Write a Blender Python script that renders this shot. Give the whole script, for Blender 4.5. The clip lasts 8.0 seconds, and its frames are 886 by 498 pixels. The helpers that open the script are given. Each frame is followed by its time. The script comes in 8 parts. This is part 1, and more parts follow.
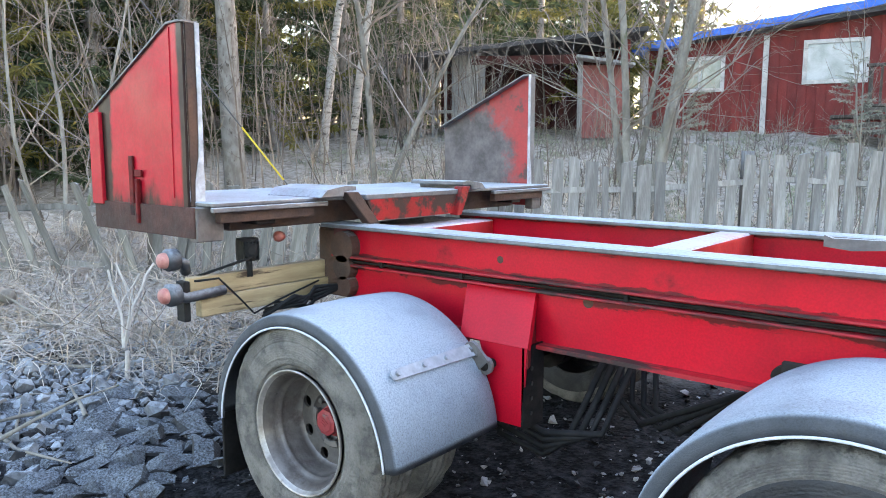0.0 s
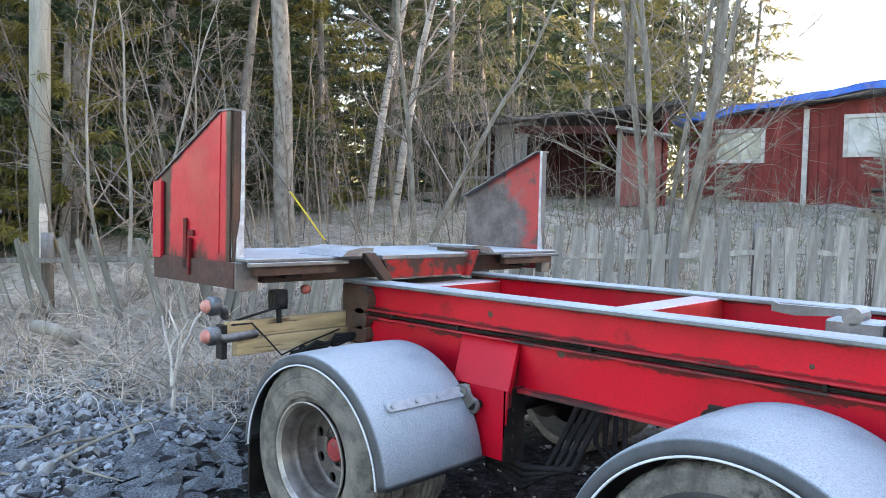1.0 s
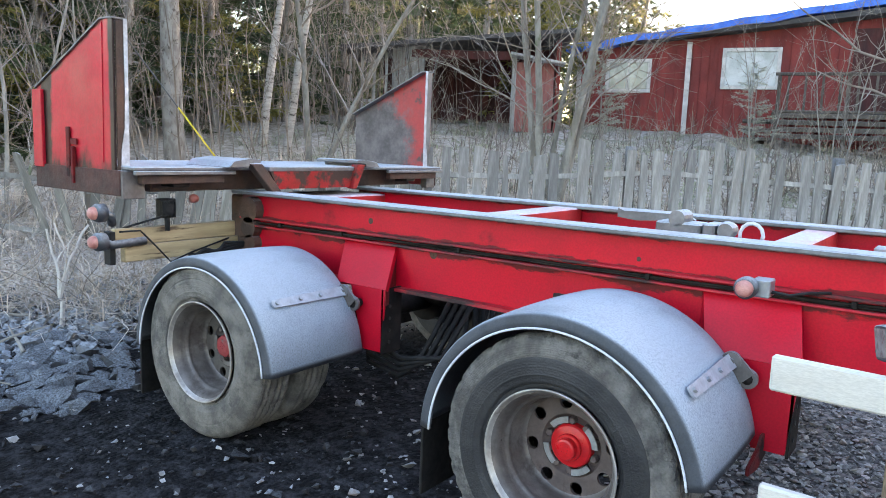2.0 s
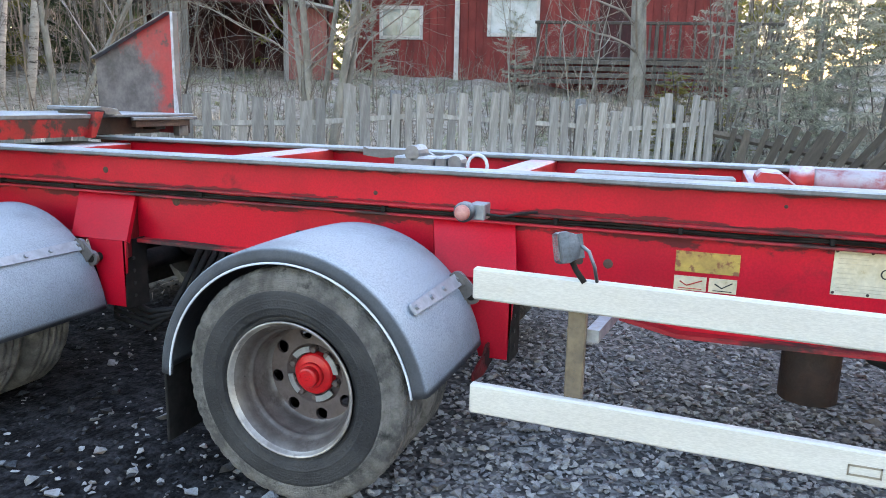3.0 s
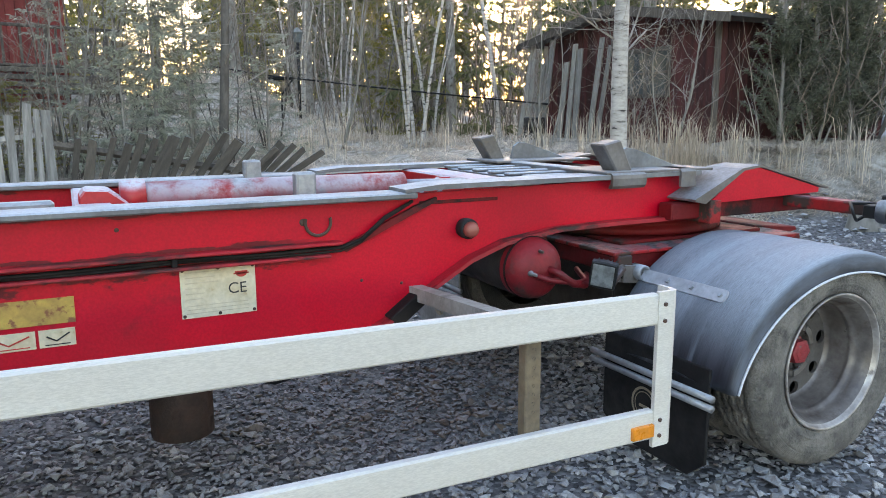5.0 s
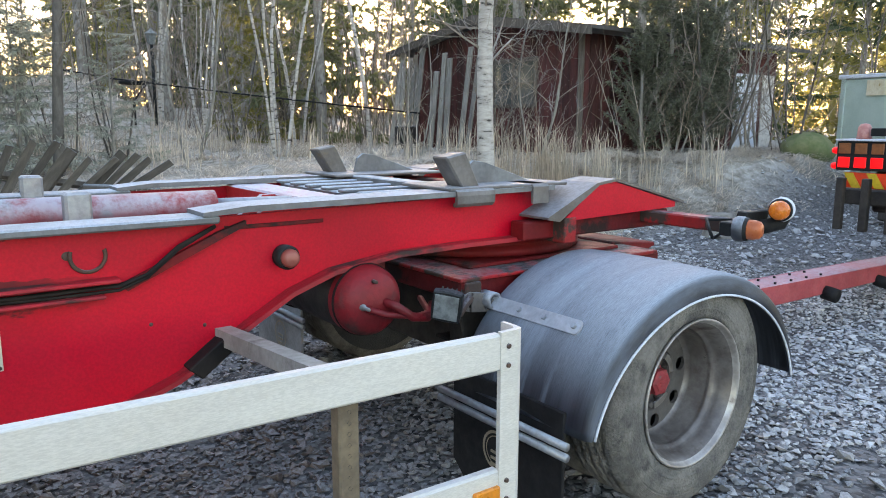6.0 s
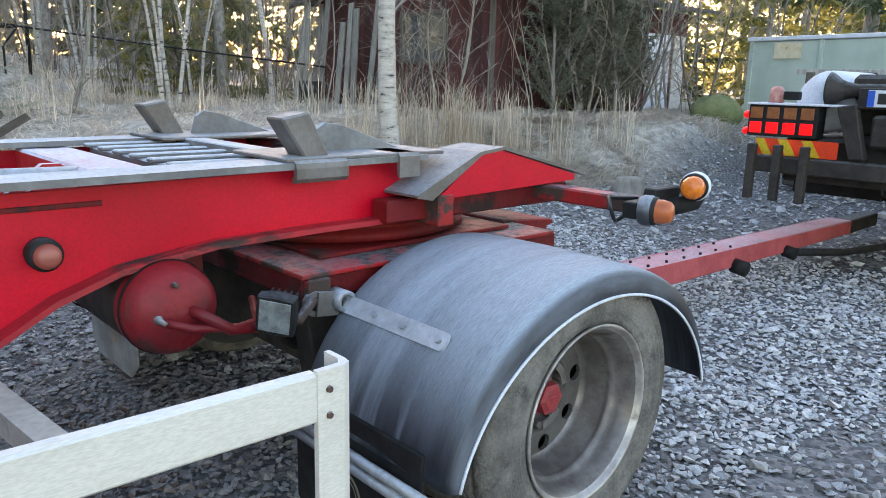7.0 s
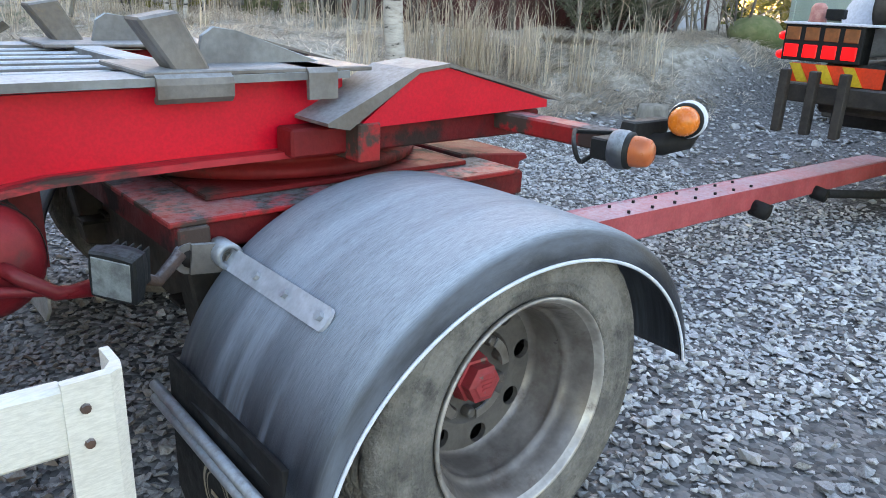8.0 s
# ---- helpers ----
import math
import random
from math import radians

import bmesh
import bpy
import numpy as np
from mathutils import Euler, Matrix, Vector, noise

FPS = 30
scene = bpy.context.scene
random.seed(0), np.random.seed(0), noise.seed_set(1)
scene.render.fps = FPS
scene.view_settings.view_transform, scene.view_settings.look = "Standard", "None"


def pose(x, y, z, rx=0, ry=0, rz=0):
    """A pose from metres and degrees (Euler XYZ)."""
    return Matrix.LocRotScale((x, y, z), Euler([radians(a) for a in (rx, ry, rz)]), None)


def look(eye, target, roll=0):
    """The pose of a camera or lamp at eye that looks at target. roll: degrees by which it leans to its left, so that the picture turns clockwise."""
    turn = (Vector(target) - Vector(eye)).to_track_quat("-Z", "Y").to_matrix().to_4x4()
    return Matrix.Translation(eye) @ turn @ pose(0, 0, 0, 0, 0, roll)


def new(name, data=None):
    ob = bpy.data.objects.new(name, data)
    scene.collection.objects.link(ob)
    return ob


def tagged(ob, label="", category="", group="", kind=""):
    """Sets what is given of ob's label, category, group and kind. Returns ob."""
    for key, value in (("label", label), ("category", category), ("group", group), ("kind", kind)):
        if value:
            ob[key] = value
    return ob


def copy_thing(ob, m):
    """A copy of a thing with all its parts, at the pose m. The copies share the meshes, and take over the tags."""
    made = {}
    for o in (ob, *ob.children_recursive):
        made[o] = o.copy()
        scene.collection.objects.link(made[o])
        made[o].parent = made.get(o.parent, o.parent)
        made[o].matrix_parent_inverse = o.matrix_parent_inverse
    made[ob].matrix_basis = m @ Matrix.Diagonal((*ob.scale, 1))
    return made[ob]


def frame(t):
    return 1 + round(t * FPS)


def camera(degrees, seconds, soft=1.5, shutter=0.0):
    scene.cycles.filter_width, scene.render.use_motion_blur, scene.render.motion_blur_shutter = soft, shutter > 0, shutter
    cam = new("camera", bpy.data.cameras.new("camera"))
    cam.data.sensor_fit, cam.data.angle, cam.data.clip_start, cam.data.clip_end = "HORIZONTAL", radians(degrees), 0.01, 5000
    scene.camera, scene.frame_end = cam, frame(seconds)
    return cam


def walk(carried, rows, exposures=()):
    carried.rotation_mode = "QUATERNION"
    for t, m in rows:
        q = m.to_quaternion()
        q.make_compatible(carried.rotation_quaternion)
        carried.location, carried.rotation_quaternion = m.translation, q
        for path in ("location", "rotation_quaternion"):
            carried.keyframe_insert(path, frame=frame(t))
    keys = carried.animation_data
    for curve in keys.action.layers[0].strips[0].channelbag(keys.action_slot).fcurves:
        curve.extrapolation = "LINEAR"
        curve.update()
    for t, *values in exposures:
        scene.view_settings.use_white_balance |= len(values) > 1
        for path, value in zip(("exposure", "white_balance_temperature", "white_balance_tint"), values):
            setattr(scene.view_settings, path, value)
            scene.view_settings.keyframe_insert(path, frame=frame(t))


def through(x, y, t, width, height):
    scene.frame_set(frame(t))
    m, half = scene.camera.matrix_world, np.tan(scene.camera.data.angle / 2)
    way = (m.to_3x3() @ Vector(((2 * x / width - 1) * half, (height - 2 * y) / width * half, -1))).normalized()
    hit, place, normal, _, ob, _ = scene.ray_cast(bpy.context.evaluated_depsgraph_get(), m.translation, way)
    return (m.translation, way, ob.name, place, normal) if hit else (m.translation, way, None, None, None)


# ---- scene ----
# camera: seconds, eye x y z (metres), yaw, pitch, roll (degrees)
cam = camera(62.1, 8.0, 0.95)
PATH = [
    (0.0, 0.251, -2.942, 1.430, 39.47, -7.34, 0.15),
    (0.5, 0.555, -3.050, 1.443, 42.73, -3.57, 0.36),
    (1.0, 0.752, -3.164, 1.462, 43.50, -2.57, 1.37),
    (1.2, 0.815, -3.223, 1.459, 43.16, -3.12, 1.82),
    (2.3, 1.090, -3.313, 1.378, 31.17, -9.49, 2.15),
    (2.5, 1.141, -3.312, 1.372, 27.91, -10.15, 2.04),
    (3.0, 1.250, -3.279, 1.358, 19.52, -11.29, 1.29),
    (3.5, 1.316, -3.256, 1.356, 11.00, -12.14, 0.43),
    (4.0, 1.342, -3.209, 1.347, 2.40, -12.64, -0.34),
    (4.5, 1.368, -3.017, 1.347, -12.70, -11.56, -0.31),
    (5.0, 1.410, -2.846, 1.356, -26.86, -10.22, -0.20),
    (5.2, 1.443, -2.795, 1.352, -30.45, -9.99, -0.17),
    (6.3, 1.903, -2.524, 1.356, -37.53, -10.03, 0.40),
    (6.5, 1.997, -2.462, 1.346, -38.86, -10.74, 0.57),
    (7.0, 2.255, -2.303, 1.348, -42.71, -12.72, 1.34),
    (7.5, 2.545, -2.228, 1.341, -43.31, -15.36, 2.38),
    (8.0, 2.756, -2.152, 1.305, -40.55, -18.70, 2.35),
]


def row_pose(x, y, z, yaw, pitch, roll):
    a, b = radians(yaw), radians(pitch)
    way = Vector((-math.sin(a) * math.cos(b), math.cos(a) * math.cos(b), math.sin(b)))
    return look((x, y, z), Vector((x, y, z)) + way, roll)


walk(cam, [(t, row_pose(*p)) for t, *p in PATH], [(0.0, 3.52, 6700.0, 22.0), (1.0, 3.28, 6750.0, 22.0), (2.5, 3.32, 6800.0, 23.0), (3.5, 3.24, 7000.0, 23.0), (4.5, 3.00, 7150.0, 23.0), (6.5, 3.03, 7150.0, 22.0), (8.0, 3.25, 7200.0, 21.0)])

# winter daylight: clear pale sky, low sun behind the woods
world = bpy.data.worlds.new("world")
scene.world = world
world.use_nodes = True
wn = world.node_tree
sky = wn.nodes.new("ShaderNodeTexSky")
sky.sky_type = "NISHITA"
sky.sun_disc = False
SUN_AZ, SUN_EL = 33.0, 7.0          # degrees clockwise from +y, and above the horizon
sky.sun_elevation, sky.sun_rotation = radians(SUN_EL), radians(SUN_AZ)
sky.air_density, sky.dust_density, sky.ozone_density = 1.0, 1.6, 1.0
wn.links.new(sky.outputs[0], wn.nodes["Background"].inputs[0])
wn.nodes["Background"].inputs[1].default_value = 0.15
sun = new("sun", bpy.data.lights.new("sun", "SUN"))
sun.data.energy, sun.data.angle, sun.data.color = 2.5, radians(0.6), (1.0, 0.80, 0.55)
sv = Vector((math.sin(radians(SUN_AZ)) * math.cos(radians(SUN_EL)), math.cos(radians(SUN_AZ)) * math.cos(radians(SUN_EL)), math.sin(radians(SUN_EL))))
sun.matrix_world = look(sv * 80, (0, 0, 0))
# ---- materials ----
FROST = (0.52, 0.62, 0.73)


def mat(name, a, b=None, scale=6.0, rough=0.6, metal=0.0, bump=0.15, grain=60.0, dirt=None, dirt_at=0.62, dirt_scale=3.0,
        frost=0.0, frost_from=0.35, frost_to=0.85, frost_scale=45.0, island=0.0, obj=0.0, stretch=(1, 1, 1), spec=0.5, emit=None, soft=0.06,
        blot=None, blot_soft=0.16, frost_lo=0.30, frost_hi=0.62, frost_face=1.0):
    m = bpy.data.materials.new(name)
    m.use_nodes = True
    nt = m.node_tree
    N, L = nt.nodes, nt.links
    bs = N["Principled BSDF"]
    b = b or tuple(c * 0.8 for c in a)
    tc = N.new("ShaderNodeTexCoord")
    mp = N.new("ShaderNodeMapping")
    mp.inputs["Scale"].default_value = stretch
    L.new(tc.outputs["Object"], mp.inputs[0])

    def noise_tex(s, detail=4.0, rgh=0.6):
        n = N.new("ShaderNodeTexNoise")
        n.inputs["Scale"].default_value, n.inputs["Detail"].default_value, n.inputs["Roughness"].default_value = s, detail, rgh
        L.new(mp.outputs[0], n.inputs["Vector"])
        return n.outputs[0]

    def ramp(src, lo, hi, v0=0.0, v1=1.0):
        r = N.new("ShaderNodeMapRange")
        r.interpolation_type = "SMOOTHSTEP"
        for i, v in ((1, lo), (2, hi), (3, v0), (4, v1)):
            r.inputs[i].default_value = v
        L.new(src, r.inputs[0])
        return r.outputs[0]

    def mix(f, c0, c1, kind="MIX"):
        x = N.new("ShaderNodeMix")
        x.data_type, x.blend_type = "RGBA", kind
        for slot, v in ((0, f), (6, c0), (7, c1)):
            if isinstance(v, (int, float)):
                x.inputs[slot].default_value = v
            elif isinstance(v, tuple):
                x.inputs[slot].default_value = (*v, 1)
            else:
                L.new(v, x.inputs[slot])
        return x.outputs[2]

    def times(x, y):
        k = N.new("ShaderNodeMath")
        k.operation = "MULTIPLY"
        for i, v in ((0, x), (1, y)):
            if isinstance(v, (int, float)):
                k.inputs[i].default_value = v
            else:
                L.new(v, k.inputs[i])
        return k.outputs[0]

    col = mix(ramp(noise_tex(scale), 0.35, 0.65), tuple(a), tuple(b))
    fine = noise_tex(grain, 3.0)
    col = mix(0.35, col, mix(ramp(fine, 0.3, 0.7), (0.72, 0.72, 0.72), (1.25, 1.25, 1.25)), "MULTIPLY")
    if island or obj:
        src = N.new("ShaderNodeNewGeometry").outputs["Random Per Island"] if island else N.new("ShaderNodeObjectInfo").outputs["Random"]
        k = island or obj
        col = mix(1.0, col, mix(src, (1 - k,) * 3, (1 + k, 1 + k * 0.95, 1 + k * 0.85)), "MULTIPLY")
    rgh = ramp(noise_tex(scale * 3), 0.2, 0.8, max(rough - 0.12, 0.02), min(rough + 0.12, 1.0))
    if dirt:
        d = ramp(noise_tex(dirt_scale, 8.0, 0.65), dirt_at, dirt_at + soft)
        col = mix(d, col, tuple(dirt))
        rgh = mix(d, rgh, (0.85, 0.85, 0.85))
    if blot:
        # a patch with its own shape (worn steel, shaded gravel): centre, radius, colour
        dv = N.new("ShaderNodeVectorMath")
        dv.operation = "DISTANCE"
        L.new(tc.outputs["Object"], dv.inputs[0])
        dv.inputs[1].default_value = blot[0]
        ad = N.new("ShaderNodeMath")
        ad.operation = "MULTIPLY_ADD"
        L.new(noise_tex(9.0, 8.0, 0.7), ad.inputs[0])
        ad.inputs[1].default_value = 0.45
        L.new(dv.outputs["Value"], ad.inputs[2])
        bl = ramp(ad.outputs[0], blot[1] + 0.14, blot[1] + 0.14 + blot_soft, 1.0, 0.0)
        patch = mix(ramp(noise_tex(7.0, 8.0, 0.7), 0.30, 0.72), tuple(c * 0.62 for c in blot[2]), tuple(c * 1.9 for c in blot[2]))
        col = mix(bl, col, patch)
        rgh = mix(bl, rgh, (0.6, 0.6, 0.6))
    if frost:
        sep = N.new("ShaderNodeSeparateXYZ")
        L.new(N.new("ShaderNodeNewGeometry").outputs["Normal"], sep.inputs[0])
        up = ramp(sep.outputs[2], frost_from, frost_to)
        sp = ramp(noise_tex(frost_scale, 5.0, 0.75), frost_lo, frost_hi)
        wide = ramp(noise_tex(2.3, 3.0), 0.25, 0.6, 0.55, 1.0)
        if frost_face < 1.0:
            # less of it clings to faces turned across the trailer
            ab = N.new("ShaderNodeMath")
            ab.operation = "ABSOLUTE"
            L.new(sep.outputs[1], ab.inputs[0])
            up = times(up, ramp(ab.outputs[0], 0.30, 0.88, 1.0, frost_face))
        fr = times(times(times(up, sp), wide), frost)
        col = mix(fr, col, FROST)
        rgh = mix(fr, rgh, (0.9, 0.9, 0.9))
    L.new(col, bs.inputs["Base Color"])
    L.new(rgh, bs.inputs["Roughness"])
    bs.inputs["Metallic"].default_value = metal
    bs.inputs["Specular IOR Level"].default_value = spec
    if emit:
        bs.inputs["Emission Color"].default_value = (*emit[:3], 1)
        bs.inputs["Emission Strength"].default_value = emit[3]
    if bump:
        bp = N.new("ShaderNodeBump")
        bp.inputs["Strength"].default_value, bp.inputs["Distance"].default_value = bump, 0.01
        L.new(fine, bp.inputs["Height"])
        L.new(bp.outputs[0], bs.inputs["Normal"])
    return m


def leaf_mat(name, a, b, through=0.35):
    """Foliage that lets light through: diffuse and translucent, varied leaf by leaf."""
    m = mat(name, a, b, scale=0.7, rough=0.75, bump=0, grain=9, island=0.35, spec=0.2)
    nt = m.node_tree
    N, L = nt.nodes, nt.links
    bs = N["Principled BSDF"]
    tr, mx = N.new("ShaderNodeBsdfTranslucent"), N.new("ShaderNodeMixShader")
    L.new(bs.inputs["Base Color"].links[0].from_socket, tr.inputs[0])
    mx.inputs[0].default_value = through
    L.new(bs.outputs[0], mx.inputs[1])
    L.new(tr.outputs[0], mx.inputs[2])
    L.new(mx.outputs[0], N["Material Output"].inputs[0])
    return m


RED = mat("red_paint", (0.57, 0.004, 0.021), (0.43, 0.004, 0.018), 1.6, 0.42, bump=0.05, grain=120, dirt=(0.060, 0.012, 0.013), dirt_at=0.575, dirt_scale=2.6, soft=0.17, spec=0.3)
RED_EDGE = mat("red_paint_chipped_edge", (0.46, 0.010, 0.022), (0.30, 0.012, 0.02), 4, 0.55, bump=0.2, grain=70, stretch=(0.35, 1, 1), dirt=(0.04, 0.022, 0.02), dirt_at=0.47, dirt_scale=6, soft=0.12)
RED_TOP = mat("red_paint_frosted", (0.5, 0.02, 0.025), (0.38, 0.02, 0.02), 3, 0.5, bump=0.1, frost=0.95, frost_from=0.3, frost_to=0.75, frost_scale=60, frost_lo=0.08, frost_hi=0.62)
RED_WORN = mat("worn_red_paint", (0.36, 0.012, 0.016), (0.25, 0.02, 0.018), 4, 0.5, dirt=(0.055, 0.036, 0.03), dirt_at=0.47, dirt_scale=5, soft=0.08, frost=0.25, frost_from=0.6, frost_to=1.0, spec=0.3)
# darker reds: dirt, plus the shade under the trailer put into the colour
RED_TANK = mat("dusty_shaded_tank_red", (0.24, 0.010, 0.016), (0.13, 0.009, 0.012), 3, 0.5, dirt=(0.06, 0.03, 0.028), dirt_at=0.58, dirt_scale=4, soft=0.12, spec=0.35)
RED_DULL_SHADED = mat("dull_shaded_red_paint", (0.17, 0.009, 0.011), (0.09, 0.008, 0.009), 3, 0.6, dirt=(0.030, 0.018, 0.017), dirt_at=0.50, dirt_scale=4, soft=0.12, spec=0.25)
RED_PINK = mat("frosted_faded_red_paint", (0.36, 0.035, 0.045), (0.24, 0.03, 0.035), 4, 0.6, dirt=(0.14, 0.12, 0.125), dirt_at=0.50, dirt_scale=5, soft=0.15, frost=0.75, frost_from=-0.6, frost_to=0.5, frost_scale=7, frost_lo=0.30, frost_hi=0.58)
RED_DRAW = mat("dusty_pink_red_paint", (0.42, 0.075, 0.085), (0.33, 0.05, 0.058), 4, 0.6, dirt=(0.14, 0.10, 0.095), dirt_at=0.60, dirt_scale=4, soft=0.1, frost=0.52, frost_from=0.2, frost_to=1.0, frost_scale=40, frost_lo=0.1, frost_hi=0.7)
HUB_RED = mat("bright_red_hub_paint", (0.62, 0.008, 0.014), (0.5, 0.01, 0.015), 8, 0.35, bump=0.05)
HUB_DULL = mat("dusty_red_hub_paint", (0.34, 0.03, 0.04), (0.26, 0.03, 0.035), 12, 0.6, dirt=(0.15, 0.12, 0.11), dirt_at=0.6, dirt_scale=14)
STEEL_FROST = mat("frosted_steel", (0.20, 0.21, 0.22), (0.14, 0.14, 0.145), 6, 0.55, 0.3, frost=0.85, frost_from=0.1, frost_to=0.7, frost_scale=70, frost_lo=0.05, frost_hi=0.66)
STEEL_BARE = mat("bare_weathered_steel", (0.18, 0.17, 0.165), (0.125, 0.11, 0.10), 7, 0.55, 0.3, dirt=(0.24, 0.165, 0.075), dirt_at=0.62, dirt_scale=7, soft=0.16, frost=0.48, frost_from=0.3, frost_to=1.0, frost_scale=60, frost_lo=0.0, frost_hi=0.8)
STEEL_RUST = mat("dark_rusty_steel", (0.055, 0.038, 0.033), (0.10, 0.055, 0.04), 5, 0.8, 0.1, bump=0.4, grain=90, frost=0.3, frost_from=0.6, frost_to=1.0)
STEEL_DARK = mat("grimy_dark_steel", (0.009, 0.008, 0.008), (0.026, 0.021, 0.019), 6, 0.8, 0.1, spec=0.25)
GALV_DULL = mat("dull_galvanised_stay", (0.42, 0.45, 0.50), (0.32, 0.345, 0.385), 20, 0.55, 0.1, bump=0.05, frost=0.3, frost_from=0.3, frost_to=1.0)
RUST_RED = mat("rust_with_scraps_of_red", (0.050, 0.026, 0.022), (0.085, 0.035, 0.028), 6, 0.8, bump=0.4, grain=80, dirt=(0.30, 0.012, 0.016), dirt_at=0.60, dirt_scale=3.2, soft=0.1)
RED_BOARD = mat("red_paint_rust_bordered", (0.52, 0.010, 0.030), (0.42, 0.010, 0.026), 2.5, 0.45, bump=0.06, dirt=(0.05, 0.018, 0.016), dirt_at=0.57, dirt_scale=1.9, soft=0.12, spec=0.35)
GALV = mat("galvanised_steel", (0.36, 0.38, 0.40), (0.27, 0.28, 0.30), 12, 0.5, 0.6, frost=0.7, frost_from=0.2, frost_to=0.9)
RUST_PLATE = mat("steel_plate_worn_red", (0.40, 0.03, 0.03), (0.30, 0.035, 0.035), 5, 0.55, bump=0.1, dirt=(0.10, 0.06, 0.055), dirt_at=0.54, dirt_scale=6, soft=0.10, blot=((-2.98, 1.26, 1.36), 0.40, (0.080, 0.068, 0.068)), frost=0.2, frost_from=0.5, frost_to=1)
FENDER = mat("frosted_black_plastic", (0.014, 0.017, 0.023), (0.036, 0.041, 0.052), 5, 0.6, bump=0.35, grain=240, frost=0.80, frost_from=-0.45, frost_to=0.75, frost_scale=170, frost_lo=0.06, frost_hi=0.66, frost_face=0.16)
ARM_GREY = mat("dirty_grey_arm_paint", (0.33, 0.325, 0.29), (0.24, 0.23, 0.20), 6, 0.65, bump=0.1, dirt=(0.13, 0.11, 0.09), dirt_at=0.58, dirt_scale=5, soft=0.15)
FENDER_WORN = mat("weathered_black_plastic", (0.007, 0.010, 0.016), (0.030, 0.036, 0.049), 5, 0.42, bump=0.12, grain=200, stretch=(0.28, 4.2, 0.28), dirt=(0.100, 0.118, 0.150), dirt_at=0.50, dirt_scale=3, soft=0.16, frost=0.74, frost_from=0.22, frost_to=1.0, frost_scale=120, frost_lo=0.0, frost_hi=0.80, frost_face=0.35)
RUBBER = mat("black_rubber", (0.007, 0.007, 0.008), (0.015, 0.015, 0.016), 7, 0.75, spec=0.3)
RUBBER_PALE = mat("dusty_grey_rubber", (0.30, 0.31, 0.32), (0.20, 0.205, 0.21), 6, 0.8, bump=0.1)
TYRE = mat("dusty_tyre_rubber", (0.205, 0.195, 0.178), (0.105, 0.101, 0.095), 11, 0.95, bump=1.0, grain=110, dirt=(0.045, 0.044, 0.043), dirt_at=0.55, dirt_scale=8, soft=0.16)
TYRE_GREY = mat("greyish_tyre_tread", (0.205, 0.198, 0.188), (0.095, 0.092, 0.089), 14, 0.95, bump=1.0, grain=130, dirt=(0.042, 0.042, 0.041), dirt_at=0.54, dirt_scale=9, soft=0.14)
TYRE_DARK = mat("black_tyre_rubber", (0.014, 0.015, 0.018), (0.034, 0.035, 0.038), 5, 0.65, bump=0.6, grain=110, dirt=(0.085, 0.083, 0.080), dirt_at=0.63, dirt_scale=9, soft=0.2)
# disc and barrel colours are darkened for the shade inside the deep wheel
DISC = mat("brown_dusty_shaded_disc", (0.085, 0.066, 0.064), (0.125, 0.098, 0.094), 9, 0.6, 0.1, dirt=(0.05, 0.037, 0.036), dirt_at=0.56, dirt_scale=10, soft=0.2)
DISC_GREY = mat("grey_dusty_shaded_disc", (0.105, 0.098, 0.094), (0.07, 0.064, 0.062), 9, 0.6, 0.15, dirt=(0.07, 0.06, 0.057), dirt_at=0.58, dirt_scale=10, soft=0.2)
RIM_EDGE = mat("bright_worn_rim_edge", (0.44, 0.425, 0.41), (0.27, 0.25, 0.235), 9, 0.4, 0.5, bump=0.1, dirt=(0.15, 0.125, 0.11), dirt_at=0.58, dirt_scale=11, soft=0.15)
RIM = mat("shaded_silver_rim", (0.20, 0.187, 0.182), (0.115, 0.103, 0.099), 7, 0.38, 0.35, dirt=(0.10, 0.082, 0.076), dirt_at=0.52, dirt_scale=8, soft=0.2)
RIM_BROWN = mat("brown_dusty_rim", (0.22, 0.19, 0.18), (0.16, 0.135, 0.125), 9, 0.65, 0.2)
WHITE_RAIL = mat("frost_flecked_white_aluminium", (0.615, 0.60, 0.555), (0.565, 0.545, 0.50), 5, 0.55, bump=0.10, grain=260, stretch=(0.30, 1, 1.6), dirt=(0.43, 0.39, 0.32), dirt_at=0.64, dirt_scale=2.4, soft=0.20, frost=0.4, frost_from=0.3, frost_to=0.9)
POST_BROWN = mat("brown_stained_steel", (0.21, 0.165, 0.11), (0.15, 0.12, 0.085), 14, 0.7, 0.2)
WOOD_YELLOW = mat("varnished_pine_plank", (0.48, 0.38, 0.22), (0.34, 0.26, 0.145), 5, 0.55, stretch=(6, 0.6, 6), grain=40, dirt=(0.10, 0.07, 0.045), dirt_at=0.57, dirt_scale=4, soft=0.1, frost=0.35, frost_from=0.4, frost_to=1)
WOOD_GREY = mat("weathered_grey_wood", (0.36, 0.355, 0.34), (0.225, 0.218, 0.208), 5, 0.85, bump=0.5, stretch=(5, 5, 0.5), grain=30, obj=0.28, dirt=(0.26, 0.28, 0.23), dirt_at=0.64, dirt_scale=7, soft=0.1, frost=0.7, frost_from=0.3, frost_to=0.9)
WOOD_MID = mat("mossy_grey_old_wood", (0.27, 0.265, 0.245), (0.165, 0.16, 0.145), 5, 0.9, bump=0.6, stretch=(5, 5, 0.5), grain=30, obj=0.35, dirt=(0.20, 0.215, 0.165), dirt_at=0.58, dirt_scale=6, soft=0.1, frost=0.5, frost_from=0.3, frost_to=0.9)
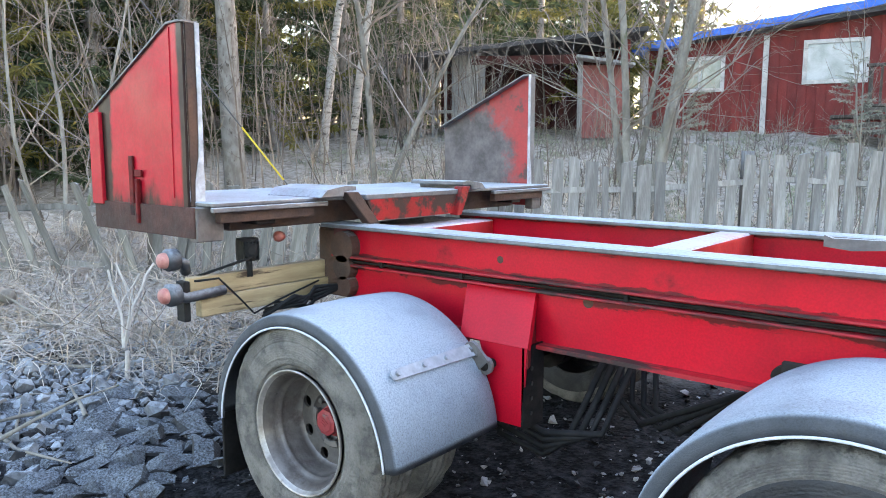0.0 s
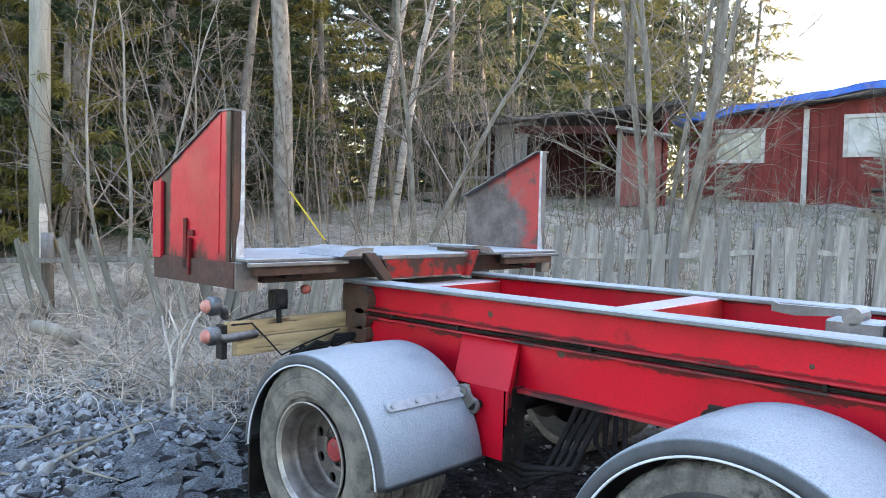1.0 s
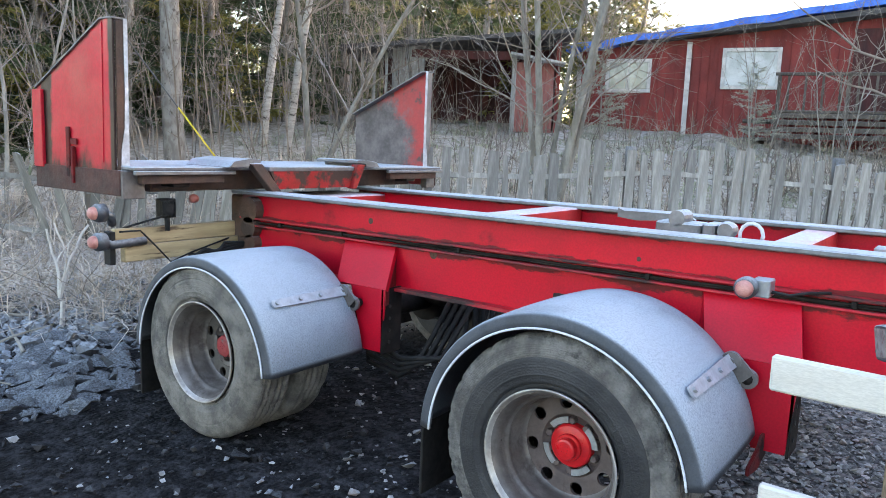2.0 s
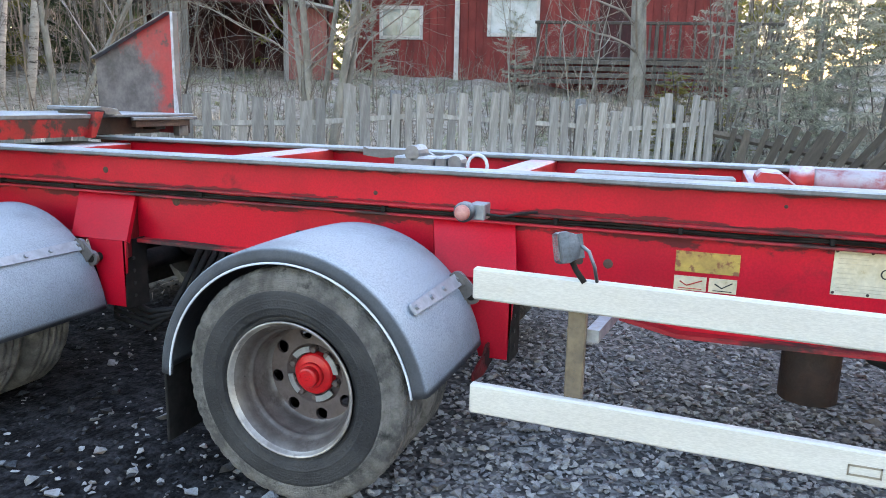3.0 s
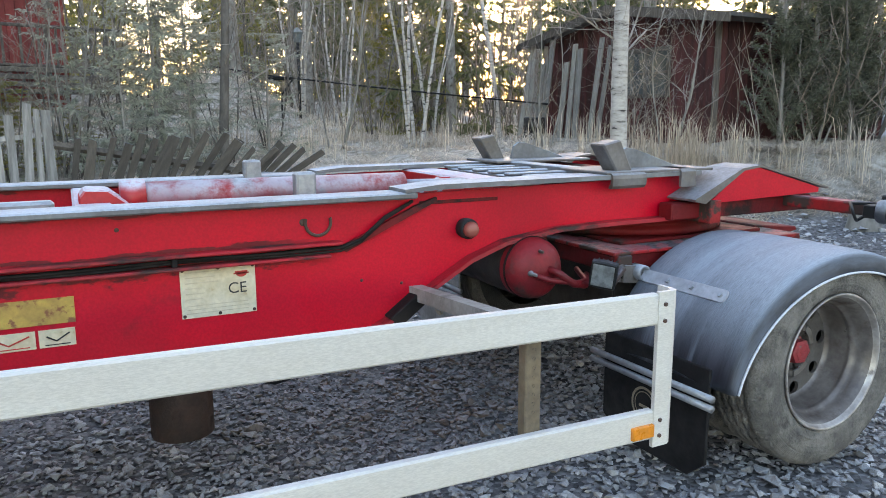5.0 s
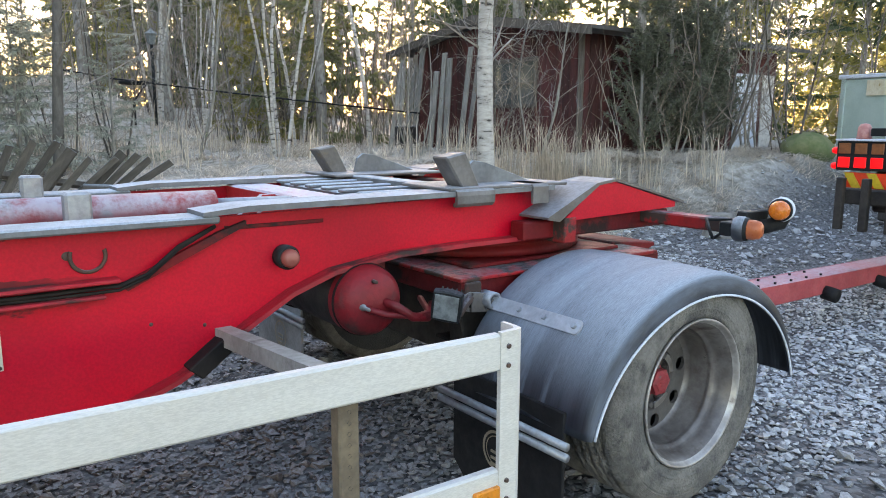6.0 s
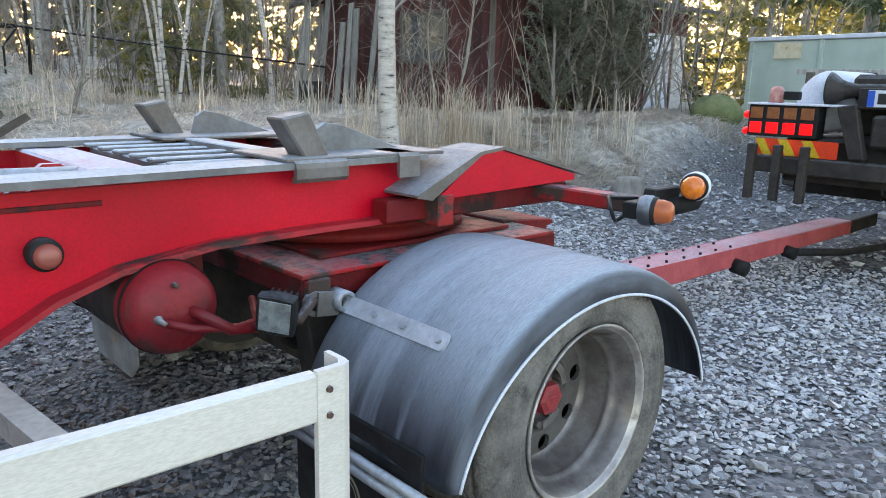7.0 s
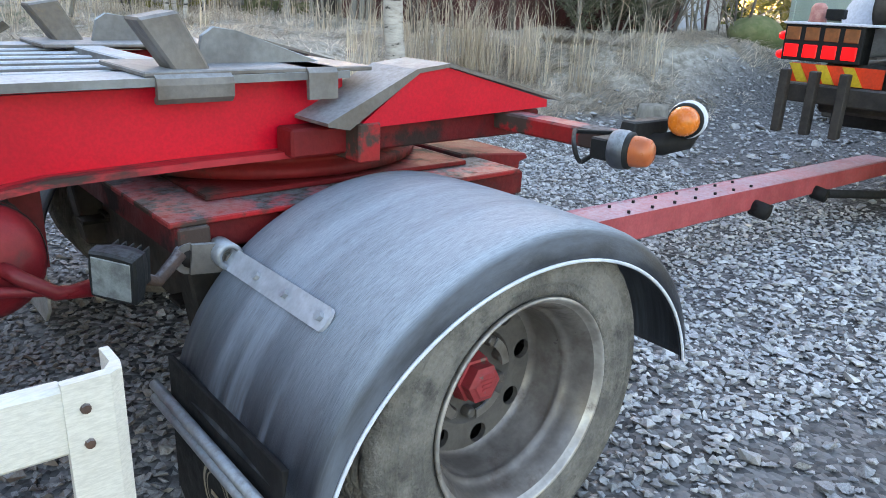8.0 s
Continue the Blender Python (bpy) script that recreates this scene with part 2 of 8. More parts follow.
WOOD_DARK = mat("dark_rotten_wood", (0.115, 0.10, 0.085), (0.07, 0.06, 0.05), 5, 0.9, bump=0.5, stretch=(5, 5, 0.6), grain=30, obj=0.3, frost=0.6, frost_from=0.4, frost_to=0.9)
PLATE = mat("dirty_cream_plate", (0.66, 0.60, 0.46), (0.56, 0.48, 0.32), 9, 0.5, bump=0.02, dirt=(0.34, 0.22, 0.09), dirt_at=0.6, dirt_scale=9, soft=0.08)
DECAL_YELLOW = mat("worn_yellow_decal", (0.50, 0.33, 0.07), (0.36, 0.22, 0.06), 16, 0.5, bump=0.03, dirt=(0.24, 0.10, 0.05), dirt_at=0.52, dirt_scale=20, soft=0.08)
INK = mat("black_ink", (0.02, 0.02, 0.02), rough=0.6, bump=0)
INK_GREY = mat("faded_grey_ink", (0.30, 0.26, 0.20), rough=0.6, bump=0)
INK_FAINT = mat("worn_pale_print", (0.46, 0.40, 0.29), (0.55, 0.48, 0.35), 20, rough=0.6, bump=0)
INK_RED = mat("red_ink", (0.5, 0.04, 0.03), rough=0.6, bump=0)
BLACK = mat("black_plastic", (0.014, 0.015, 0.016), rough=0.65, frost=0.10, frost_from=0.5, frost_to=1, spec=0.25)
BLACK_FROST = mat("frosted_grey_plastic", (0.055, 0.06, 0.07), (0.03, 0.033, 0.04), 9, 0.5, frost=0.65, frost_from=-0.2, frost_to=0.9, frost_lo=0.15, frost_hi=0.7)
LENS_PINK = mat("frosted_red_lens", (0.52, 0.25, 0.22), (0.42, 0.16, 0.14), 30, 0.4, bump=0.1, grain=160)
LENS_ORANGE = mat("amber_lens", (0.72, 0.19, 0.02), (0.58, 0.13, 0.02), 25, 0.25, bump=0.04)
LENS_BROWN = mat("dirty_amber_lens", (0.50, 0.12, 0.035), (0.34, 0.085, 0.03), 30, 0.35, bump=0.06)
LENS_RED = mat("dull_red_lens", (0.34, 0.10, 0.075), (0.26, 0.07, 0.055), 30, 0.4, bump=0.08)
LAMP_GLASS = mat("lamp_glass", (0.20, 0.22, 0.22), (0.12, 0.13, 0.13), 30, 0.15, bump=0.2, grain=90)
AMBER_REFLECTOR = mat("amber_reflector", (0.72, 0.24, 0.02), rough=0.3, bump=0.05)
LED_RED = mat("lit_red_lamp", (0.80, 0.008, 0.008), rough=0.4, bump=0, emit=(1.0, 0.006, 0.008, 0.10))
LED_AMBER = mat("unlit_amber_lamp", (0.30, 0.10, 0.035), (0.22, 0.08, 0.03), 20, 0.4, bump=0.1)
HAZARD_RED = mat("red_hazard_sheeting", (0.85, 0.06, 0.015), rough=0.4, bump=0)
HAZARD_YELLOW = mat("yellow_hazard_sheeting", (0.62, 0.42, 0.03), rough=0.4, bump=0)
RIME = mat("thin_white_rime", (0.52, 0.57, 0.64), (0.34, 0.36, 0.40), 14, 0.8, bump=0.3, grain=90)
SNOW_WHITE = mat("frost_white_paint", (0.62, 0.66, 0.74), (0.55, 0.6, 0.68), 6, 0.7, bump=0.2)
BLUE_BAND = mat("blue_plate_band", (0.02, 0.10, 0.50), rough=0.4, bump=0)
TRUCK_DARK = mat("grimy_truck_steel", (0.024, 0.022, 0.021), (0.048, 0.042, 0.038), 6, 0.75, 0.1, frost=0.25, frost_from=0.5, frost_to=1, spec=0.3)
HOUSE_RED = mat("barn_red_boards", (0.235, 0.040, 0.034), (0.17, 0.032, 0.028), 3, 0.9, bump=0.4, stretch=(1, 1, 0.4), obj=0.16, dirt=(0.12, 0.05, 0.045), dirt_at=0.6, dirt_scale=2, soft=0.2)
HOUSE_DARK = mat("dark_brown_red_boards", (0.095, 0.026, 0.024), (0.06, 0.022, 0.021), 3, 0.9, bump=0.4, stretch=(2, 2, 0.4), obj=0.25)
DOOR_FADED = mat("faded_red_door", (0.33, 0.13, 0.11), (0.25, 0.085, 0.075), 5, 0.9, stretch=(4, 4, 0.4), bump=0.3)
TRIM_WHITE = mat("weathered_white_trim", (0.62, 0.60, 0.57), (0.46, 0.44, 0.42), 6, 0.8, bump=0.2)
PANE = mat("dark_window_glass", (0.05, 0.058, 0.06), (0.09, 0.10, 0.10), 1.5, 0.08, bump=0, spec=0.8)
# pale panes: reflections of sky and twigs are put into the glass colour
PANE_WHITE = mat("white_reflecting_glass", (0.56, 0.60, 0.62), (0.34, 0.38, 0.38), 1.7, 0.2, bump=0)
PANE_PALE = mat("pale_reflecting_glass", (0.36, 0.40, 0.39), (0.20, 0.23, 0.22), 2.4, 0.12, bump=0, spec=0.7)
STALK = mat("pale_dead_stalks", (0.60, 0.54, 0.46), (0.40, 0.34, 0.275), 3, 0.9, bump=0, island=0.35, frost=0.4, frost_from=0.0, frost_to=0.9)
ROOF_FELT = mat("frosted_roof_felt", (0.09, 0.085, 0.085), (0.06, 0.058, 0.058), 4, 0.9, frost=0.75, frost_from=0.3, frost_to=0.9, frost_scale=14)
TARP = mat("blue_tarpaulin", (0.02, 0.13, 0.62), (0.04, 0.20, 0.72), 2, 0.45, bump=0.3, grain=8)
CONT_GREEN = mat("pale_green_steel", (0.42, 0.51, 0.465), (0.34, 0.43, 0.39), 1.5, 0.6, bump=0.1, dirt=(0.46, 0.44, 0.37), dirt_at=0.62, dirt_scale=1.3, soft=0.1, frost=0.6, frost_from=0.4, frost_to=0.9)
BARK_PINE = mat("pine_bark", (0.33, 0.315, 0.29), (0.19, 0.17, 0.15), 13, 0.95, bump=1.0, grain=26, stretch=(1, 1, 0.5), dirt=(0.10, 0.085, 0.07), dirt_at=0.58, dirt_scale=16, soft=0.06)
BARK_DARK = mat("dark_bark", (0.13, 0.115, 0.10), (0.075, 0.066, 0.056), 12, 0.95, bump=0.8, grain=30, stretch=(1, 1, 0.4), frost=0.15, frost_from=-0.2, frost_to=1)
BARK_GREY = mat("grey_bark", (0.30, 0.285, 0.255), (0.19, 0.178, 0.155), 8, 0.95, bump=0.6, grain=30, stretch=(1, 1, 0.4), dirt=(0.13, 0.145, 0.085), dirt_at=0.60, dirt_scale=5, soft=0.1)
BARK_BIRCH = mat("birch_bark", (0.50, 0.47, 0.43), (0.34, 0.31, 0.28), 5, 0.85, bump=0.4, grain=30, stretch=(1, 1, 3.5), dirt=(0.05, 0.045, 0.04), dirt_at=0.57, dirt_scale=5, soft=0.06)
TWIG = mat("frosted_twigs", (0.30, 0.255, 0.212), (0.18, 0.148, 0.120), 2, 0.95, bump=0, frost=0.28, frost_from=0.0, frost_to=0.8)
TWIG_DARK = mat("brown_frosted_brush", (0.27, 0.225, 0.185), (0.13, 0.107, 0.088), 2, 0.95, bump=0, island=0.4, frost=0.22, frost_from=0.0, frost_to=0.8)
POLE_WOOD = mat("grey_utility_pole", (0.42, 0.43, 0.40), (0.30, 0.31, 0.29), 4, 0.9, bump=0.5, grain=40, stretch=(3, 3, 0.25))
LEAF_SPRUCE = leaf_mat("spruce_needles", (0.055, 0.085, 0.048), (0.09, 0.12, 0.06))
LEAF_PINE = leaf_mat("pine_needles", (0.15, 0.165, 0.09), (0.20, 0.205, 0.105), 0.45)
# yellow-green needles with the low sunlight put into their colour
LEAF_GOLD = leaf_mat("sunlit_yellow_needles", (0.19, 0.19, 0.06), (0.26, 0.235, 0.07), 0.5)
LEAF_DULL = leaf_mat("dull_frosted_needles", (0.125, 0.14, 0.10), (0.19, 0.195, 0.155))
LEAF_JUNIPER = leaf_mat("frosted_juniper_needles", (0.31, 0.335, 0.275), (0.40, 0.41, 0.36))
STRAW = leaf_mat("dry_pale_grass", (0.62, 0.54, 0.44), (0.46, 0.39, 0.31), 0.3)
STRAW_FROST = leaf_mat("frosted_dry_grass", (0.68, 0.61, 0.53), (0.50, 0.43, 0.35), 0.25)
GRASS_GREEN = leaf_mat("frosted_green_grass", (0.42, 0.44, 0.34), (0.30, 0.33, 0.22), 0.25)
# its blot paints the browner, shaded gravel under the trailer
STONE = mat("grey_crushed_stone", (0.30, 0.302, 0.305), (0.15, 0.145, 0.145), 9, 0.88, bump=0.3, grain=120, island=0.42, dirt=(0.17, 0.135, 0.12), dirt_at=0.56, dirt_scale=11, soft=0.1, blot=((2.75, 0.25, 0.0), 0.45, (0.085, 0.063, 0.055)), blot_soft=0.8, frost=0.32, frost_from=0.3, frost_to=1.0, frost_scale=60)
STONE_ONE = mat("grey_crushed_stone_piece", (0.36, 0.362, 0.366), (0.19, 0.185, 0.186), 9, 0.88, bump=0.3, grain=120, obj=0.42, dirt=(0.20, 0.16, 0.14), dirt_at=0.58, dirt_scale=11, soft=0.1, frost=0.38, frost_from=0.3, frost_to=1.0, frost_scale=60)
# besides its frost, lightened to show the yard open to the sky
STONE_PALE = mat("skylit_frosted_crushed_stone", (0.47, 0.475, 0.48), (0.27, 0.265, 0.265), 9, 0.88, bump=0.3, grain=120, island=0.40, dirt=(0.28, 0.225, 0.20), dirt_at=0.60, dirt_scale=9, soft=0.1, frost=0.45, frost_from=0.2, frost_to=1.0, frost_scale=60)
CLOD = mat("black_mud_clod", (0.028, 0.027, 0.028), (0.013, 0.012, 0.013), 12, 0.8, bump=0.4, grain=90, island=0.5, spec=0.15, frost=0.10, frost_from=0.5, frost_to=1.0)
ROCK = mat("frosted_blue_grey_rock", (0.23, 0.243, 0.265), (0.095, 0.10, 0.11), 9, 0.85, bump=0.5, grain=70, island=0.5, dirt=(0.26, 0.22, 0.18), dirt_at=0.66, dirt_scale=3, frost=0.6, frost_from=0.2, frost_to=1.0, frost_scale=40)
LUMP_MUD = mat("frosted_frozen_mud", (0.020, 0.021, 0.024), (0.034, 0.035, 0.038), 12, 0.8, bump=0.8, grain=60, frost=0.5, frost_from=0.2, frost_to=1.0, frost_scale=90, frost_lo=0.35, frost_hi=0.7)
MOSS = mat("mossy_boulder", (0.10, 0.13, 0.05), (0.16, 0.17, 0.08), 4, 0.95, bump=0.6, grain=20)
WIRE_YELLOW = mat("yellow_guard_tube", (0.72, 0.55, 0.03), rough=0.5, bump=0)
WIRE_GREY = mat("grey_wire", (0.10, 0.10, 0.10), rough=0.5, bump=0)


def worn(base, name, areas, colour, until=99.0):
    """A copy of a paint with rust or grime where it has been scraped: each area gives direction, start, width and the noise that frays it."""
    m = base.copy()
    m.name = name
    N, L = m.node_tree.nodes, m.node_tree.links
    bs = N["Principled BSDF"]
    tc = N.new("ShaderNodeTexCoord")
    mask = None

    def calc(op, a, b):
        k = N.new("ShaderNodeMath")
        k.operation = op
        for i, v in ((0, a), (1, b)):
            if isinstance(v, (int, float)):
                k.inputs[i].default_value = v
            else:
                L.new(v, k.inputs[i])
        return k.outputs[0]

    for way, start, width, fray, scale, stretch, much in areas:
        dot = N.new("ShaderNodeVectorMath")
        dot.operation = "DOT_PRODUCT"
        L.new(tc.outputs["Object"], dot.inputs[0])
        dot.inputs[1].default_value = way
        mp = N.new("ShaderNodeMapping")
        mp.inputs["Scale"].default_value = stretch
        L.new(tc.outputs["Object"], mp.inputs[0])
        nz = N.new("ShaderNodeTexNoise")
        nz.inputs["Scale"].default_value, nz.inputs["Detail"].default_value, nz.inputs["Roughness"].default_value = scale, 9.0, 0.68
        L.new(mp.outputs[0], nz.inputs["Vector"])
        off = calc("ABSOLUTE", calc("SUBTRACT", dot.outputs["Value"], start), 0.0)
        edge = calc("ADD", off, calc("MULTIPLY", calc("SUBTRACT", nz.outputs[0], 0.5), fray))
        r = N.new("ShaderNodeMapRange")
        r.interpolation_type = "SMOOTHSTEP"
        for i, v in ((1, width), (2, width * 0.45), (3, 0.0), (4, much)):
            r.inputs[i].default_value = v
        L.new(edge, r.inputs[0])
        mask = r.outputs[0] if mask is None else calc("MAXIMUM", mask, r.outputs[0])
    if until < 99.0:
        sx, cut = N.new("ShaderNodeSeparateXYZ"), N.new("ShaderNodeMapRange")
        L.new(tc.outputs["Object"], sx.inputs[0])
        L.new(sx.outputs[0], cut.inputs[0])
        for i, v in ((1, until), (2, until - 0.25), (3, 0.0), (4, 1.0)):
            cut.inputs[i].default_value = v
        mask = calc("MULTIPLY", mask, cut.outputs[0])
    x = N.new("ShaderNodeMix")
    x.data_type = "RGBA"
    L.new(mask, x.inputs[0])
    L.new(bs.inputs["Base Color"].links[0].from_socket, x.inputs[6])
    x.inputs[7].default_value = (*colour, 1)
    L.new(x.outputs[2], bs.inputs["Base Color"])
    return m


# grime creeping down from the ledges, and chips along the upper and lower edges of the beam
RED_BEAM = worn(RED, "red_beam_paint_grimed", (((0, 0, 1), 0.896, 0.026, 0.20, 4.0, (1.1, 1, 3), 0.8), ((0, 0, 1), 1.078, 0.014, 0.09, 6.0, (0.8, 1, 3), 0.75), ((0, 0, 1), 0.950, 0.008, 0.10, 5.0, (0.9, 1, 3), 0.8), ((1, 0, 0), -2.42, 0.13, 0.40, 4.0, (1, 1, 2), 0.9)), (0.040, 0.012, 0.014), 2.2)
RED_WING = worn(RED_BOARD, "red_board_rust_framed", (((1, 0, 0), -3.085, 0.060, 0.16, 6.0, (1, 1, 0.5), 1.0), ((0, 0, 1), 1.10, 0.19, 0.30, 6.0, (1.4, 1, 0.6), 1.0), ((-0.43, 0, 0.903), 2.868, 0.05, 0.12, 5.0, (0.8, 1, 0.8), 0.95), ((1, 0, 0), -2.435, 0.042, 0.05, 7.0, (1, 1, 0.35), 1.0)), (0.030, 0.016, 0.014))


def ground_material():
    """Crushed stone, black mud by the rear wheels, frosted litter and moss on the banks, chosen by place in the yard."""
    m = mat("yard_ground", (0.115, 0.111, 0.108), (0.06, 0.056, 0.053), 5, 0.95, spec=0.12, bump=0.6, grain=34, frost=0.22, frost_scale=26)
    nt = m.node_tree
    N, L = nt.nodes, nt.links
    bs = N["Principled BSDF"]
    base = bs.inputs["Base Color"].links[0].from_socket

    def attr(name):
        a = N.new("ShaderNodeAttribute")
        a.attribute_name = name
        return a.outputs["Fac"]

    def tex(scale, lo, hi, c0, c1):
        n = N.new("ShaderNodeTexNoise")
        n.inputs["Scale"].default_value, n.inputs["Detail"].default_value, n.inputs["Roughness"].default_value = scale, 9, 0.7
        L.new(N.new("ShaderNodeTexCoord").outputs["Object"], n.inputs["Vector"])
        r = N.new("ShaderNodeValToRGB")
        r.color_ramp.elements[0].position, r.color_ramp.elements[1].position = lo, hi
        r.color_ramp.elements[0].color, r.color_ramp.elements[1].color = (*c0, 1), (*c1, 1)
        L.new(n.outputs[0], r.inputs[0])
        return r.outputs[0]

    def mix(f, c0, c1):
        x = N.new("ShaderNodeMix")
        x.data_type = "RGBA"
        L.new(f, x.inputs[0]), L.new(c0, x.inputs[6]), L.new(c1, x.inputs[7])
        return x.outputs[2]

    mud = tex(16.0, 0.44, 0.78, (0.006, 0.006, 0.007), (0.062, 0.064, 0.071))
    bank = tex(9.0, 0.32, 0.70, (0.17, 0.15, 0.115), (0.60, 0.565, 0.515))
    # small stones trodden in between the loose ones
    vo = N.new("ShaderNodeTexVoronoi")
    vo.inputs["Scale"].default_value = 42.0
    L.new(N.new("ShaderNodeTexCoord").outputs["Object"], vo.inputs["Vector"])
    sv3 = N.new("ShaderNodeSeparateColor")
    L.new(vo.outputs["Color"], sv3.inputs[0])
    vr = N.new("ShaderNodeValToRGB")
    for e, (p, k) in zip(vr.color_ramp.elements, ((0.15, 0.045), (0.95, 0.26))):
        e.position, e.color = p, (k, k, k * 1.02, 1)
    L.new(sv3.outputs[0], vr.inputs[0])
    half = N.new("ShaderNodeMix")
    half.data_type = "RGBA"
    half.inputs[0].default_value = 0.7
    L.new(base, half.inputs[6]), L.new(vr.outputs[0], half.inputs[7])
    vb = N.new("ShaderNodeBump")
    vb.invert = True
    vb.inputs["Strength"].default_value, vb.inputs["Distance"].default_value = 0.8, 0.012
    L.new(vo.outputs["Distance"], vb.inputs["Height"])
    L.new(bs.inputs["Normal"].links[0].from_socket, vb.inputs["Normal"])
    L.new(vb.outputs[0], bs.inputs["Normal"])
    col = mix(attr("bank"), mix(attr("mud"), half.outputs[2], mud), bank)
    L.new(col, bs.inputs["Base Color"])
    return m
# ---- building helpers ----
def finish(bm, smooth=False):
    bmesh.ops.recalc_face_normals(bm, faces=bm.faces)
    if smooth:
        for f in bm.faces:
            f.smooth = True
    return bm


def part(name, bm, material, parent=None, label="", m=None):
    """Links a bmesh (or a ready mesh) as one mesh object under a thing or a part."""
    if isinstance(bm, bpy.types.Mesh):
        me = bm
    else:
        me = bpy.data.meshes.new(name)
        bm.to_mesh(me)
        bm.free()
        me.materials.append(material)
    ob = new(name, me)
    if parent is not None:
        ob.parent = parent
    if m is not None:
        ob.matrix_local = m
    return tagged(ob, label) if label else ob


def thing(name, place, label, category, group="", kind=""):
    ob = new(name)
    ob.matrix_world = place if isinstance(place, Matrix) else Matrix.Translation(place)
    ob.empty_display_size = 0.1
    return tagged(ob, label, category, group, kind)


def add_box(bm, x0, x1, y0, y1, z0, z1, bev=0.004, m=None):
    d = Matrix.Translation(((x0 + x1) / 2, (y0 + y1) / 2, (z0 + z1) / 2)) @ Matrix.Diagonal((abs(x1 - x0), abs(y1 - y0), abs(z1 - z0), 1))
    vs = bmesh.ops.create_cube(bm, size=1, matrix=(m @ d) if m else d)["verts"]
    if bev:
        es = list({e for v in vs for e in v.link_edges})
        bmesh.ops.bevel(bm, geom=es, offset=bev, segments=1, affect="EDGES", clamp_overlap=True)
    return bm


def box(*a, **k):
    return finish(add_box(bmesh.new(), *a, **k))


def add_prism(bm, pts, axis, a0, a1):
    """A flat outline given in the two other axes, drawn out along axis from a0 to a1."""
    def put(p, a):
        return {"x": (a, p[0], p[1]), "y": (p[0], a, p[1]), "z": (p[0], p[1], a)}[axis]
    lo, hi = [bm.verts.new(put(p, a0)) for p in pts], [bm.verts.new(put(p, a1)) for p in pts]
    bm.faces.new(lo)
    bm.faces.new(hi[::-1])
    for i in range(len(pts)):
        j = (i + 1) % len(pts)
        bm.faces.new((lo[j], lo[i], hi[i], hi[j]))
    return bm


def prism(pts, axis, a0, a1, bev=0.0):
    bm = add_prism(bmesh.new(), pts, axis, a0, a1)
    if bev:
        bmesh.ops.bevel(bm, geom=bm.edges[:], offset=bev, segments=1, affect="EDGES", clamp_overlap=True)
    return finish(bm)


def add_lathe(bm, profile, centre=(0, 0, 0), axis="y", n=32, a0=0.0, a1=360.0):
    """A profile of (radius, along) turned about an axis through centre."""
    full = abs(a1 - a0) >= 360
    rings = []
    for i in range(n if full else n + 1):
        a = radians(a0 + (a1 - a0) * i / n)
        c, s = math.cos(a), math.sin(a)
        ring = []
        for r, h in profile:
            p = {"y": (r * c, h, r * s), "z": (r * c, r * s, h), "x": (h, r * c, r * s)}[axis]
            ring.append(bm.verts.new(Vector(p) + Vector(centre)))
        rings.append(ring)
    for i in range(len(rings) - (0 if full else 1)):
        p, q = rings[i], rings[(i + 1) % len(rings)]
        for k in range(len(profile) - 1):
            bm.faces.new((p[k], p[k + 1], q[k + 1], q[k]))
    return bm


def lathe(profile, centre=(0, 0, 0), axis="y", n=32, smooth=True, **k):
    bm = add_lathe(bmesh.new(), profile, centre, axis, n, **k)
    bmesh.ops.remove_doubles(bm, verts=bm.verts, dist=1e-5)
    return finish(bm, smooth)


def add_tube(bm, pts, r, n=8, taper=None, caps=True):
    pts = [Vector(p) for p in pts]
    rings, side = [], None
    for i, p in enumerate(pts):
        d = (pts[min(i + 1, len(pts) - 1)] - pts[max(i - 1, 0)]).normalized()
        if side is None:
            side = d.orthogonal().normalized()
        side = (side - d * side.dot(d)).normalized()
        up = d.cross(side)
        k = r if taper is None else r + (taper - r) * i / (len(pts) - 1)
        rings.append([bm.verts.new(p + (side * math.cos(2 * math.pi * j / n) + up * math.sin(2 * math.pi * j / n)) * k) for j in range(n)])
    for p, q in zip(rings, rings[1:]):
        for j in range(n):
            bm.faces.new((p[j], p[(j + 1) % n], q[(j + 1) % n], q[j]))
    if caps:
        bm.faces.new(rings[0][::-1])
        bm.faces.new(rings[-1])
    return bm


def tube(pts, r, n=8, smooth=True, **k):
    return finish(add_tube(bmesh.new(), pts, r, n, **k), smooth)


def raw_mesh(name, verts, faces, material, smooth=False):
    me = bpy.data.meshes.new(name)
    me.from_pydata(verts, [], faces, shade_flat=not smooth)
    me.materials.append(material)
    me.update()
    return me


def lamp_lens(r, h):
    return [(0.0001, -h), (r * 0.55, -h * 0.96), (r * 0.85, -h * 0.75), (r, -h * 0.35), (r, 0.0), (0.0001, 0.0)]


# ---- lie of the land ----
FENCE_A, FENCE_B = Vector((-3.3, 2.6)), Vector((1.25, 6.4))
FENCE_WAY = (FENCE_B - FENCE_A).normalized()
FENCE_OUT = Vector((-FENCE_WAY.y, FENCE_WAY.x))


def step(a, b, x):
    t = min(max((x - a) / (b - a), 0.0), 1.0)
    return t * t * (3 - 2 * t)


def bank_of(x, y):
    """How far a place belongs to the grown-over banks round the yard, 0 to 1."""
    s = (Vector((x, y)) - FENCE_A).dot(FENCE_OUT)
    wob = 0.5 * noise.noise(Vector((x * 0.4, y * 0.4, 3.0)))
    return max(step(-2.4, -1.2, s + wob), step(2.7, 3.7, y + wob - 0.06 * max(x - 6.5, 0)) * step(-1.0, 2.0, x))


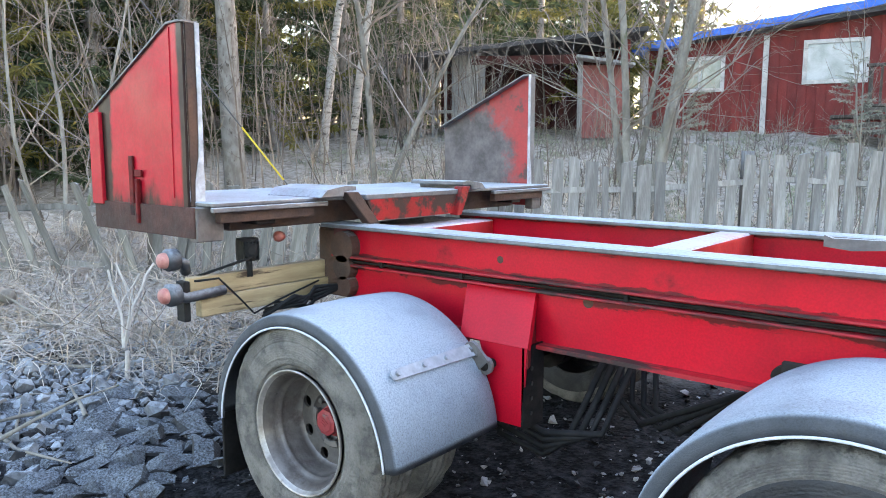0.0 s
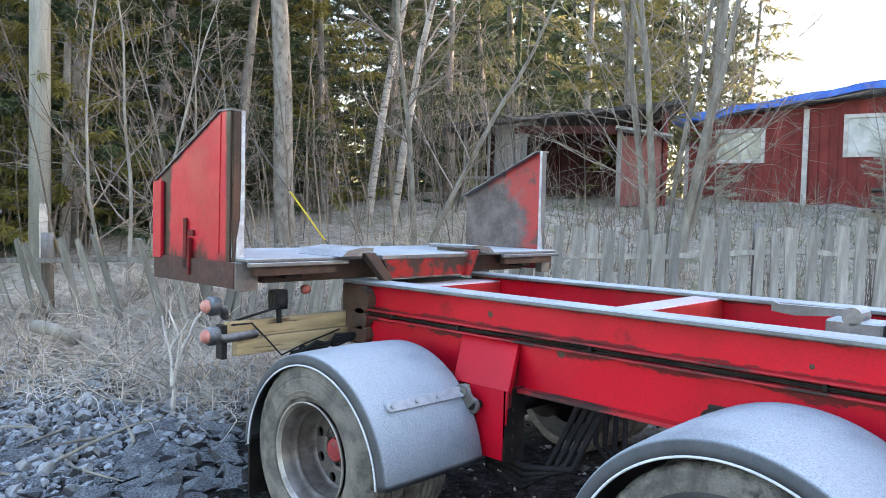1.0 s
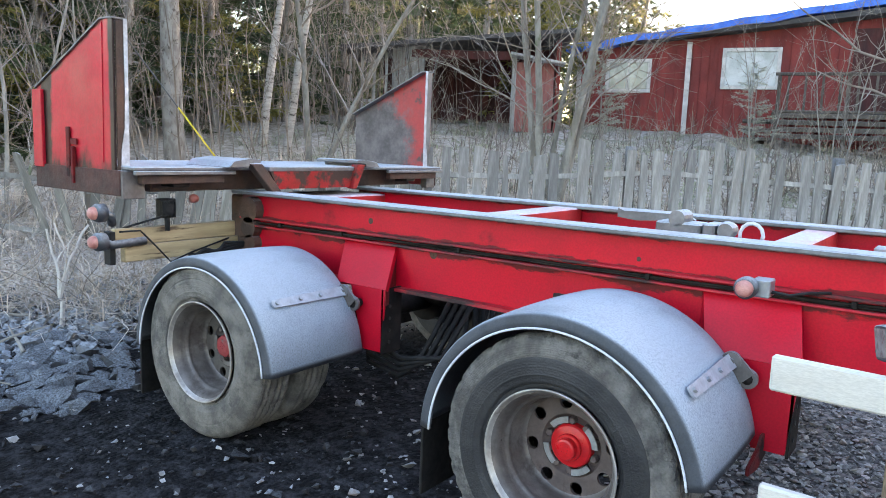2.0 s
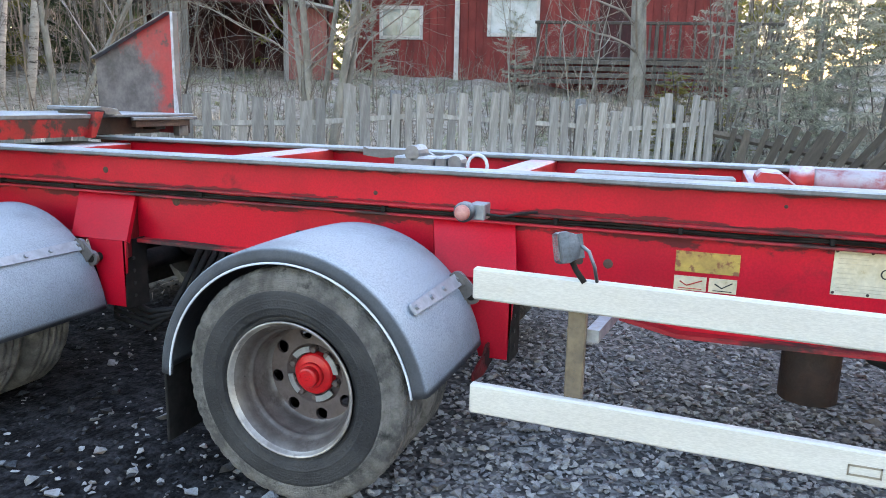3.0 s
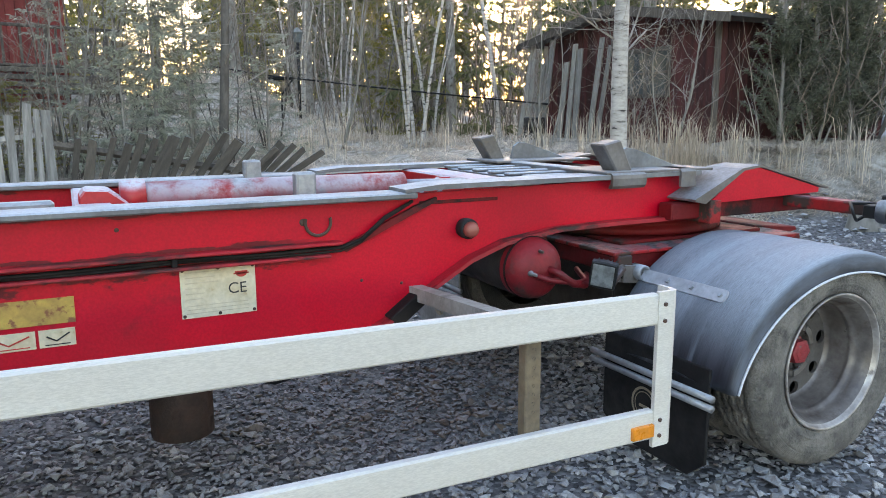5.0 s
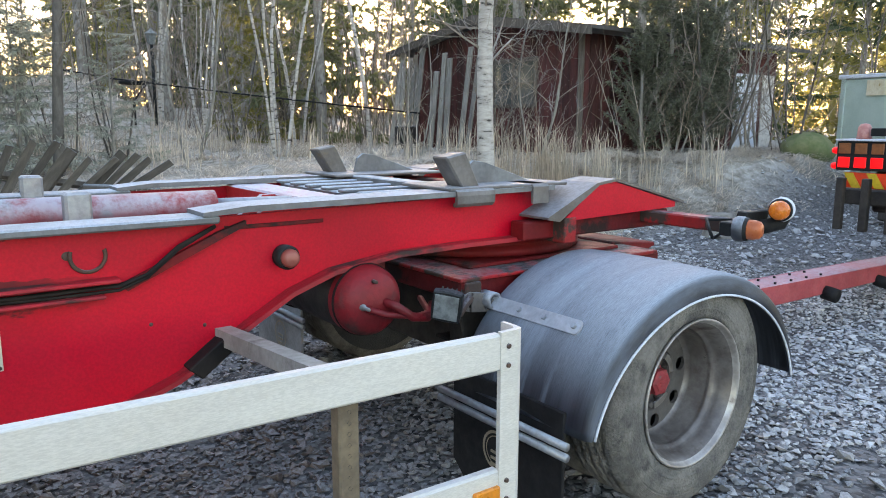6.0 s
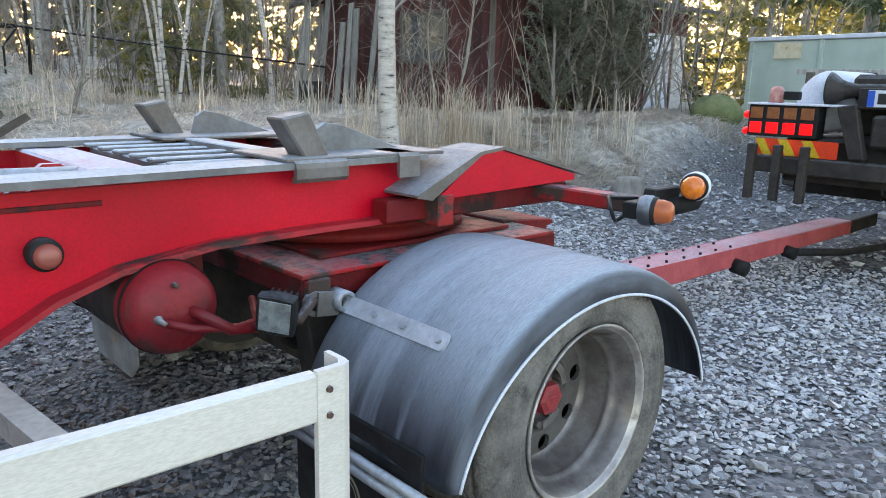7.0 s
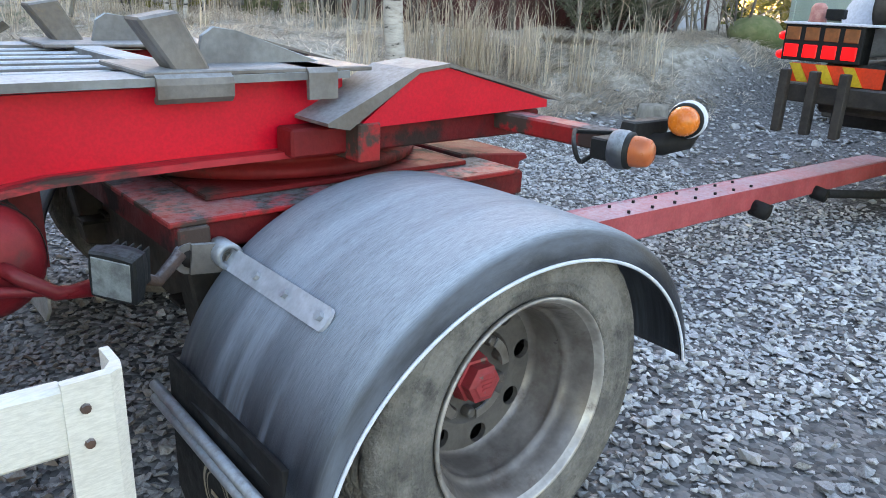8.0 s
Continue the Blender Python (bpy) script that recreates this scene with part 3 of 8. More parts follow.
def land(x, y):
    s = (Vector((x, y)) - FENCE_A).dot(FENCE_OUT)
    z1 = 0.30 * step(-2.6, 0.2, s) + 0.155 * min(max(s - 0.2, 0), 11.5) + 0.02 * max(s - 11.7, 0) * step(60, 12, s)
    far = step(9.0, 13.0, x)
    z2 = (0.78 + 0.12 * far) * step(2.4 - 0.3 * far, 6.4 - 2.9 * far, y - 0.06 * max(x - 6.5, 0)) * step(-1.5, 5.0, x)
    z = max(z1, z2) + 1.35 * math.exp(-((x - 5.0) / 2.1) ** 2 - ((y - 16.2) / 3.0) ** 2)
    b = bank_of(x, y)
    z += b * 0.10 * noise.noise(Vector((x * 0.8, y * 0.8, 0.0))) + b * 0.085 * noise.noise(Vector((x * 2.3, y * 2.3, 5.0)))
    z += 0.09 * step(2.5, 3.5, x) * step(6.0, 4.4, x) * (1 - b)
    return z - 0.027 + 0.018 * noise.noise(Vector((x * 1.7, y * 1.7, 9.0)))
# ---- ground ----
def axis_steps(lo, hi, fine_lo, fine_hi, fine, coarse):
    out, v = [], lo
    while v < hi:
        out.append(v)
        gap = max(fine_lo - v, v - fine_hi, 0)
        v += fine + gap * coarse
    return out + [hi]


GX, GY = axis_steps(-400, 400, -9, 12, 0.14, 0.12), axis_steps(-400, 400, -4, 9, 0.14, 0.12)
gv = [(x, y, land(x, y)) for y in GY for x in GX]
nx = len(GX)
gf = [(j * nx + i, j * nx + i + 1, (j + 1) * nx + i + 1, (j + 1) * nx + i) for j in range(len(GY) - 1) for i in range(nx - 1)]
gme = raw_mesh("ground", gv, gf, ground_material(), True)
bank_at, mud_at = gme.attributes.new("bank", "FLOAT", "POINT"), gme.attributes.new("mud", "FLOAT", "POINT")
bank_at.data.foreach_set("value", [bank_of(x, y) for x, y, _ in gv])


def mud_of(x, y):
    w = 0.7 * noise.noise(Vector((x * 0.9, y * 0.9, 1.0)))
    return step(0.5, -0.5, x + w) * step(-6.2, -4.6, x + w) * step(2.6, 1.4, y + w)


mud_at.data.foreach_set("value", [mud_of(x, y) for x, y, _ in gv])
ground = tagged(new("ground", gme), "yard of grey crushed stone with black mud and frosted grassy banks", "ground", kind="structure")

# crushed stone: one rough lump, turned and scaled
rng = np.random.default_rng(7)


def lump(seed, flat=0.46, corners=9):
    """An angular broken stone: the hull of a few scattered corners."""
    r = random.Random(seed)
    bm = bmesh.new()
    for _ in range(corners):
        v = Vector((r.gauss(0, 1), r.gauss(0, 1), r.gauss(0, 1))).normalized() * r.uniform(0.38, 0.58)
        bm.verts.new((v.x, v.y * 0.8, v.z * flat))
    hull = bmesh.ops.convex_hull(bm, input=bm.verts)
    bmesh.ops.delete(bm, geom=[g for g in hull["geom_interior"] if isinstance(g, bmesh.types.BMVert)], context="VERTS")
    bmesh.ops.triangulate(bm, faces=bm.faces)
    bmesh.ops.recalc_face_normals(bm, faces=bm.faces)
    bm.verts.index_update()
    vs, fs = [v.co[:] for v in bm.verts], [[v.index for v in f.verts] for f in bm.faces]
    bm.free()
    return np.array(vs), np.array(fs)


LUMPS = [lump(i) for i in range(14)]
ROCKS = [lump(i + 90, 0.8, 14) for i in range(14)]


def scatter(name, spots, sizes, material, lift=0.2, shapes=LUMPS):
    """All stones of a kind as one mesh."""
    V, F, at = [], [], 0
    for k, ((x, y), s) in enumerate(zip(spots, sizes)):
        v, f = shapes[k % len(shapes)]
        a, b = rng.uniform(0, 6.28), rng.normal(0, 0.34)
        ca, sa, cb, sb = math.cos(a), math.sin(a), math.cos(b), math.sin(b)
        p = v * s
        p = np.stack([p[:, 0], p[:, 1] * cb - p[:, 2] * sb, p[:, 1] * sb + p[:, 2] * cb], 1)
        p = np.stack([p[:, 0] * ca - p[:, 1] * sa, p[:, 0] * sa + p[:, 1] * ca, p[:, 2]], 1)
        V.append(p + (x, y, land(x, y) + s * lift))
        F.append(f + at)
        at += len(v)
    V, F = np.concatenate(V), np.concatenate(F)
    me = bpy.data.meshes.new(name)
    me.vertices.add(len(V)), me.loops.add(F.size), me.polygons.add(len(F))
    me.vertices.foreach_set("co", V.ravel().astype(np.float32))
    me.loops.foreach_set("vertex_index", F.ravel().astype(np.int32))
    me.polygons.foreach_set("loop_start", np.arange(0, F.size, 3, dtype=np.int32))
    me.update(calc_edges=True)
    me.shade_flat()
    me.materials.append(material)
    return new(name, me)


def spots_in(x0, x1, y0, y1, n, keep):
    p = rng.uniform((x0, y0), (x1, y1), (n, 2))
    return [(x, y) for x, y in p if rng.uniform() < keep(x, y)]


NEAR = (3.6, 5.4, -1.9, -1.35)      # the strip of stones that the walk passes nearest
def gravel_keep(x, y):
    if NEAR[0] < x < NEAR[1] and NEAR[2] < y < NEAR[3]:
        return 0.0
    return (1 - 0.93 * mud_of(x, y)) * (1 - bank_of(x, y)) * (1.0 if x < 8 else 0.6)


def paler(x, y):
    return step(3.7, 5.2, x + 0.5 * noise.noise(Vector((x * 0.7, y * 0.7, 2.0))))


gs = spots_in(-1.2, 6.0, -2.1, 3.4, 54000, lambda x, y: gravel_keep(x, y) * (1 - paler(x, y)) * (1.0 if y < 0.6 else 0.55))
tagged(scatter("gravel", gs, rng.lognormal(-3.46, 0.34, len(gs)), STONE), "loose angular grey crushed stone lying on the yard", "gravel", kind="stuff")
gs1 = spots_in(3.0, 8.5, -2.1, 3.6, 38000, lambda x, y: gravel_keep(x, y) * paler(x, y))
tagged(scatter("gravel", gs1, rng.lognormal(-3.46, 0.34, len(gs1)), STONE_PALE), "loose frosted crushed stone round the drawbar, paler for open skylight", "gravel", kind="stuff")
gs2 = spots_in(8.5, 16, -2.5, 4.5, 7000, gravel_keep)
tagged(scatter("gravel", gs2, rng.lognormal(-2.9, 0.35, len(gs2)), STONE_PALE), "loose pale crushed stone beside the truck", "gravel", kind="stuff")
ms = spots_in(-5.2, 0.6, -2.4, 2.2, 7000, lambda x, y: 0.8 * mud_of(x, y) * (1 - bank_of(x, y)))
tagged(scatter("mud_clod", ms, rng.lognormal(-3.9, 0.55, len(ms)), CLOD), "scattered black clods trodden into the mud", "stones", kind="stuff")
ps = spots_in(-4.6, 0.4, -2.2, 1.6, 900, lambda x, y: mud_of(x, y))
tagged(scatter("pale_stone", ps, rng.lognormal(-3.8, 0.5, len(ps)), STONE), "few pale stones lying on the black mud", "stones", kind="stuff")
rs = spots_in(-8.2, -3.0, -3.2, 2.0, 16000, lambda x, y: step(-6.9, -5.6, x) * step(-3.5, -4.2, x + 0.3 * y) * (1 - step(-2.2, -1.0, (Vector((x, y)) - FENCE_A).dot(FENCE_OUT))))
tagged(scatter("rock_heap", rs, np.minimum(rng.lognormal(-3.0, 0.46, len(rs)), 0.15), ROCK, 0.22, ROCKS), "frosted blue-grey quarry rocks lying at the edge of the weeds", "rocks", kind="stuff")
ls = spots_in(-4.3, -2.6, -2.2, -0.5, 420, lambda x, y: mud_of(x, y) * (1 - bank_of(x, y)))
tagged(scatter("mud_lump", ls, np.minimum(rng.lognormal(-2.2, 0.5, len(ls)), 0.34), LUMP_MUD, 0.02, [(v * (1.3, 1.0, 0.55), f) for v, f in ROCKS]), "frozen black mud lumps furred with frost", "mud", kind="stuff")
# ---- the trailer ----
trailer = thing("trailer", (0, 0, 0), "red hook-lift trailer frame with frosted top, standing on gravel", "trailer")
WEB = 0.50          # half the distance between the beam webs
AX = (-1.85, -0.012, 3.805)      # axles
AZ, FRONT_Z = 0.393, 0.481      # rear wheels' and steered wheels' height

LOWER = [(2.21, 0.598), (2.34, 0.647), (2.465, 0.718), (2.57, 0.782), (2.69, 0.85), (2.84, 0.902), (3.08, 0.934), (3.38, 0.940), (3.80, 0.940)]
UNDER = [(-2.30, 0.70), (0.50, 0.69), (1.20, 0.545), (2.08, 0.555)] + LOWER
for side in (-1, 1):
    y = side * WEB
    beam = part("main_beam", prism(UNDER + [(3.80, 1.105), (2.46, 1.09), (2.44, 1.08), (-2.45, 1.08), (-2.45, 0.95)], "y", y - 0.006, y + 0.006), RED_BEAM, trailer, "deep red-painted steel beam web with grime and rust specks")
    # flange following the lower edge
    bm = bmesh.new()
    top = [(x, z) for x, z in UNDER]
    add_prism(bm, [(x, z - 0.016) for x, z in top] + [(x, z) for x, z in top[::-1]], "y", y - 0.062, y + 0.062)
    part("bottom_flange", finish(bm), RED_EDGE, beam)
    part("top_flange", box(-2.48, 2.47, y - 0.068, y + 0.068, 1.078, 1.100, 0.005), STEEL_FROST, beam, "frost-covered steel top flange")
    part("front_flange", prism([(2.42, 1.100), (2.56, 1.106), (3.78, 1.112), (3.78, 1.130), (2.55, 1.124), (2.42, 1.112)], "y", y - 0.074, y + 0.074), STEEL_FROST, beam, "frost-covered wear plate on the beam")
    part("middle_flange", box(-2.42, 2.20, y - 0.058, y + 0.058, 0.938, 0.949, 0.003), RED_EDGE, beam)
    part("lower_flange", box(-2.36, 2.16, y - 0.058, y + 0.058, 0.899, 0.909, 0.003), RED_EDGE, beam)
    for k, (dz, dy, r) in enumerate(((0.003, 0.0, 0.0055), (-0.006, 0.004, 0.005), (0.0, 0.014, 0.006))):
        pts = []
        for i in range(64):
            x = -2.40 + i * 0.073
            pts.append((x, y + side * (0.034 - dy + 0.012 * noise.noise(Vector((x * 3, k * 5, side + 4)))), 0.922 + dz + 0.009 * noise.noise(Vector((x * 2.6, k * 7, side)))))
        pts += [(2.27, y + side * 0.04, 0.948 + dz), (2.36, y + side * 0.028, 1.015 + dz), (2.47, y + side * 0.02, 1.066 + dz * 0.3)]
        part("cable", tube(pts, r, 6), STEEL_DARK, beam, "grimy black cable strapped along the beam")
    part("cover_strip", prism([(2.20, 0.925), (2.48, 1.05), (2.56, 1.076), (2.56, 1.062), (2.50, 1.035), (2.22, 0.908)], "y", y + side * 0.012, y + side * 0.030), RED_DULL_SHADED, beam)
    for i in range(7):
        x = -2.1 + i * 0.66 + 0.2 * math.sin(i * 5)
        part("cable_clip", box(x, x + 0.016, y + side * 0.012, y + side * 0.050, 0.911, 0.936, 0.002), STEEL_DARK, beam)

# cross members between the beams
for x, w, z in ((-2.28, 0.16, 1.06), (-0.83, 0.14, 1.085), (0.46, 0.13, 1.080), (1.47, 0.12, 1.080), (2.95, 0.16, 1.104)):
    part("cross_member", box(x - w / 2, x + w / 2, -WEB + 0.008, WEB - 0.008, z - 0.16, z, 0.008), RED_TOP, trailer, "red box-section cross member white with frost")

# outriggers that carry the mudguards
for ax in AX[:2]:
    for side in (-1, 1):
        x0, x1 = ax + 0.235, ax + 0.575
        bm = bmesh.new()
        # sloping cover plate
        vs = [(x0, 0.507, 0.920), (x1, 0.507, 0.920), (x1 + 0.050, 0.645, 0.700), (x0 + 0.065, 0.645, 0.700)]
        lo = [bm.verts.new((x, side * y, z)) for x, y, z in vs]
        hi = [bm.verts.new((x, side * (y - 0.02), z - 0.012)) for x, y, z in vs]
        bm.faces.new(lo), bm.faces.new(hi[::-1])
        for i in range(4):
            bm.faces.new((lo[i], lo[(i + 1) % 4], hi[(i + 1) % 4], hi[i]))
        out = part("outrigger", finish(bm), RED, trailer, "red folded-plate outrigger")
        for xa, xb in ((x0, x0 + 0.065), (x1 - 0.010, x1 + 0.040)):
            bm = bmesh.new()
            tri = [(xa, 0.507, 0.916), (xb, 0.640, 0.700), (xb, 0.640, 0.62), (xa, 0.507, 0.62)]
            lo = [bm.verts.new((x, side * y, z)) for x, y, z in tri]
            hi = [bm.verts.new((x + 0.010, side * y, z)) for x, y, z in tri]
            bm.faces.new(lo), bm.faces.new(hi[::-1])
            for i in range(4):
                bm.faces.new((lo[i], lo[(i + 1) % 4], hi[(i + 1) % 4], hi[i]))
            part("side_plate", finish(bm), RED if xa == x0 else RED_DULL_SHADED, out)
        part("leg_plate", prism([(x0 + 0.16, 0.705), (x1 + 0.046, 0.705), (x1 + 0.022, 0.385), (x0 + 0.25, 0.385)], "y", side * 0.630, side * 0.642), RED, out)
        part("leg_side", prism([(side * 0.50, 0.70), (side * 0.642, 0.70), (side * 0.642, 0.375), (side * 0.50, 0.375)], "x", x1 + 0.024, x1 + 0.034), STEEL_DARK, out, "grimy drilled steel plate")
        for k in range(4):
            part("bolt_hole", finish(add_lathe(bmesh.new(), [(0.0001, 0.004), (0.009, 0.004), (0.009, 0)], (x1 + 0.034, side * 0.590, 0.43 + k * 0.06), "x", 8)), INK, out)

# wheels
def spin(prof, y_out, side, n):
    """A wheel part from a profile of (radius, depth behind the outer face)."""
    s = -1 if side < 0 else 1
    return add_lathe(bmesh.new(), [(r, s * (abs(y_out) - h)) for r, h in prof], (0, 0, 0), "y", n)


def tyre_mesh(y_out, side):
    """Sidewall with bead, fine rings and a shoulder."""
    prof = [(0.238, 0.020), (0.252, 0.012), (0.256, 0.014), (0.259, 0.004), (0.268, 0.000), (0.280, 0.001)]
    for k in range(6):
        r = 0.286 + k * 0.009
        prof += [(r, -0.003), (r + 0.003, -0.0036 if k % 3 else -0.0046), (r + 0.0045, -0.003)]
    prof += [(0.341, -0.003), (0.345, 0.001)]
    back = [(0.345, 0.224), (0.29, 0.230), (0.238, 0.205)]
    bm = spin(prof, y_out, side, 72)
    s = -1 if side < 0 else 1
    add_lathe(bm, [(r, s * (abs(y_out) - h)) for r, h in back], (0, 0, 0), "y", 72)
    return finish(bm, True)


def tread_mesh(y_out, side, low=1.0):
    """Outer sidewall with fine rings, a toothed shoulder and a grooved tread."""
    R, w = 0.420, 0.225
    prof = [(0.345, 0.001)]
    for k in range(6):
        r = 0.350 + k * 0.007
        prof += [(r, 0.0005 + k * 0.0014), (r + 0.0025, -0.002 + k * 0.0014), (r + 0.0045, 0.001 + k * 0.0014)]
    prof += [(0.397, 0.010), (0.408, 0.017), (0.416, 0.028), (R, 0.040)]
    for g in (0.062, 0.095, 0.132, 0.165):
        prof += [(R, g - 0.007), (R - 0.011, g - 0.004), (R - 0.011, g + 0.004), (R, g + 0.007)]
    prof += [(R, w - 0.040), (0.416, w - 0.028), (0.397, w - 0.010), (0.345, w - 0.001)]
    prof = [(0.345 + (r - 0.345) * low, h) for r, h in prof]
    n = 168 if side < 0 and abs(y_out) > 1.2 else 60
    bm = spin(prof, y_out, side, n)
    for v in bm.verts:
        r = math.hypot(v.co.x, v.co.z)
        k = round(math.atan2(v.co.z, v.co.x) / 6.2832 * n)
        f = 1.0
        if 0.345 + 0.055 * low < r < 0.345 + 0.0735 * low and k % 4 == 0:
            f = 0.978
        elif r >= 0.345 + 0.0735 * low and k % 6 == 0:
            f = 0.983
        elif r > 0.39:
            f = 1 - 0.004 * abs(noise.noise(Vector((v.co.x * 40, v.co.z * 40, v.co.y * 30))))
        v.co.x *= f
        v.co.z *= f
    return finish(bm, True)


def wheel(ax, side, y_out, dark, tilt, cap, deep, hub_mat):
    k_rim, low = (0.95, 1.0) if ax < 1 else (1.0, 0.70)
    whole = Matrix.Diagonal((1 / k_rim, 1, 1 / k_rim, 1))
    disc_mat = DISC if dark else DISC_GREY
    barrel = [(0.236, 0.014), (0.231, 0.020), (0.223, 0.034), (0.217, 0.052), (0.214, 0.066), (0.209, 0.072), (0.2035, 0.078), (0.2015, 0.086), (0.2030, 0.091), (0.2000, 0.097), (0.197, deep - 0.020), (0.191, deep - 0.004), (0.184, deep)]
    rim = part("wheel", finish(spin(barrel, y_out, side, 72), True), RIM, trailer, "deep-dished steel wheel with round hand holes")
    rim.matrix_local = pose(ax, 0, AZ if ax < 1 else FRONT_Z, 0, tilt, 0) @ Matrix.Diagonal((k_rim, 1, k_rim, 1))
    part("rim_edge", finish(spin([(0.240, 0.020), (0.250, 0.010), (0.2545, 0.001), (0.2530, -0.003), (0.2490, -0.004), (0.2450, 0.000), (0.2420, 0.008), (0.2360, 0.014)], y_out, side, 72), True), RIM_EDGE, rim, "bright worn rim edge")
    s = -1 if side < 0 else 1
    yd = abs(y_out) - deep
    # dished plate pierced by eight hand holes
    bm = bmesh.new()
    N, hr, hc = 8, 0.0250, 0.160
    rings = []
    for k in range(N):
        a = radians(45 * k + 12)
        c = (hc * math.cos(a), hc * math.sin(a))
        lip = [bm.verts.new((c[0] + hr * math.cos(2 * math.pi * j / 16 + a), s * yd, c[1] + hr * math.sin(2 * math.pi * j / 16 + a))) for j in range(16)]
        back = [bm.verts.new((v.co.x, s * (yd - 0.014), v.co.z)) for v in lip]
        for j in range(16):
            bm.faces.new((lip[j], lip[(j + 1) % 16], back[(j + 1) % 16], back[j]))
        # sector round the hole
        edge = []
        for u in (0, 1, 2, 3, 4, 5, 6, 7, 8, 9, 10, 11, 12, 13, 14, 15):
            w_ = 2 * math.pi * u / 16
            dx, dy = math.cos(w_), math.sin(w_)
            half = radians(22.5)
            # the sector's border met along this direction, in radius and angle about the axle
            q = max(abs(dx), abs(dy))
            rr = hc + (0.0245 if dx > 0 else 0.042) * dx / q
            aa = a + half * dy / q
            edge.append(bm.verts.new((rr * math.cos(aa), s * yd, rr * math.sin(aa))))
        for j in range(16):
            bm.faces.new((lip[j], edge[j], edge[(j + 1) % 16], lip[(j + 1) % 16]))
    bmesh.ops.remove_doubles(bm, verts=bm.verts, dist=2e-4)
    part("disc", finish(bm), disc_mat, rim, "dusty wheel disc with eight round holes")
    part("disc_well", finish(spin([(0.1185, deep), (0.114, deep + 0.004), (0.110, deep + 0.022), (0.070, deep + 0.024), (0.0002, deep + 0.024)], y_out, side, 48), True), disc_mat, rim)
    tyre = part("tyre", tyre_mesh(y_out, side), TYRE_DARK if dark else TYRE, rim, "black sidewall, scuffed" if dark else "sidewall grey with dust", whole)
    part("tread", tread_mesh(y_out, side, low), TYRE_GREY if dark else TYRE, rim, "dusty grooved tread", whole)
    part("inner_tyre", tyre_mesh(abs(y_out) - 0.255, side), TYRE_DARK, rim, "", whole)
    part("inner_tread", tread_mesh(abs(y_out) - 0.255, side, low), TYRE, rim, "", whole)
    nut = None
    for k in range(10):
        b = radians(36 * k + 20)
        nut = part("wheel_nut", nut.data if nut else finish(add_lathe(bmesh.new(), [(0.0001, s * (yd + 0.006)), (0.010, s * (yd + 0.006)), (0.0135, s * (yd + 0.003)), (0.0145, s * (yd - 0.020))], (0, 0, 0), "y", 6)), disc_mat, rim, "", Matrix.Translation((0.094 * math.cos(b), 0, 0.094 * math.sin(b))))
    for k in range(4):
        b0 = 90 * k + 8
        bm = bmesh.new()
        arc = [(0.086, b0), (0.108, b0)] + [(0.108, b0 + 9 * j) for j in range(1, 6)] + [(0.086, b0 + 45 - 9 * j) for j in range(5)]
        add_prism(bm, [(r * math.cos(radians(q)), r * math.sin(radians(q))) for r, q in arc], "y", s * (yd + 0.004), s * (yd + 0.010))
        part("hub_shim", finish(bm), GALV if dark else STEEL_BARE, rim, "bare metal plate behind the hub")
    if dark:
        prof = [(0.0002, cap), (0.030, cap), (0.037, cap + 0.003), (0.0395, cap + 0.008), (0.0395, cap + 0.026), (0.0475, cap + 0.027), (0.0495, cap + 0.030), (0.0495, cap + 0.040), (0.060, cap + 0.042), (0.074, cap + 0.046), (0.080, cap + 0.052), (0.081, deep + 0.006), (0.083, deep + 0.020)]
        cp = part("hub_cap", finish(spin(prof, y_out, side, 32), False), hub_mat, rim, "glossy bright red hub cap")
    else:
        prof = [(0.0002, cap), (0.032, cap), (0.036, cap + 0.003), (0.048, cap + 0.007), (0.049, cap + 0.034), (0.056, cap + 0.036), (0.060, deep + 0.010), (0.062, deep + 0.022)]
        prof = [(r * (1.16 if ax < 1 else 1.0), h) for r, h in prof]
        cp = part("hub_cap", finish(spin(prof, y_out, side, 6 if ax > 1 else 8), False), hub_mat, rim, "dusty red hexagonal hub cap")
    bm = bmesh.new()
    for k in range(3):
        y = s * (abs(y_out) - cap)
        add_box(bm, -0.018 + 0.003 * k, 0.018 - 0.003 * k, min(y, y + s * 0.002), max(y, y + s * 0.002), 0.010 - k * 0.011, 0.015 - k * 0.011, 0)
    part("embossed_bar", finish(bm), hub_mat, rim)
    part("drum", finish(add_lathe(bmesh.new(), [(0.15, s * (abs(y_out) - 0.26)), (0.15, s * 0.5), (0.05, s * 0.5)], (0, 0, 0), "y", 16)), STEEL_DARK, rim)
    return rim


for side in (-1, 1):
    wheel(AX[0], side, 1.250, False, 30, 0.136, 0.176, HUB_DULL)
    wheel(AX[1], side, 1.250, True, 1, 0.122, 0.176, HUB_RED)
    wheel(AX[2], side, 1.226, False, 2, 0.128, 0.176, HUB_DULL)
for ax in AX:
    az = AZ if ax < 1 else FRONT_Z
    part("axle", tube([(ax, -0.95, az), (ax, 0.95, az)], 0.065, 14), STEEL_DARK, trailer, "grimy axle beam")
    for y in (-0.42, 0.42):
        bm = bmesh.new()
        for k in range(4):
            add_box(bm, ax - 0.45 + k * 0.07, ax + 0.45 - k * 0.07, y - 0.04, y + 0.04, az + 0.07 + k * 0.016, az + 0.083 + k * 0.016, 0.002)
        part("leaf_spring", finish(bm), STEEL_DARK, trailer)


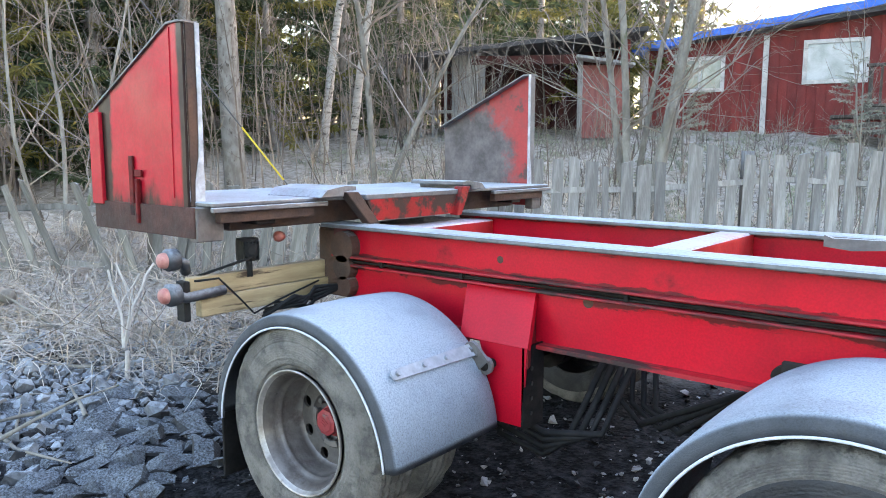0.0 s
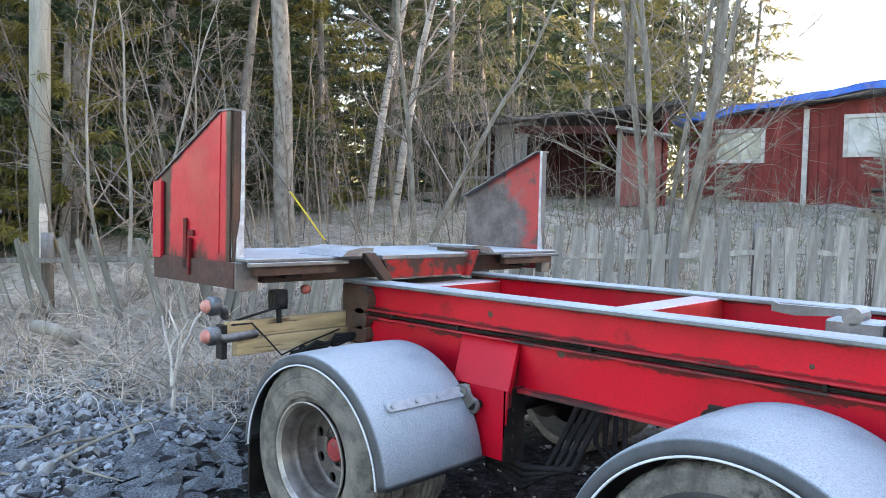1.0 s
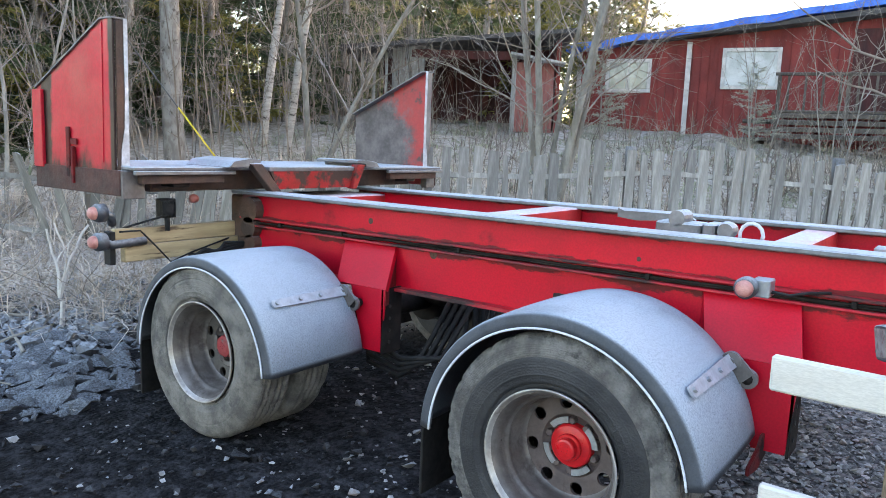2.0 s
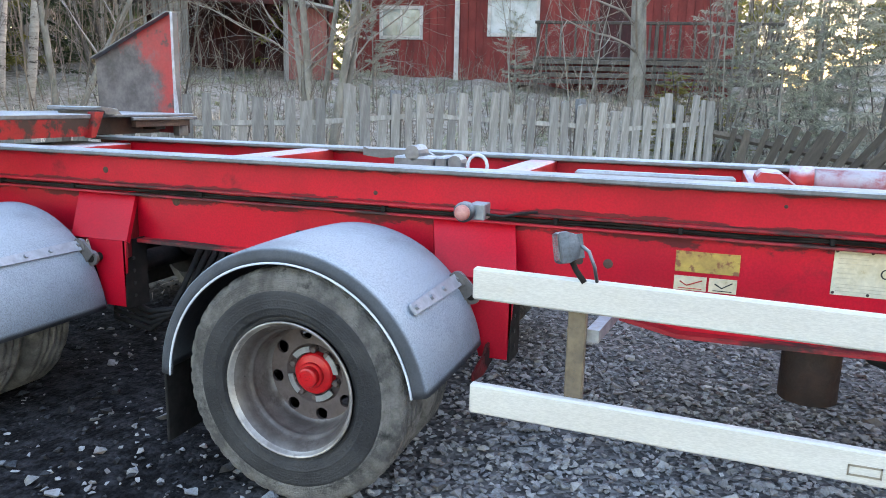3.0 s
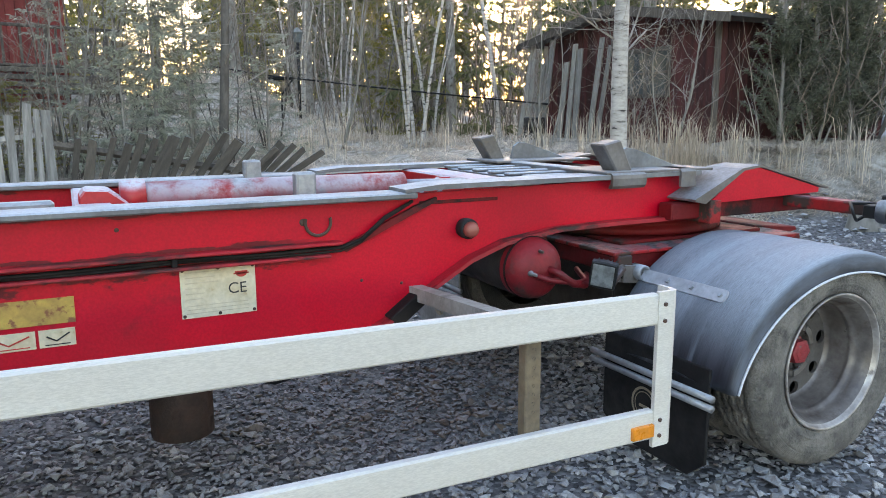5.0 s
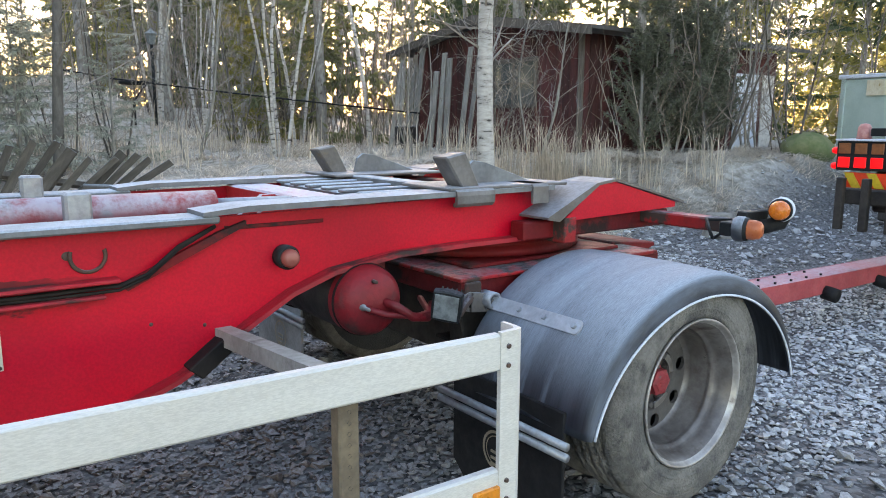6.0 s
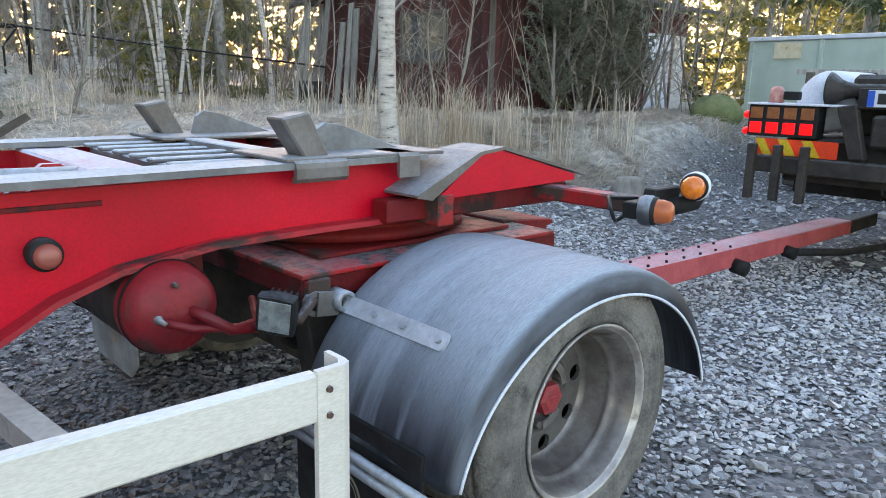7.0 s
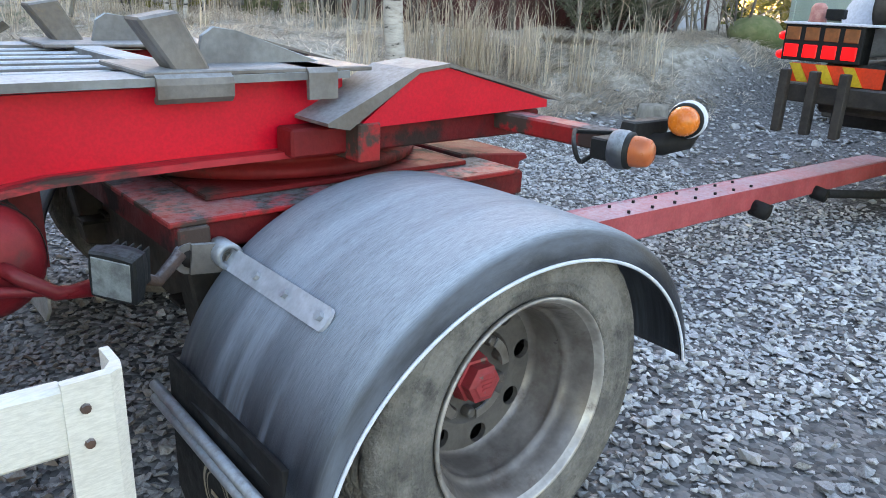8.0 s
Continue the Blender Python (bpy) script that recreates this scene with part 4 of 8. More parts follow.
# mudguards
def guard_path(R, a, lip, flat):
    """Crown and hem of a guard at one angle: its own radius, flattened in height, and the depth of the turned-down edge there."""
    c, h = math.cos(radians(a)), math.sin(radians(a))
    return c, h * flat, (lip[0] + (lip[1] - lip[0]) * max(h, 0.0))


def guard_mesh(R, y_in, y_out, a0, a1, side, lip=(0.050, 0.050), n=56, dome=0.045, flat=1.0):
    """A curved plastic shell with a wide turned-down outer face and a tight shoulder."""
    bm = bmesh.new()
    rings = []
    for i in range(n + 1):
        c, h, down = guard_path(R, a0 + (a1 - a0) * i / n, lip, flat)
        prof = [(R - 0.012, y_in), (R - 0.002, y_in + 0.010)]
        prof += [(R + 0.005 * math.sin(math.pi * k / 5), y_in + 0.012 + (y_out - y_in - dome - 0.012) * k / 5) for k in range(1, 6)]
        # rounded shoulder, then a nearly upright face down to the hem
        prof += [(R - 0.30 * down * (1 - math.cos(radians(b))), y_out - dome + dome * 0.86 * math.sin(radians(b))) for b in (22, 45, 68, 90)]
        prof += [(R - 0.62 * down, y_out - dome * 0.05), (R - 0.90 * down, y_out), (R - down, y_out - 0.003)]
        loop = prof + [(r - 0.009, max(q - 0.006, y_in)) for r, q in prof[::-1]]
        rings.append([bm.verts.new((r * c, side * q, r * h)) for r, q in loop])
    m = len(rings[0])
    for p, q in zip(rings, rings[1:]):
        for k in range(m):
            bm.faces.new((p[k], p[(k + 1) % m], q[(k + 1) % m], q[k]))
    bm.faces.new(rings[0])
    bm.faces.new(rings[-1][::-1])
    return finish(bm, True)


def edge_bead(R, y_out, a0, a1, side, lip=(0.050, 0.050), flat=1.0):
    pts = []
    for i in range(57):
        c, h, down = guard_path(R, a0 + (a1 - a0) * i / 56, lip, flat)
        pts.append(((R - down - 0.003) * c, side * y_out, (R - down - 0.003) * h))
    return tube(pts, 0.0042, 6)


def strap_parts(guard, R, ang, y0, y1, side, foot, tip_half=0.019):
    """The flat stay across the guard, its bolts, and the round-ended brackets at its inner end."""
    a = radians(ang)
    m = Matrix.Rotation(-a, 4, "Y")
    def at(r, y, t=0.0):
        return m @ Vector((r, side * y, t))
    bm = bmesh.new()
    d = Matrix.Rotation(-a, 4, "Y")
    tip = [(y1 + 0.012 * math.sin(radians(q)), tip_half * math.cos(radians(q))) for q in (0, 30, 60, 90, 120, 150, 180)]
    out = [(y0, 0.026)] + tip + [(y0, -0.026)]
    lo = [bm.verts.new(d @ Vector((R + 0.012, side * y, z))) for y, z in out]
    hi = [bm.verts.new(d @ Vector((R + 0.020, side * y, z))) for y, z in out]
    bm.faces.new(lo), bm.faces.new(hi)
    for i in range(len(out)):
        bm.faces.new((lo[i], lo[(i + 1) % len(out)], hi[(i + 1) % len(out)], hi[i]))
    strap = part("strap", finish(bm), GALV_DULL, guard, "galvanised flat steel stay")
    for k in (0.03, 0.34, 0.62):
        p = at(R + 0.020, y1 + (y0 - y1) * k)
        part("bolt", finish(add_tube(bmesh.new(), [p, p + (m @ Vector((0.011, 0, 0)))], 0.010, 6)), GALV, guard)
    p = at(R + 0.012, y0)
    bm = bmesh.new()
    add_lathe(bm, [(0.0001, 0.0), (0.034, 0.0), (0.034, 0.020), (0.0001, 0.020)], (p.x, side * y0 - 0.01, p.z), "y", 16)
    add_lathe(bm, [(0.0001, -0.012), (0.014, -0.012), (0.014, 0.0)], (p.x, side * y0 - 0.01, p.z), "y", 8)
    q = p + Vector(foot)
    add_lathe(bm, [(0.0001, 0.0), (0.036, 0.0), (0.036, 0.016), (0.0001, 0.016)], (q.x, side * y0 + 0.004, q.z), "y", 16)
    mid = (p + q) / 2
    w = (q - p)
    ang2 = math.atan2(w.z, w.x)
    add_box(bm, -w.length / 2, w.length / 2, -0.006, 0.008, -0.034, 0.034, 0.0, Matrix.Translation((mid.x, side * y0, mid.z)) @ Matrix.Rotation(-ang2, 4, "Y"))
    part("bracket", finish(bm), STEEL_BARE, guard, "dull round-ended stay bracket")
    if tip_half > 0.02:
        part("ring", lathe([(0.020, -0.03), (0.031, -0.03), (0.031, 0.035), (0.020, 0.035), (0.020, -0.03)], (p.x - 0.01, side * (y0 + 0.01), p.z + 0.012), "y", 20), GALV, guard, "short galvanised tube clamp")
    inner = side * 0.63
    part("stub", tube([(q.x, side * y0, q.z), (q.x, inner, q.z)], 0.02, 10), STEEL_DARK, guard)


for side in (-1, 1):
    for ax, gx, gz, R, a0 in ((AX[0], -1.850, 0.330, 0.517, 5), (AX[1], -0.020, 0.366, 0.520, 9)):
        g = part("mudguard", guard_mesh(R, 0.665, 1.262, a0, 178, side), FENDER, trailer, "black plastic mudguard furred with pale blue frost", Matrix.Translation((gx, 0, gz)))
        part("edge_bead", edge_bead(R, 1.262, a0, 178, side), SNOW_WHITE, g, "white frosted edge bead")
        strap_parts(g, R, 40 if ax < -1 else 38.5, 0.70, 1.15, side, (0.055, 0, -0.055))
        if ax > -1:
            part("end_bracket", prism([(side * 0.60, 0.475 - AZ), (side * 0.67, 0.475 - AZ), (side * 0.70, 0.44 - AZ), (side * 0.84, 0.415 - AZ), (side * 0.84, 0.385 - AZ), (side * 0.72, 0.365 - AZ), (side * 0.60, 0.385 - AZ)], "x", 0.525, 0.537, 0.003), RED_DULL_SHADED, g, "dark red plate bracket under the guard")
        flap = bmesh.new()
        add_box(flap, -0.532, -0.520, side * 0.70, side * 1.22, -0.27, 0.05, 0.003)
        part("mud_flap", finish(flap), RUBBER, g, "black rubber mud flap")
        bm = bmesh.new()
        add_lathe(bm, [(0.0001, 0), (0.034, 0), (0.034, 0.03), (0.0001, 0.03)], (-0.30, side * 0.655, 0.405), "y", 14)
        add_lathe(bm, [(0.0001, 0), (0.030, 0), (0.030, 0.03), (0.0001, 0.03)], (-0.20, side * 0.655, 0.435), "y", 14)
        add_box(bm, -0.30, -0.20, side * 0.655, side * 0.675, 0.39, 0.46, 0.004)
        part("top_bracket", finish(bm), STEEL_DARK, g)
    # the steered axle's guard is flatter and wider, with a deep hem over the tyre
    g = part("mudguard", guard_mesh(0.568, 0.64, 1.252, 5, 173, side, (0.022, 0.082), dome=0.060, flat=0.854), FENDER_WORN, trailer, "scuffed black plastic mudguard with streaks of frost", pose(3.826, 0, 0.400))
    part("edge_bead", edge_bead(0.568, 1.252, 5, 173, side, (0.022, 0.082), 0.854), SNOW_WHITE, g, "white frosted edge bead")
    strap_parts(g, 0.524, 141.5, 0.64, 1.07, side, (-0.085, 0, 0.01), 0.025)
    bm = bmesh.new()
    for dz in (0.012, -0.022):
        add_tube(bm, [(-0.582, side * 0.56, 0.012 + dz), (-0.590, side * 1.20, 0.022 + dz)], 0.013, 8)
    part("stay_tube", finish(bm, True), GALV, g, "thin galvanised tube stays")
    fl = part("mud_flap", prism([(side * 0.62, 0.12), (side * 1.16, 0.12), (side * 1.16, -0.22), (side * 1.08, -0.29), (side * 0.70, -0.29), (side * 0.62, -0.22)], "x", -0.566, -0.553, 0.003), RUBBER if side < 0 else RUBBER_PALE, g, "black rubber mud flap with a ring mark" if side < 0 else "pale grey rubber mud flap with a ring mark")
    bm = bmesh.new()
    add_lathe(bm, [(0.060, 0.0), (0.070, 0.0)], (-0.5685, side * 0.86, -0.11), "x", 32)
    add_lathe(bm, [(0.048, 0.0), (0.052, 0.0)], (-0.5685, side * 0.86, -0.11), "x", 32)
    for k in range(3):
        add_box(bm, -0.5705, -0.5685, side * 0.86 - 0.026, side * 0.86 + 0.026, -0.165 + k * 0.022, -0.155 + k * 0.022, 0)
    part("ring_mark", finish(bm), INK_GREY, fl)

# side guard rails
for side in (-1, 1):
    y = side * 1.25
    def rail_z(x):
        return -0.018 * (x - 0.63)
    for z0, z1 in ((0.788, 0.884), (0.430, 0.524)):
        r = part("side_rail", prism([(0.63, z0), (2.925, z0 + rail_z(2.925)), (2.925, z1 + rail_z(2.925)), (0.63, z1)], "y", y - 0.014, y + 0.016, 0.006), WHITE_RAIL, trailer, "white ribbed aluminium side-guard rail flecked with frost")
        if z0 < 0.6:
            bm = bmesh.new()
            for x0, x1, za, zb in ((1.66, 1.74, 0.452, 0.457), (1.66, 1.74, 0.478, 0.483), (1.66, 1.664, 0.452, 0.483), (1.736, 1.74, 0.452, 0.483)):
                add_box(bm, x0, x1, y + side * 0.0145, y + side * 0.0165, za + 0.0 - 0.018, zb - 0.018, 0)
            part("stamped_mark", finish(bm), INK_GREY, r)
            part("side_reflector", box(2.835, 2.918, y + side * 0.010, y + side * 0.026, 0.402, 0.442, 0.003), AMBER_REFLECTOR, r, "amber side reflector")
    arc = [(y + side * 0.017, 0.0)]
    bm = bmesh.new()
    # end post bent round towards the inside
    prof = [(2.918, y + side * 0.018), (2.975, y + side * 0.018), (2.992, y + side * 0.008), (2.996, y - side * 0.012), (2.996, y - side * 0.062), (2.984, y - side * 0.062), (2.984, y - side * 0.016), (2.972, y + side * 0.002), (2.918, y + side * 0.004)]
    add_prism(bm, prof, "z", 0.365, 0.848)
    post = part("end_post", finish(bm), WHITE_RAIL, trailer, "white bent end post of the side guard")
    for z in (0.40, 0.45, 0.76, 0.81):
        part("screw", finish(add_lathe(bmesh.new(), [(0.0001, side * 0.006), (0.006, side * 0.005), (0.007, 0)], (2.942, y + side * 0.018, z), "y", 8)), STEEL_RUST, post)
    for x in (0.937, 2.505):
        bm = add_box(bmesh.new(), x - 0.026, x + 0.026, y - side * 0.016, y - side * 0.056, 0.42, 0.80, 0.004)
        sp = part("guard_upright", finish(bm), POST_BROWN, trailer, "brown stained steel upright behind the rails")
        bm = bmesh.new()
        for k in range(9):
            add_lathe(bm, [(0.0001, 0.0015), (0.005, 0.0015), (0.005, 0)], (x, y + side * -0.015, 0.545 + k * 0.026), "y", 8)
        part("peg_hole", finish(bm), INK, sp)
    part("guard_arm", finish(add_tube(bmesh.new(), [(2.48, side * 0.47, 0.735), (2.54, side * 1.20, 0.762)], 0.034, 4)), ARM_GREY, trailer, "dirty grey square arm carrying the side guard")
    part("guard_arm", finish(add_tube(bmesh.new(), [(1.02, side * 0.50, 0.66), (0.98, side * 1.20, 0.70)], 0.026, 4)), GALV, trailer, "galvanised square arm carrying the side guard")
    part("arm_foot", prism([(2.36, 0.665), (2.47, 0.745), (2.52, 0.72), (2.40, 0.63)], "y", side * 0.44, side * 0.565, 0.004), STEEL_DARK, trailer)

# marker lamps and work lamps on the near side
def marker(x, y, z, lens, cap_label, frosty, away=-1, k=0.8):
    base = part("marker_lamp", lathe([(r * k, h) for r, h in [(0.0001, away * 0.0), (0.045, 0.0), (0.047, away * 0.012), (0.047, away * 0.040), (0.036, away * 0.046), (0.0001, away * 0.046)]], (x, y, z), "y", 24), BLACK_FROST if frosty else BLACK, trailer, "round marker lamp on a rubber base")
    part("lens", lathe([(r, away * (0.046 - h)) for r, h in lamp_lens(0.036 * k, 0.030)], (x, y, z), "y", 24), lens, base, cap_label)
    return base


lampb = marker(0.430, -0.715, 0.966, LENS_PINK, "frosted pale red lens", True)
part("lamp_arm", box(0.44, 0.50, -0.72, -0.64, 0.935, 0.995, 0.004), GALV, lampb)
part("cable", tube([(0.50, -0.69, 0.955), (0.55, -0.66, 0.945), (0.60, -0.58, 0.95), (0.66, -0.55, 0.955)], 0.006, 6), BLACK, lampb)
marker(2.682, -0.506, 0.955, LENS_RED, "dull red-brown lens", False)


def work_lamp(m, frosty):
    """Square lamp with a rounded, ribbed back that narrows away from its glass."""
    bm = bmesh.new()
    rings = []
    for yy, k, rnd_ in ((-0.036, 0.92, 0.20), (-0.030, 1.0, 0.22), (-0.004, 1.0, 0.24), (0.004, 0.94, 0.28), (0.022, 0.84, 0.40), (0.042, 0.60, 0.60), (0.050, 0.30, 0.9)):
        ring = []
        for j in range(24):
            a = 2 * math.pi * j / 24
            c, q = math.cos(a), math.sin(a)
            sq = 1 / max(abs(c), abs(q))
            f = 0.050 * k * (1 + (sq - 1) * (1 - rnd_))
            ring.append(bm.verts.new((c * f, yy, q * f * 1.06)))
        rings.append(ring)
    for p, q in zip(rings, rings[1:]):
        for j in range(24):
            bm.faces.new((p[j], p[(j + 1) % 24], q[(j + 1) % 24], q[j]))
    bm.faces.new(rings[0][::-1])
    bm.faces.new(rings[-1])
    body = part("work_lamp", finish(bm, False), BLACK_FROST if frosty else BLACK, trailer, "square frosted work lamp with a ribbed back" if frosty else "square black work lamp with a ribbed back", m)
    part("lamp_glass", box(-0.040, 0.040, -0.039, -0.0355, -0.042, 0.042, 0.002), LAMP_GLASS, body, "ribbed clear glass")
    for k in range(5):
        part("cooling_fin", box(-0.034 + k * 0.016, -0.030 + k * 0.016, 0.006, 0.046, -0.040, 0.040, 0.001), BLACK_FROST if frosty else BLACK, body)
    return body


wl = work_lamp(pose(0.900, -1.245, 0.965, 6, -12, -66) @ Matrix.Scale(0.86, 4), True)
part("stem", tube([(0.0, 0.01, -0.045), (0.01, 0.02, -0.08), (0.02, 0.04, -0.12)], 0.010, 8), STEEL_DARK, wl)
part("cable", tube([(0.03, 0.04, 0.0), (0.075, 0.05, -0.02), (0.085, 0.06, -0.07), (0.06, 0.07, -0.12)], 0.006, 6), BLACK_FROST, wl)
wl = work_lamp(pose(3.150, -0.735, 0.782, 8, 8, -48), False)
part("stem", tube([(0.0, 0.03, -0.03), (0.03, 0.08, -0.06), (0.05, 0.14, -0.02)], 0.014, 8), STEEL_RUST, wl)

# plates and decals on the near beam
plate = part("maker_plate", box(1.686, 1.916, -0.512, -0.5075, 0.738, 0.899, 0.001), PLATE, trailer, "dirty cream data plate with rows of worn print")
bm = bmesh.new()
for k in range(6):
    add_box(bm, 1.700, 1.700 + (0.11, 0.09, 0.10, 0.05, 0.06, 0.05)[k], -0.5135, -0.512, 0.882 - k * 0.017, 0.885 - k * 0.017, 0)
for k in range(3):
    add_box(bm, 1.700, 1.890, -0.5135, -0.512, 0.776 - k * 0.012, 0.778 - k * 0.012, 0)
part("print_bar", finish(bm), INK_FAINT, plate)
for x in (1.694, 1.801, 1.908):
    for z in (0.746, 0.891):
        part("rivet", lathe([(0.0001, -0.0150), (0.004, -0.0145), (0.0055, -0.012)], (x, -WEB, z), "y", 10), STEEL_RUST, plate)
bm = bmesh.new()
add_lathe(bm, [(0.0001, 0.0), (0.020, 0.0)], (1.872, -0.5136, 0.876), "y", 16, a0=180, a1=360)
add_box(bm, 1.848, 1.896, -0.5136, -0.512, 0.866, 0.870, 0)
part("red_emblem", finish(bm), INK_RED, plate)
txt = bpy.data.curves.new("ce_mark", "FONT")
txt.body, txt.size, txt.align_x = "CE", 0.050, "CENTER"
tob = bpy.data.objects.new("ce_mark", txt)
scene.collection.objects.link(tob)
bpy.context.view_layer.update()
tme = bpy.data.meshes.new_from_object(tob.evaluated_get(bpy.context.evaluated_depsgraph_get()))
bpy.data.objects.remove(tob)
tme.materials.clear()
tme.materials.append(INK)
part("ce_mark", tme, INK, plate, "black CE mark", Matrix.Translation((1.858, -0.5138, 0.806)) @ Matrix.Rotation(math.pi / 2, 4, "X"))
decal = part("warning_decal", box(1.172, 1.392, -0.5095, -0.5065, 0.770, 0.847, 0.001), DECAL_YELLOW, trailer, "worn yellow warning sticker")
for x0, x1 in ((1.172, 1.285), (1.293, 1.388)):
    d2 = part("small_decal", box(x0, x1, -0.5095, -0.5065, 0.702, 0.755, 0.001), PLATE, trailer, "small cream pictogram sticker")
    bm = bmesh.new()
    add_tube(bm, [(x0 + 0.02, -0.510, 0.735), (x0 + 0.045, -0.510, 0.72), (x1 - 0.015, -0.510, 0.742)], 0.003, 4)
    add_box(bm, x0 + 0.015, x1 - 0.015, -0.5105, -0.5095, 0.708, 0.711, 0)
    part("pictogram", finish(bm), INK_RED if x0 < 1.2 else INK, d2)
# welded seams, plugs and scuffs on the web
for x, z, r in ((-1.453, 1.005, 0.016), (-0.036, 0.982, 0.010), (0.82, 0.775, 0.017), (0.93, 0.772, 0.019), (2.28, 0.80, 0.006), (2.43, 0.775, 0.006), (-1.05, 0.88, 0.022), (2.08, 1.015, 0.012), (1.52, 1.03, 0.007)):
    part("web_plug", lathe([(0.0001, -0.0085), (r * 0.7, -0.008), (r, -0.006)], (x, -WEB, z), "y", 12), STEEL_RUST, trailer, "dark rusty plug in the web")
part("lashing_ring", finish(add_lathe(bmesh.new(), [(0.046, -0.006), (0.049, -0.012), (0.046, -0.018), (0.040, -0.018), (0.038, -0.012), (0.040, -0.006)], (2.13, -WEB, 1.012), "y", 20, 160, 380), True), STEEL_RUST, trailer)
bm = bmesh.new()
add_box(bm, 2.50, 2.82, -0.5135, -0.5065, 1.05, 1.062, 0.001)
part("weld_strip", finish(bm), RED_DULL_SHADED, trailer)

# hydraulics and gear between the beams
part("hydraulic_cylinder", tube([(1.62, -0.10, 1.085), (2.60, -0.14, 1.085)], 0.052, 20), RED_PINK, trailer, "red hydraulic cylinder dusted with frost")
part("cylinder_collar", tube([(1.56, -0.10, 1.085), (1.64, -0.10, 1.085)], 0.060, 20), RED_TOP, trailer)
part("clevis", prism([(1.43, 1.03), (1.60, 1.03), (1.58, 1.075), (1.52, 1.122), (1.45, 1.126), (1.43, 1.10)], "y", -0.20, -0.04, 0.006), RED_TOP, trailer, "clevis block pale with frost")
part("cylinder_rod", box(0.74, 1.36, -0.245, -0.185, 1.062, 1.098, 0.01), GALV, trailer, "grey steel push rod")
for x, y, h in ((2.15, -0.30, 1.165), (2.13, 0.44, 1.17)):
    st = part("stake_stub", box(x - 0.036, x + 0.036, y - 0.03, y + 0.03, 0.96, h, 0.008), GALV, trailer, "short grey steel stop")
part("pull_rod", tube([(2.58, -0.14, 1.085), (2.90, -0.15, 1.08)], 0.024, 12), GALV, trailer)
part("latch_lever", finish(add_prism(bmesh.new(), [(-0.40, 1.085), (-0.40, 1.130), (-0.37, 1.118), (-0.06, 1.122), (-0.02, 1.10), (-0.30, 1.075)], "y", 0.13, 0.16)), STEEL_FROST, trailer, "frosted latch lever")
bm = bmesh.new()
add_box(bm, -0.09, 0.10, -0.20, -0.06, 1.03, 1.115, 0.008)
add_box(bm, 0.11, 0.16, -0.20, -0.05, 1.03, 1.12, 0.008)
add_lathe(bm, [(0.0001, -0.2), (0.035, -0.2), (0.035, -0.08), (0.0001, -0.08)], (0.0, 0, 1.13), "y", 14)
add_lathe(bm, [(0.0001, -0.19), (0.032, -0.19), (0.040, -0.15), (0.032, -0.1), (0.0001, -0.1)], (0.20, 0, 1.095), "y", 14)
add_box(bm, -0.12, 0.30, -0.22, 0.10, 1.0, 1.035, 0.005)
part("latch_block", finish(bm), STEEL_FROST, trailer, "frost-covered latch mechanism")
part("hose_loop", tube([(0.25, -0.16, 1.05)] + [(0.30 + 0.045 * math.cos(a), -0.17, 1.085 + 0.05 * math.sin(a)) for a in np.linspace(3.4, -0.4, 9)], 0.008, 6), SNOW_WHITE, trailer)
part("reservoir", tube([(1.70, -0.20, 0.245), (1.70, -0.20, 0.56)], 0.108, 28), STEEL_RUST, trailer, "round grimy reservoir under the frame")
part("hydraulic_hose", tube([(1.80, -0.3, 0.55), (1.88, -0.34, 0.47), (2.00, -0.36, 0.44), (2.12, -0.34, 0.455), (2.22, -0.3, 0.53)], 0.019, 10), RUBBER, trailer, "black sagging hose")
part("belly_plate", box(1.05, 2.1, -0.46, 0.46, 0.552, 0.566, 0.004), RED_DULL_SHADED, trailer)
for k in range(4):
    part("air_hose", tube([(-1.05 + 0.03 * k, -0.3 + 0.03 * k, 0.68), (-1.10 + 0.04 * k, -0.42, 0.45), (-1.13 + 0.05 * k, -0.50, 0.32 + 0.02 * k), (-1.22, -0.52, 0.245 + 0.03 * k), (-1.45, -0.50, 0.27 + 0.04 * k), (-1.55, -0.4, 0.5)], 0.014, 8), RUBBER, trailer, "sagging black air hose")
    part("air_hose", tube([(-0.95 - 0.05 * k, -0.1, 0.66), (-0.9 - 0.05 * k, -0.2, 0.42), (-0.7 - 0.08 * k, -0.25, 0.36), (-0.5, -0.3, 0.6)], 0.013, 8), RUBBER, trailer, "sagging black air hose")
for ax in AX[:2]:
    for side in (-1, 1):
        part("brake_chamber", lathe([(0.0001, -0.08), (0.07, -0.07), (0.085, -0.02), (0.085, 0.05), (0.06, 0.09), (0.0001, 0.1)], (ax + 0.18, side * 0.40, 0.48), "x", 18), STEEL_DARK, trailer)

# rear bunk with two upright wing boards
bunk = part("bunk_deck", finish(add_box(bmesh.new(), -3.20, -2.30, -1.28, 1.24, 1.218, 1.236, 0.004)), STEEL_FROST, trailer, "frosted steel bunk deck with folded edges")
for y0, y1 in ((-1.28, -0.70), (0.62, 1.24)):
    part("deck_lip", box(-2.315, -2.290, y0, y1 + 0.02, 1.196, 1.216, 0.003), STEEL_FROST, bunk)
    part("lip_bar", box(-2.36, -2.318, y0 + 0.05, y1 - 0.04, 1.150, 1.195, 0.003), STEEL_RUST, bunk)
    part("deck_rib", box(-3.15, -2.34, (y0 + y1) / 2 - 0.05, (y0 + y1) / 2 + 0.05, 1.13, 1.217, 0.004), STEEL_DARK, bunk)
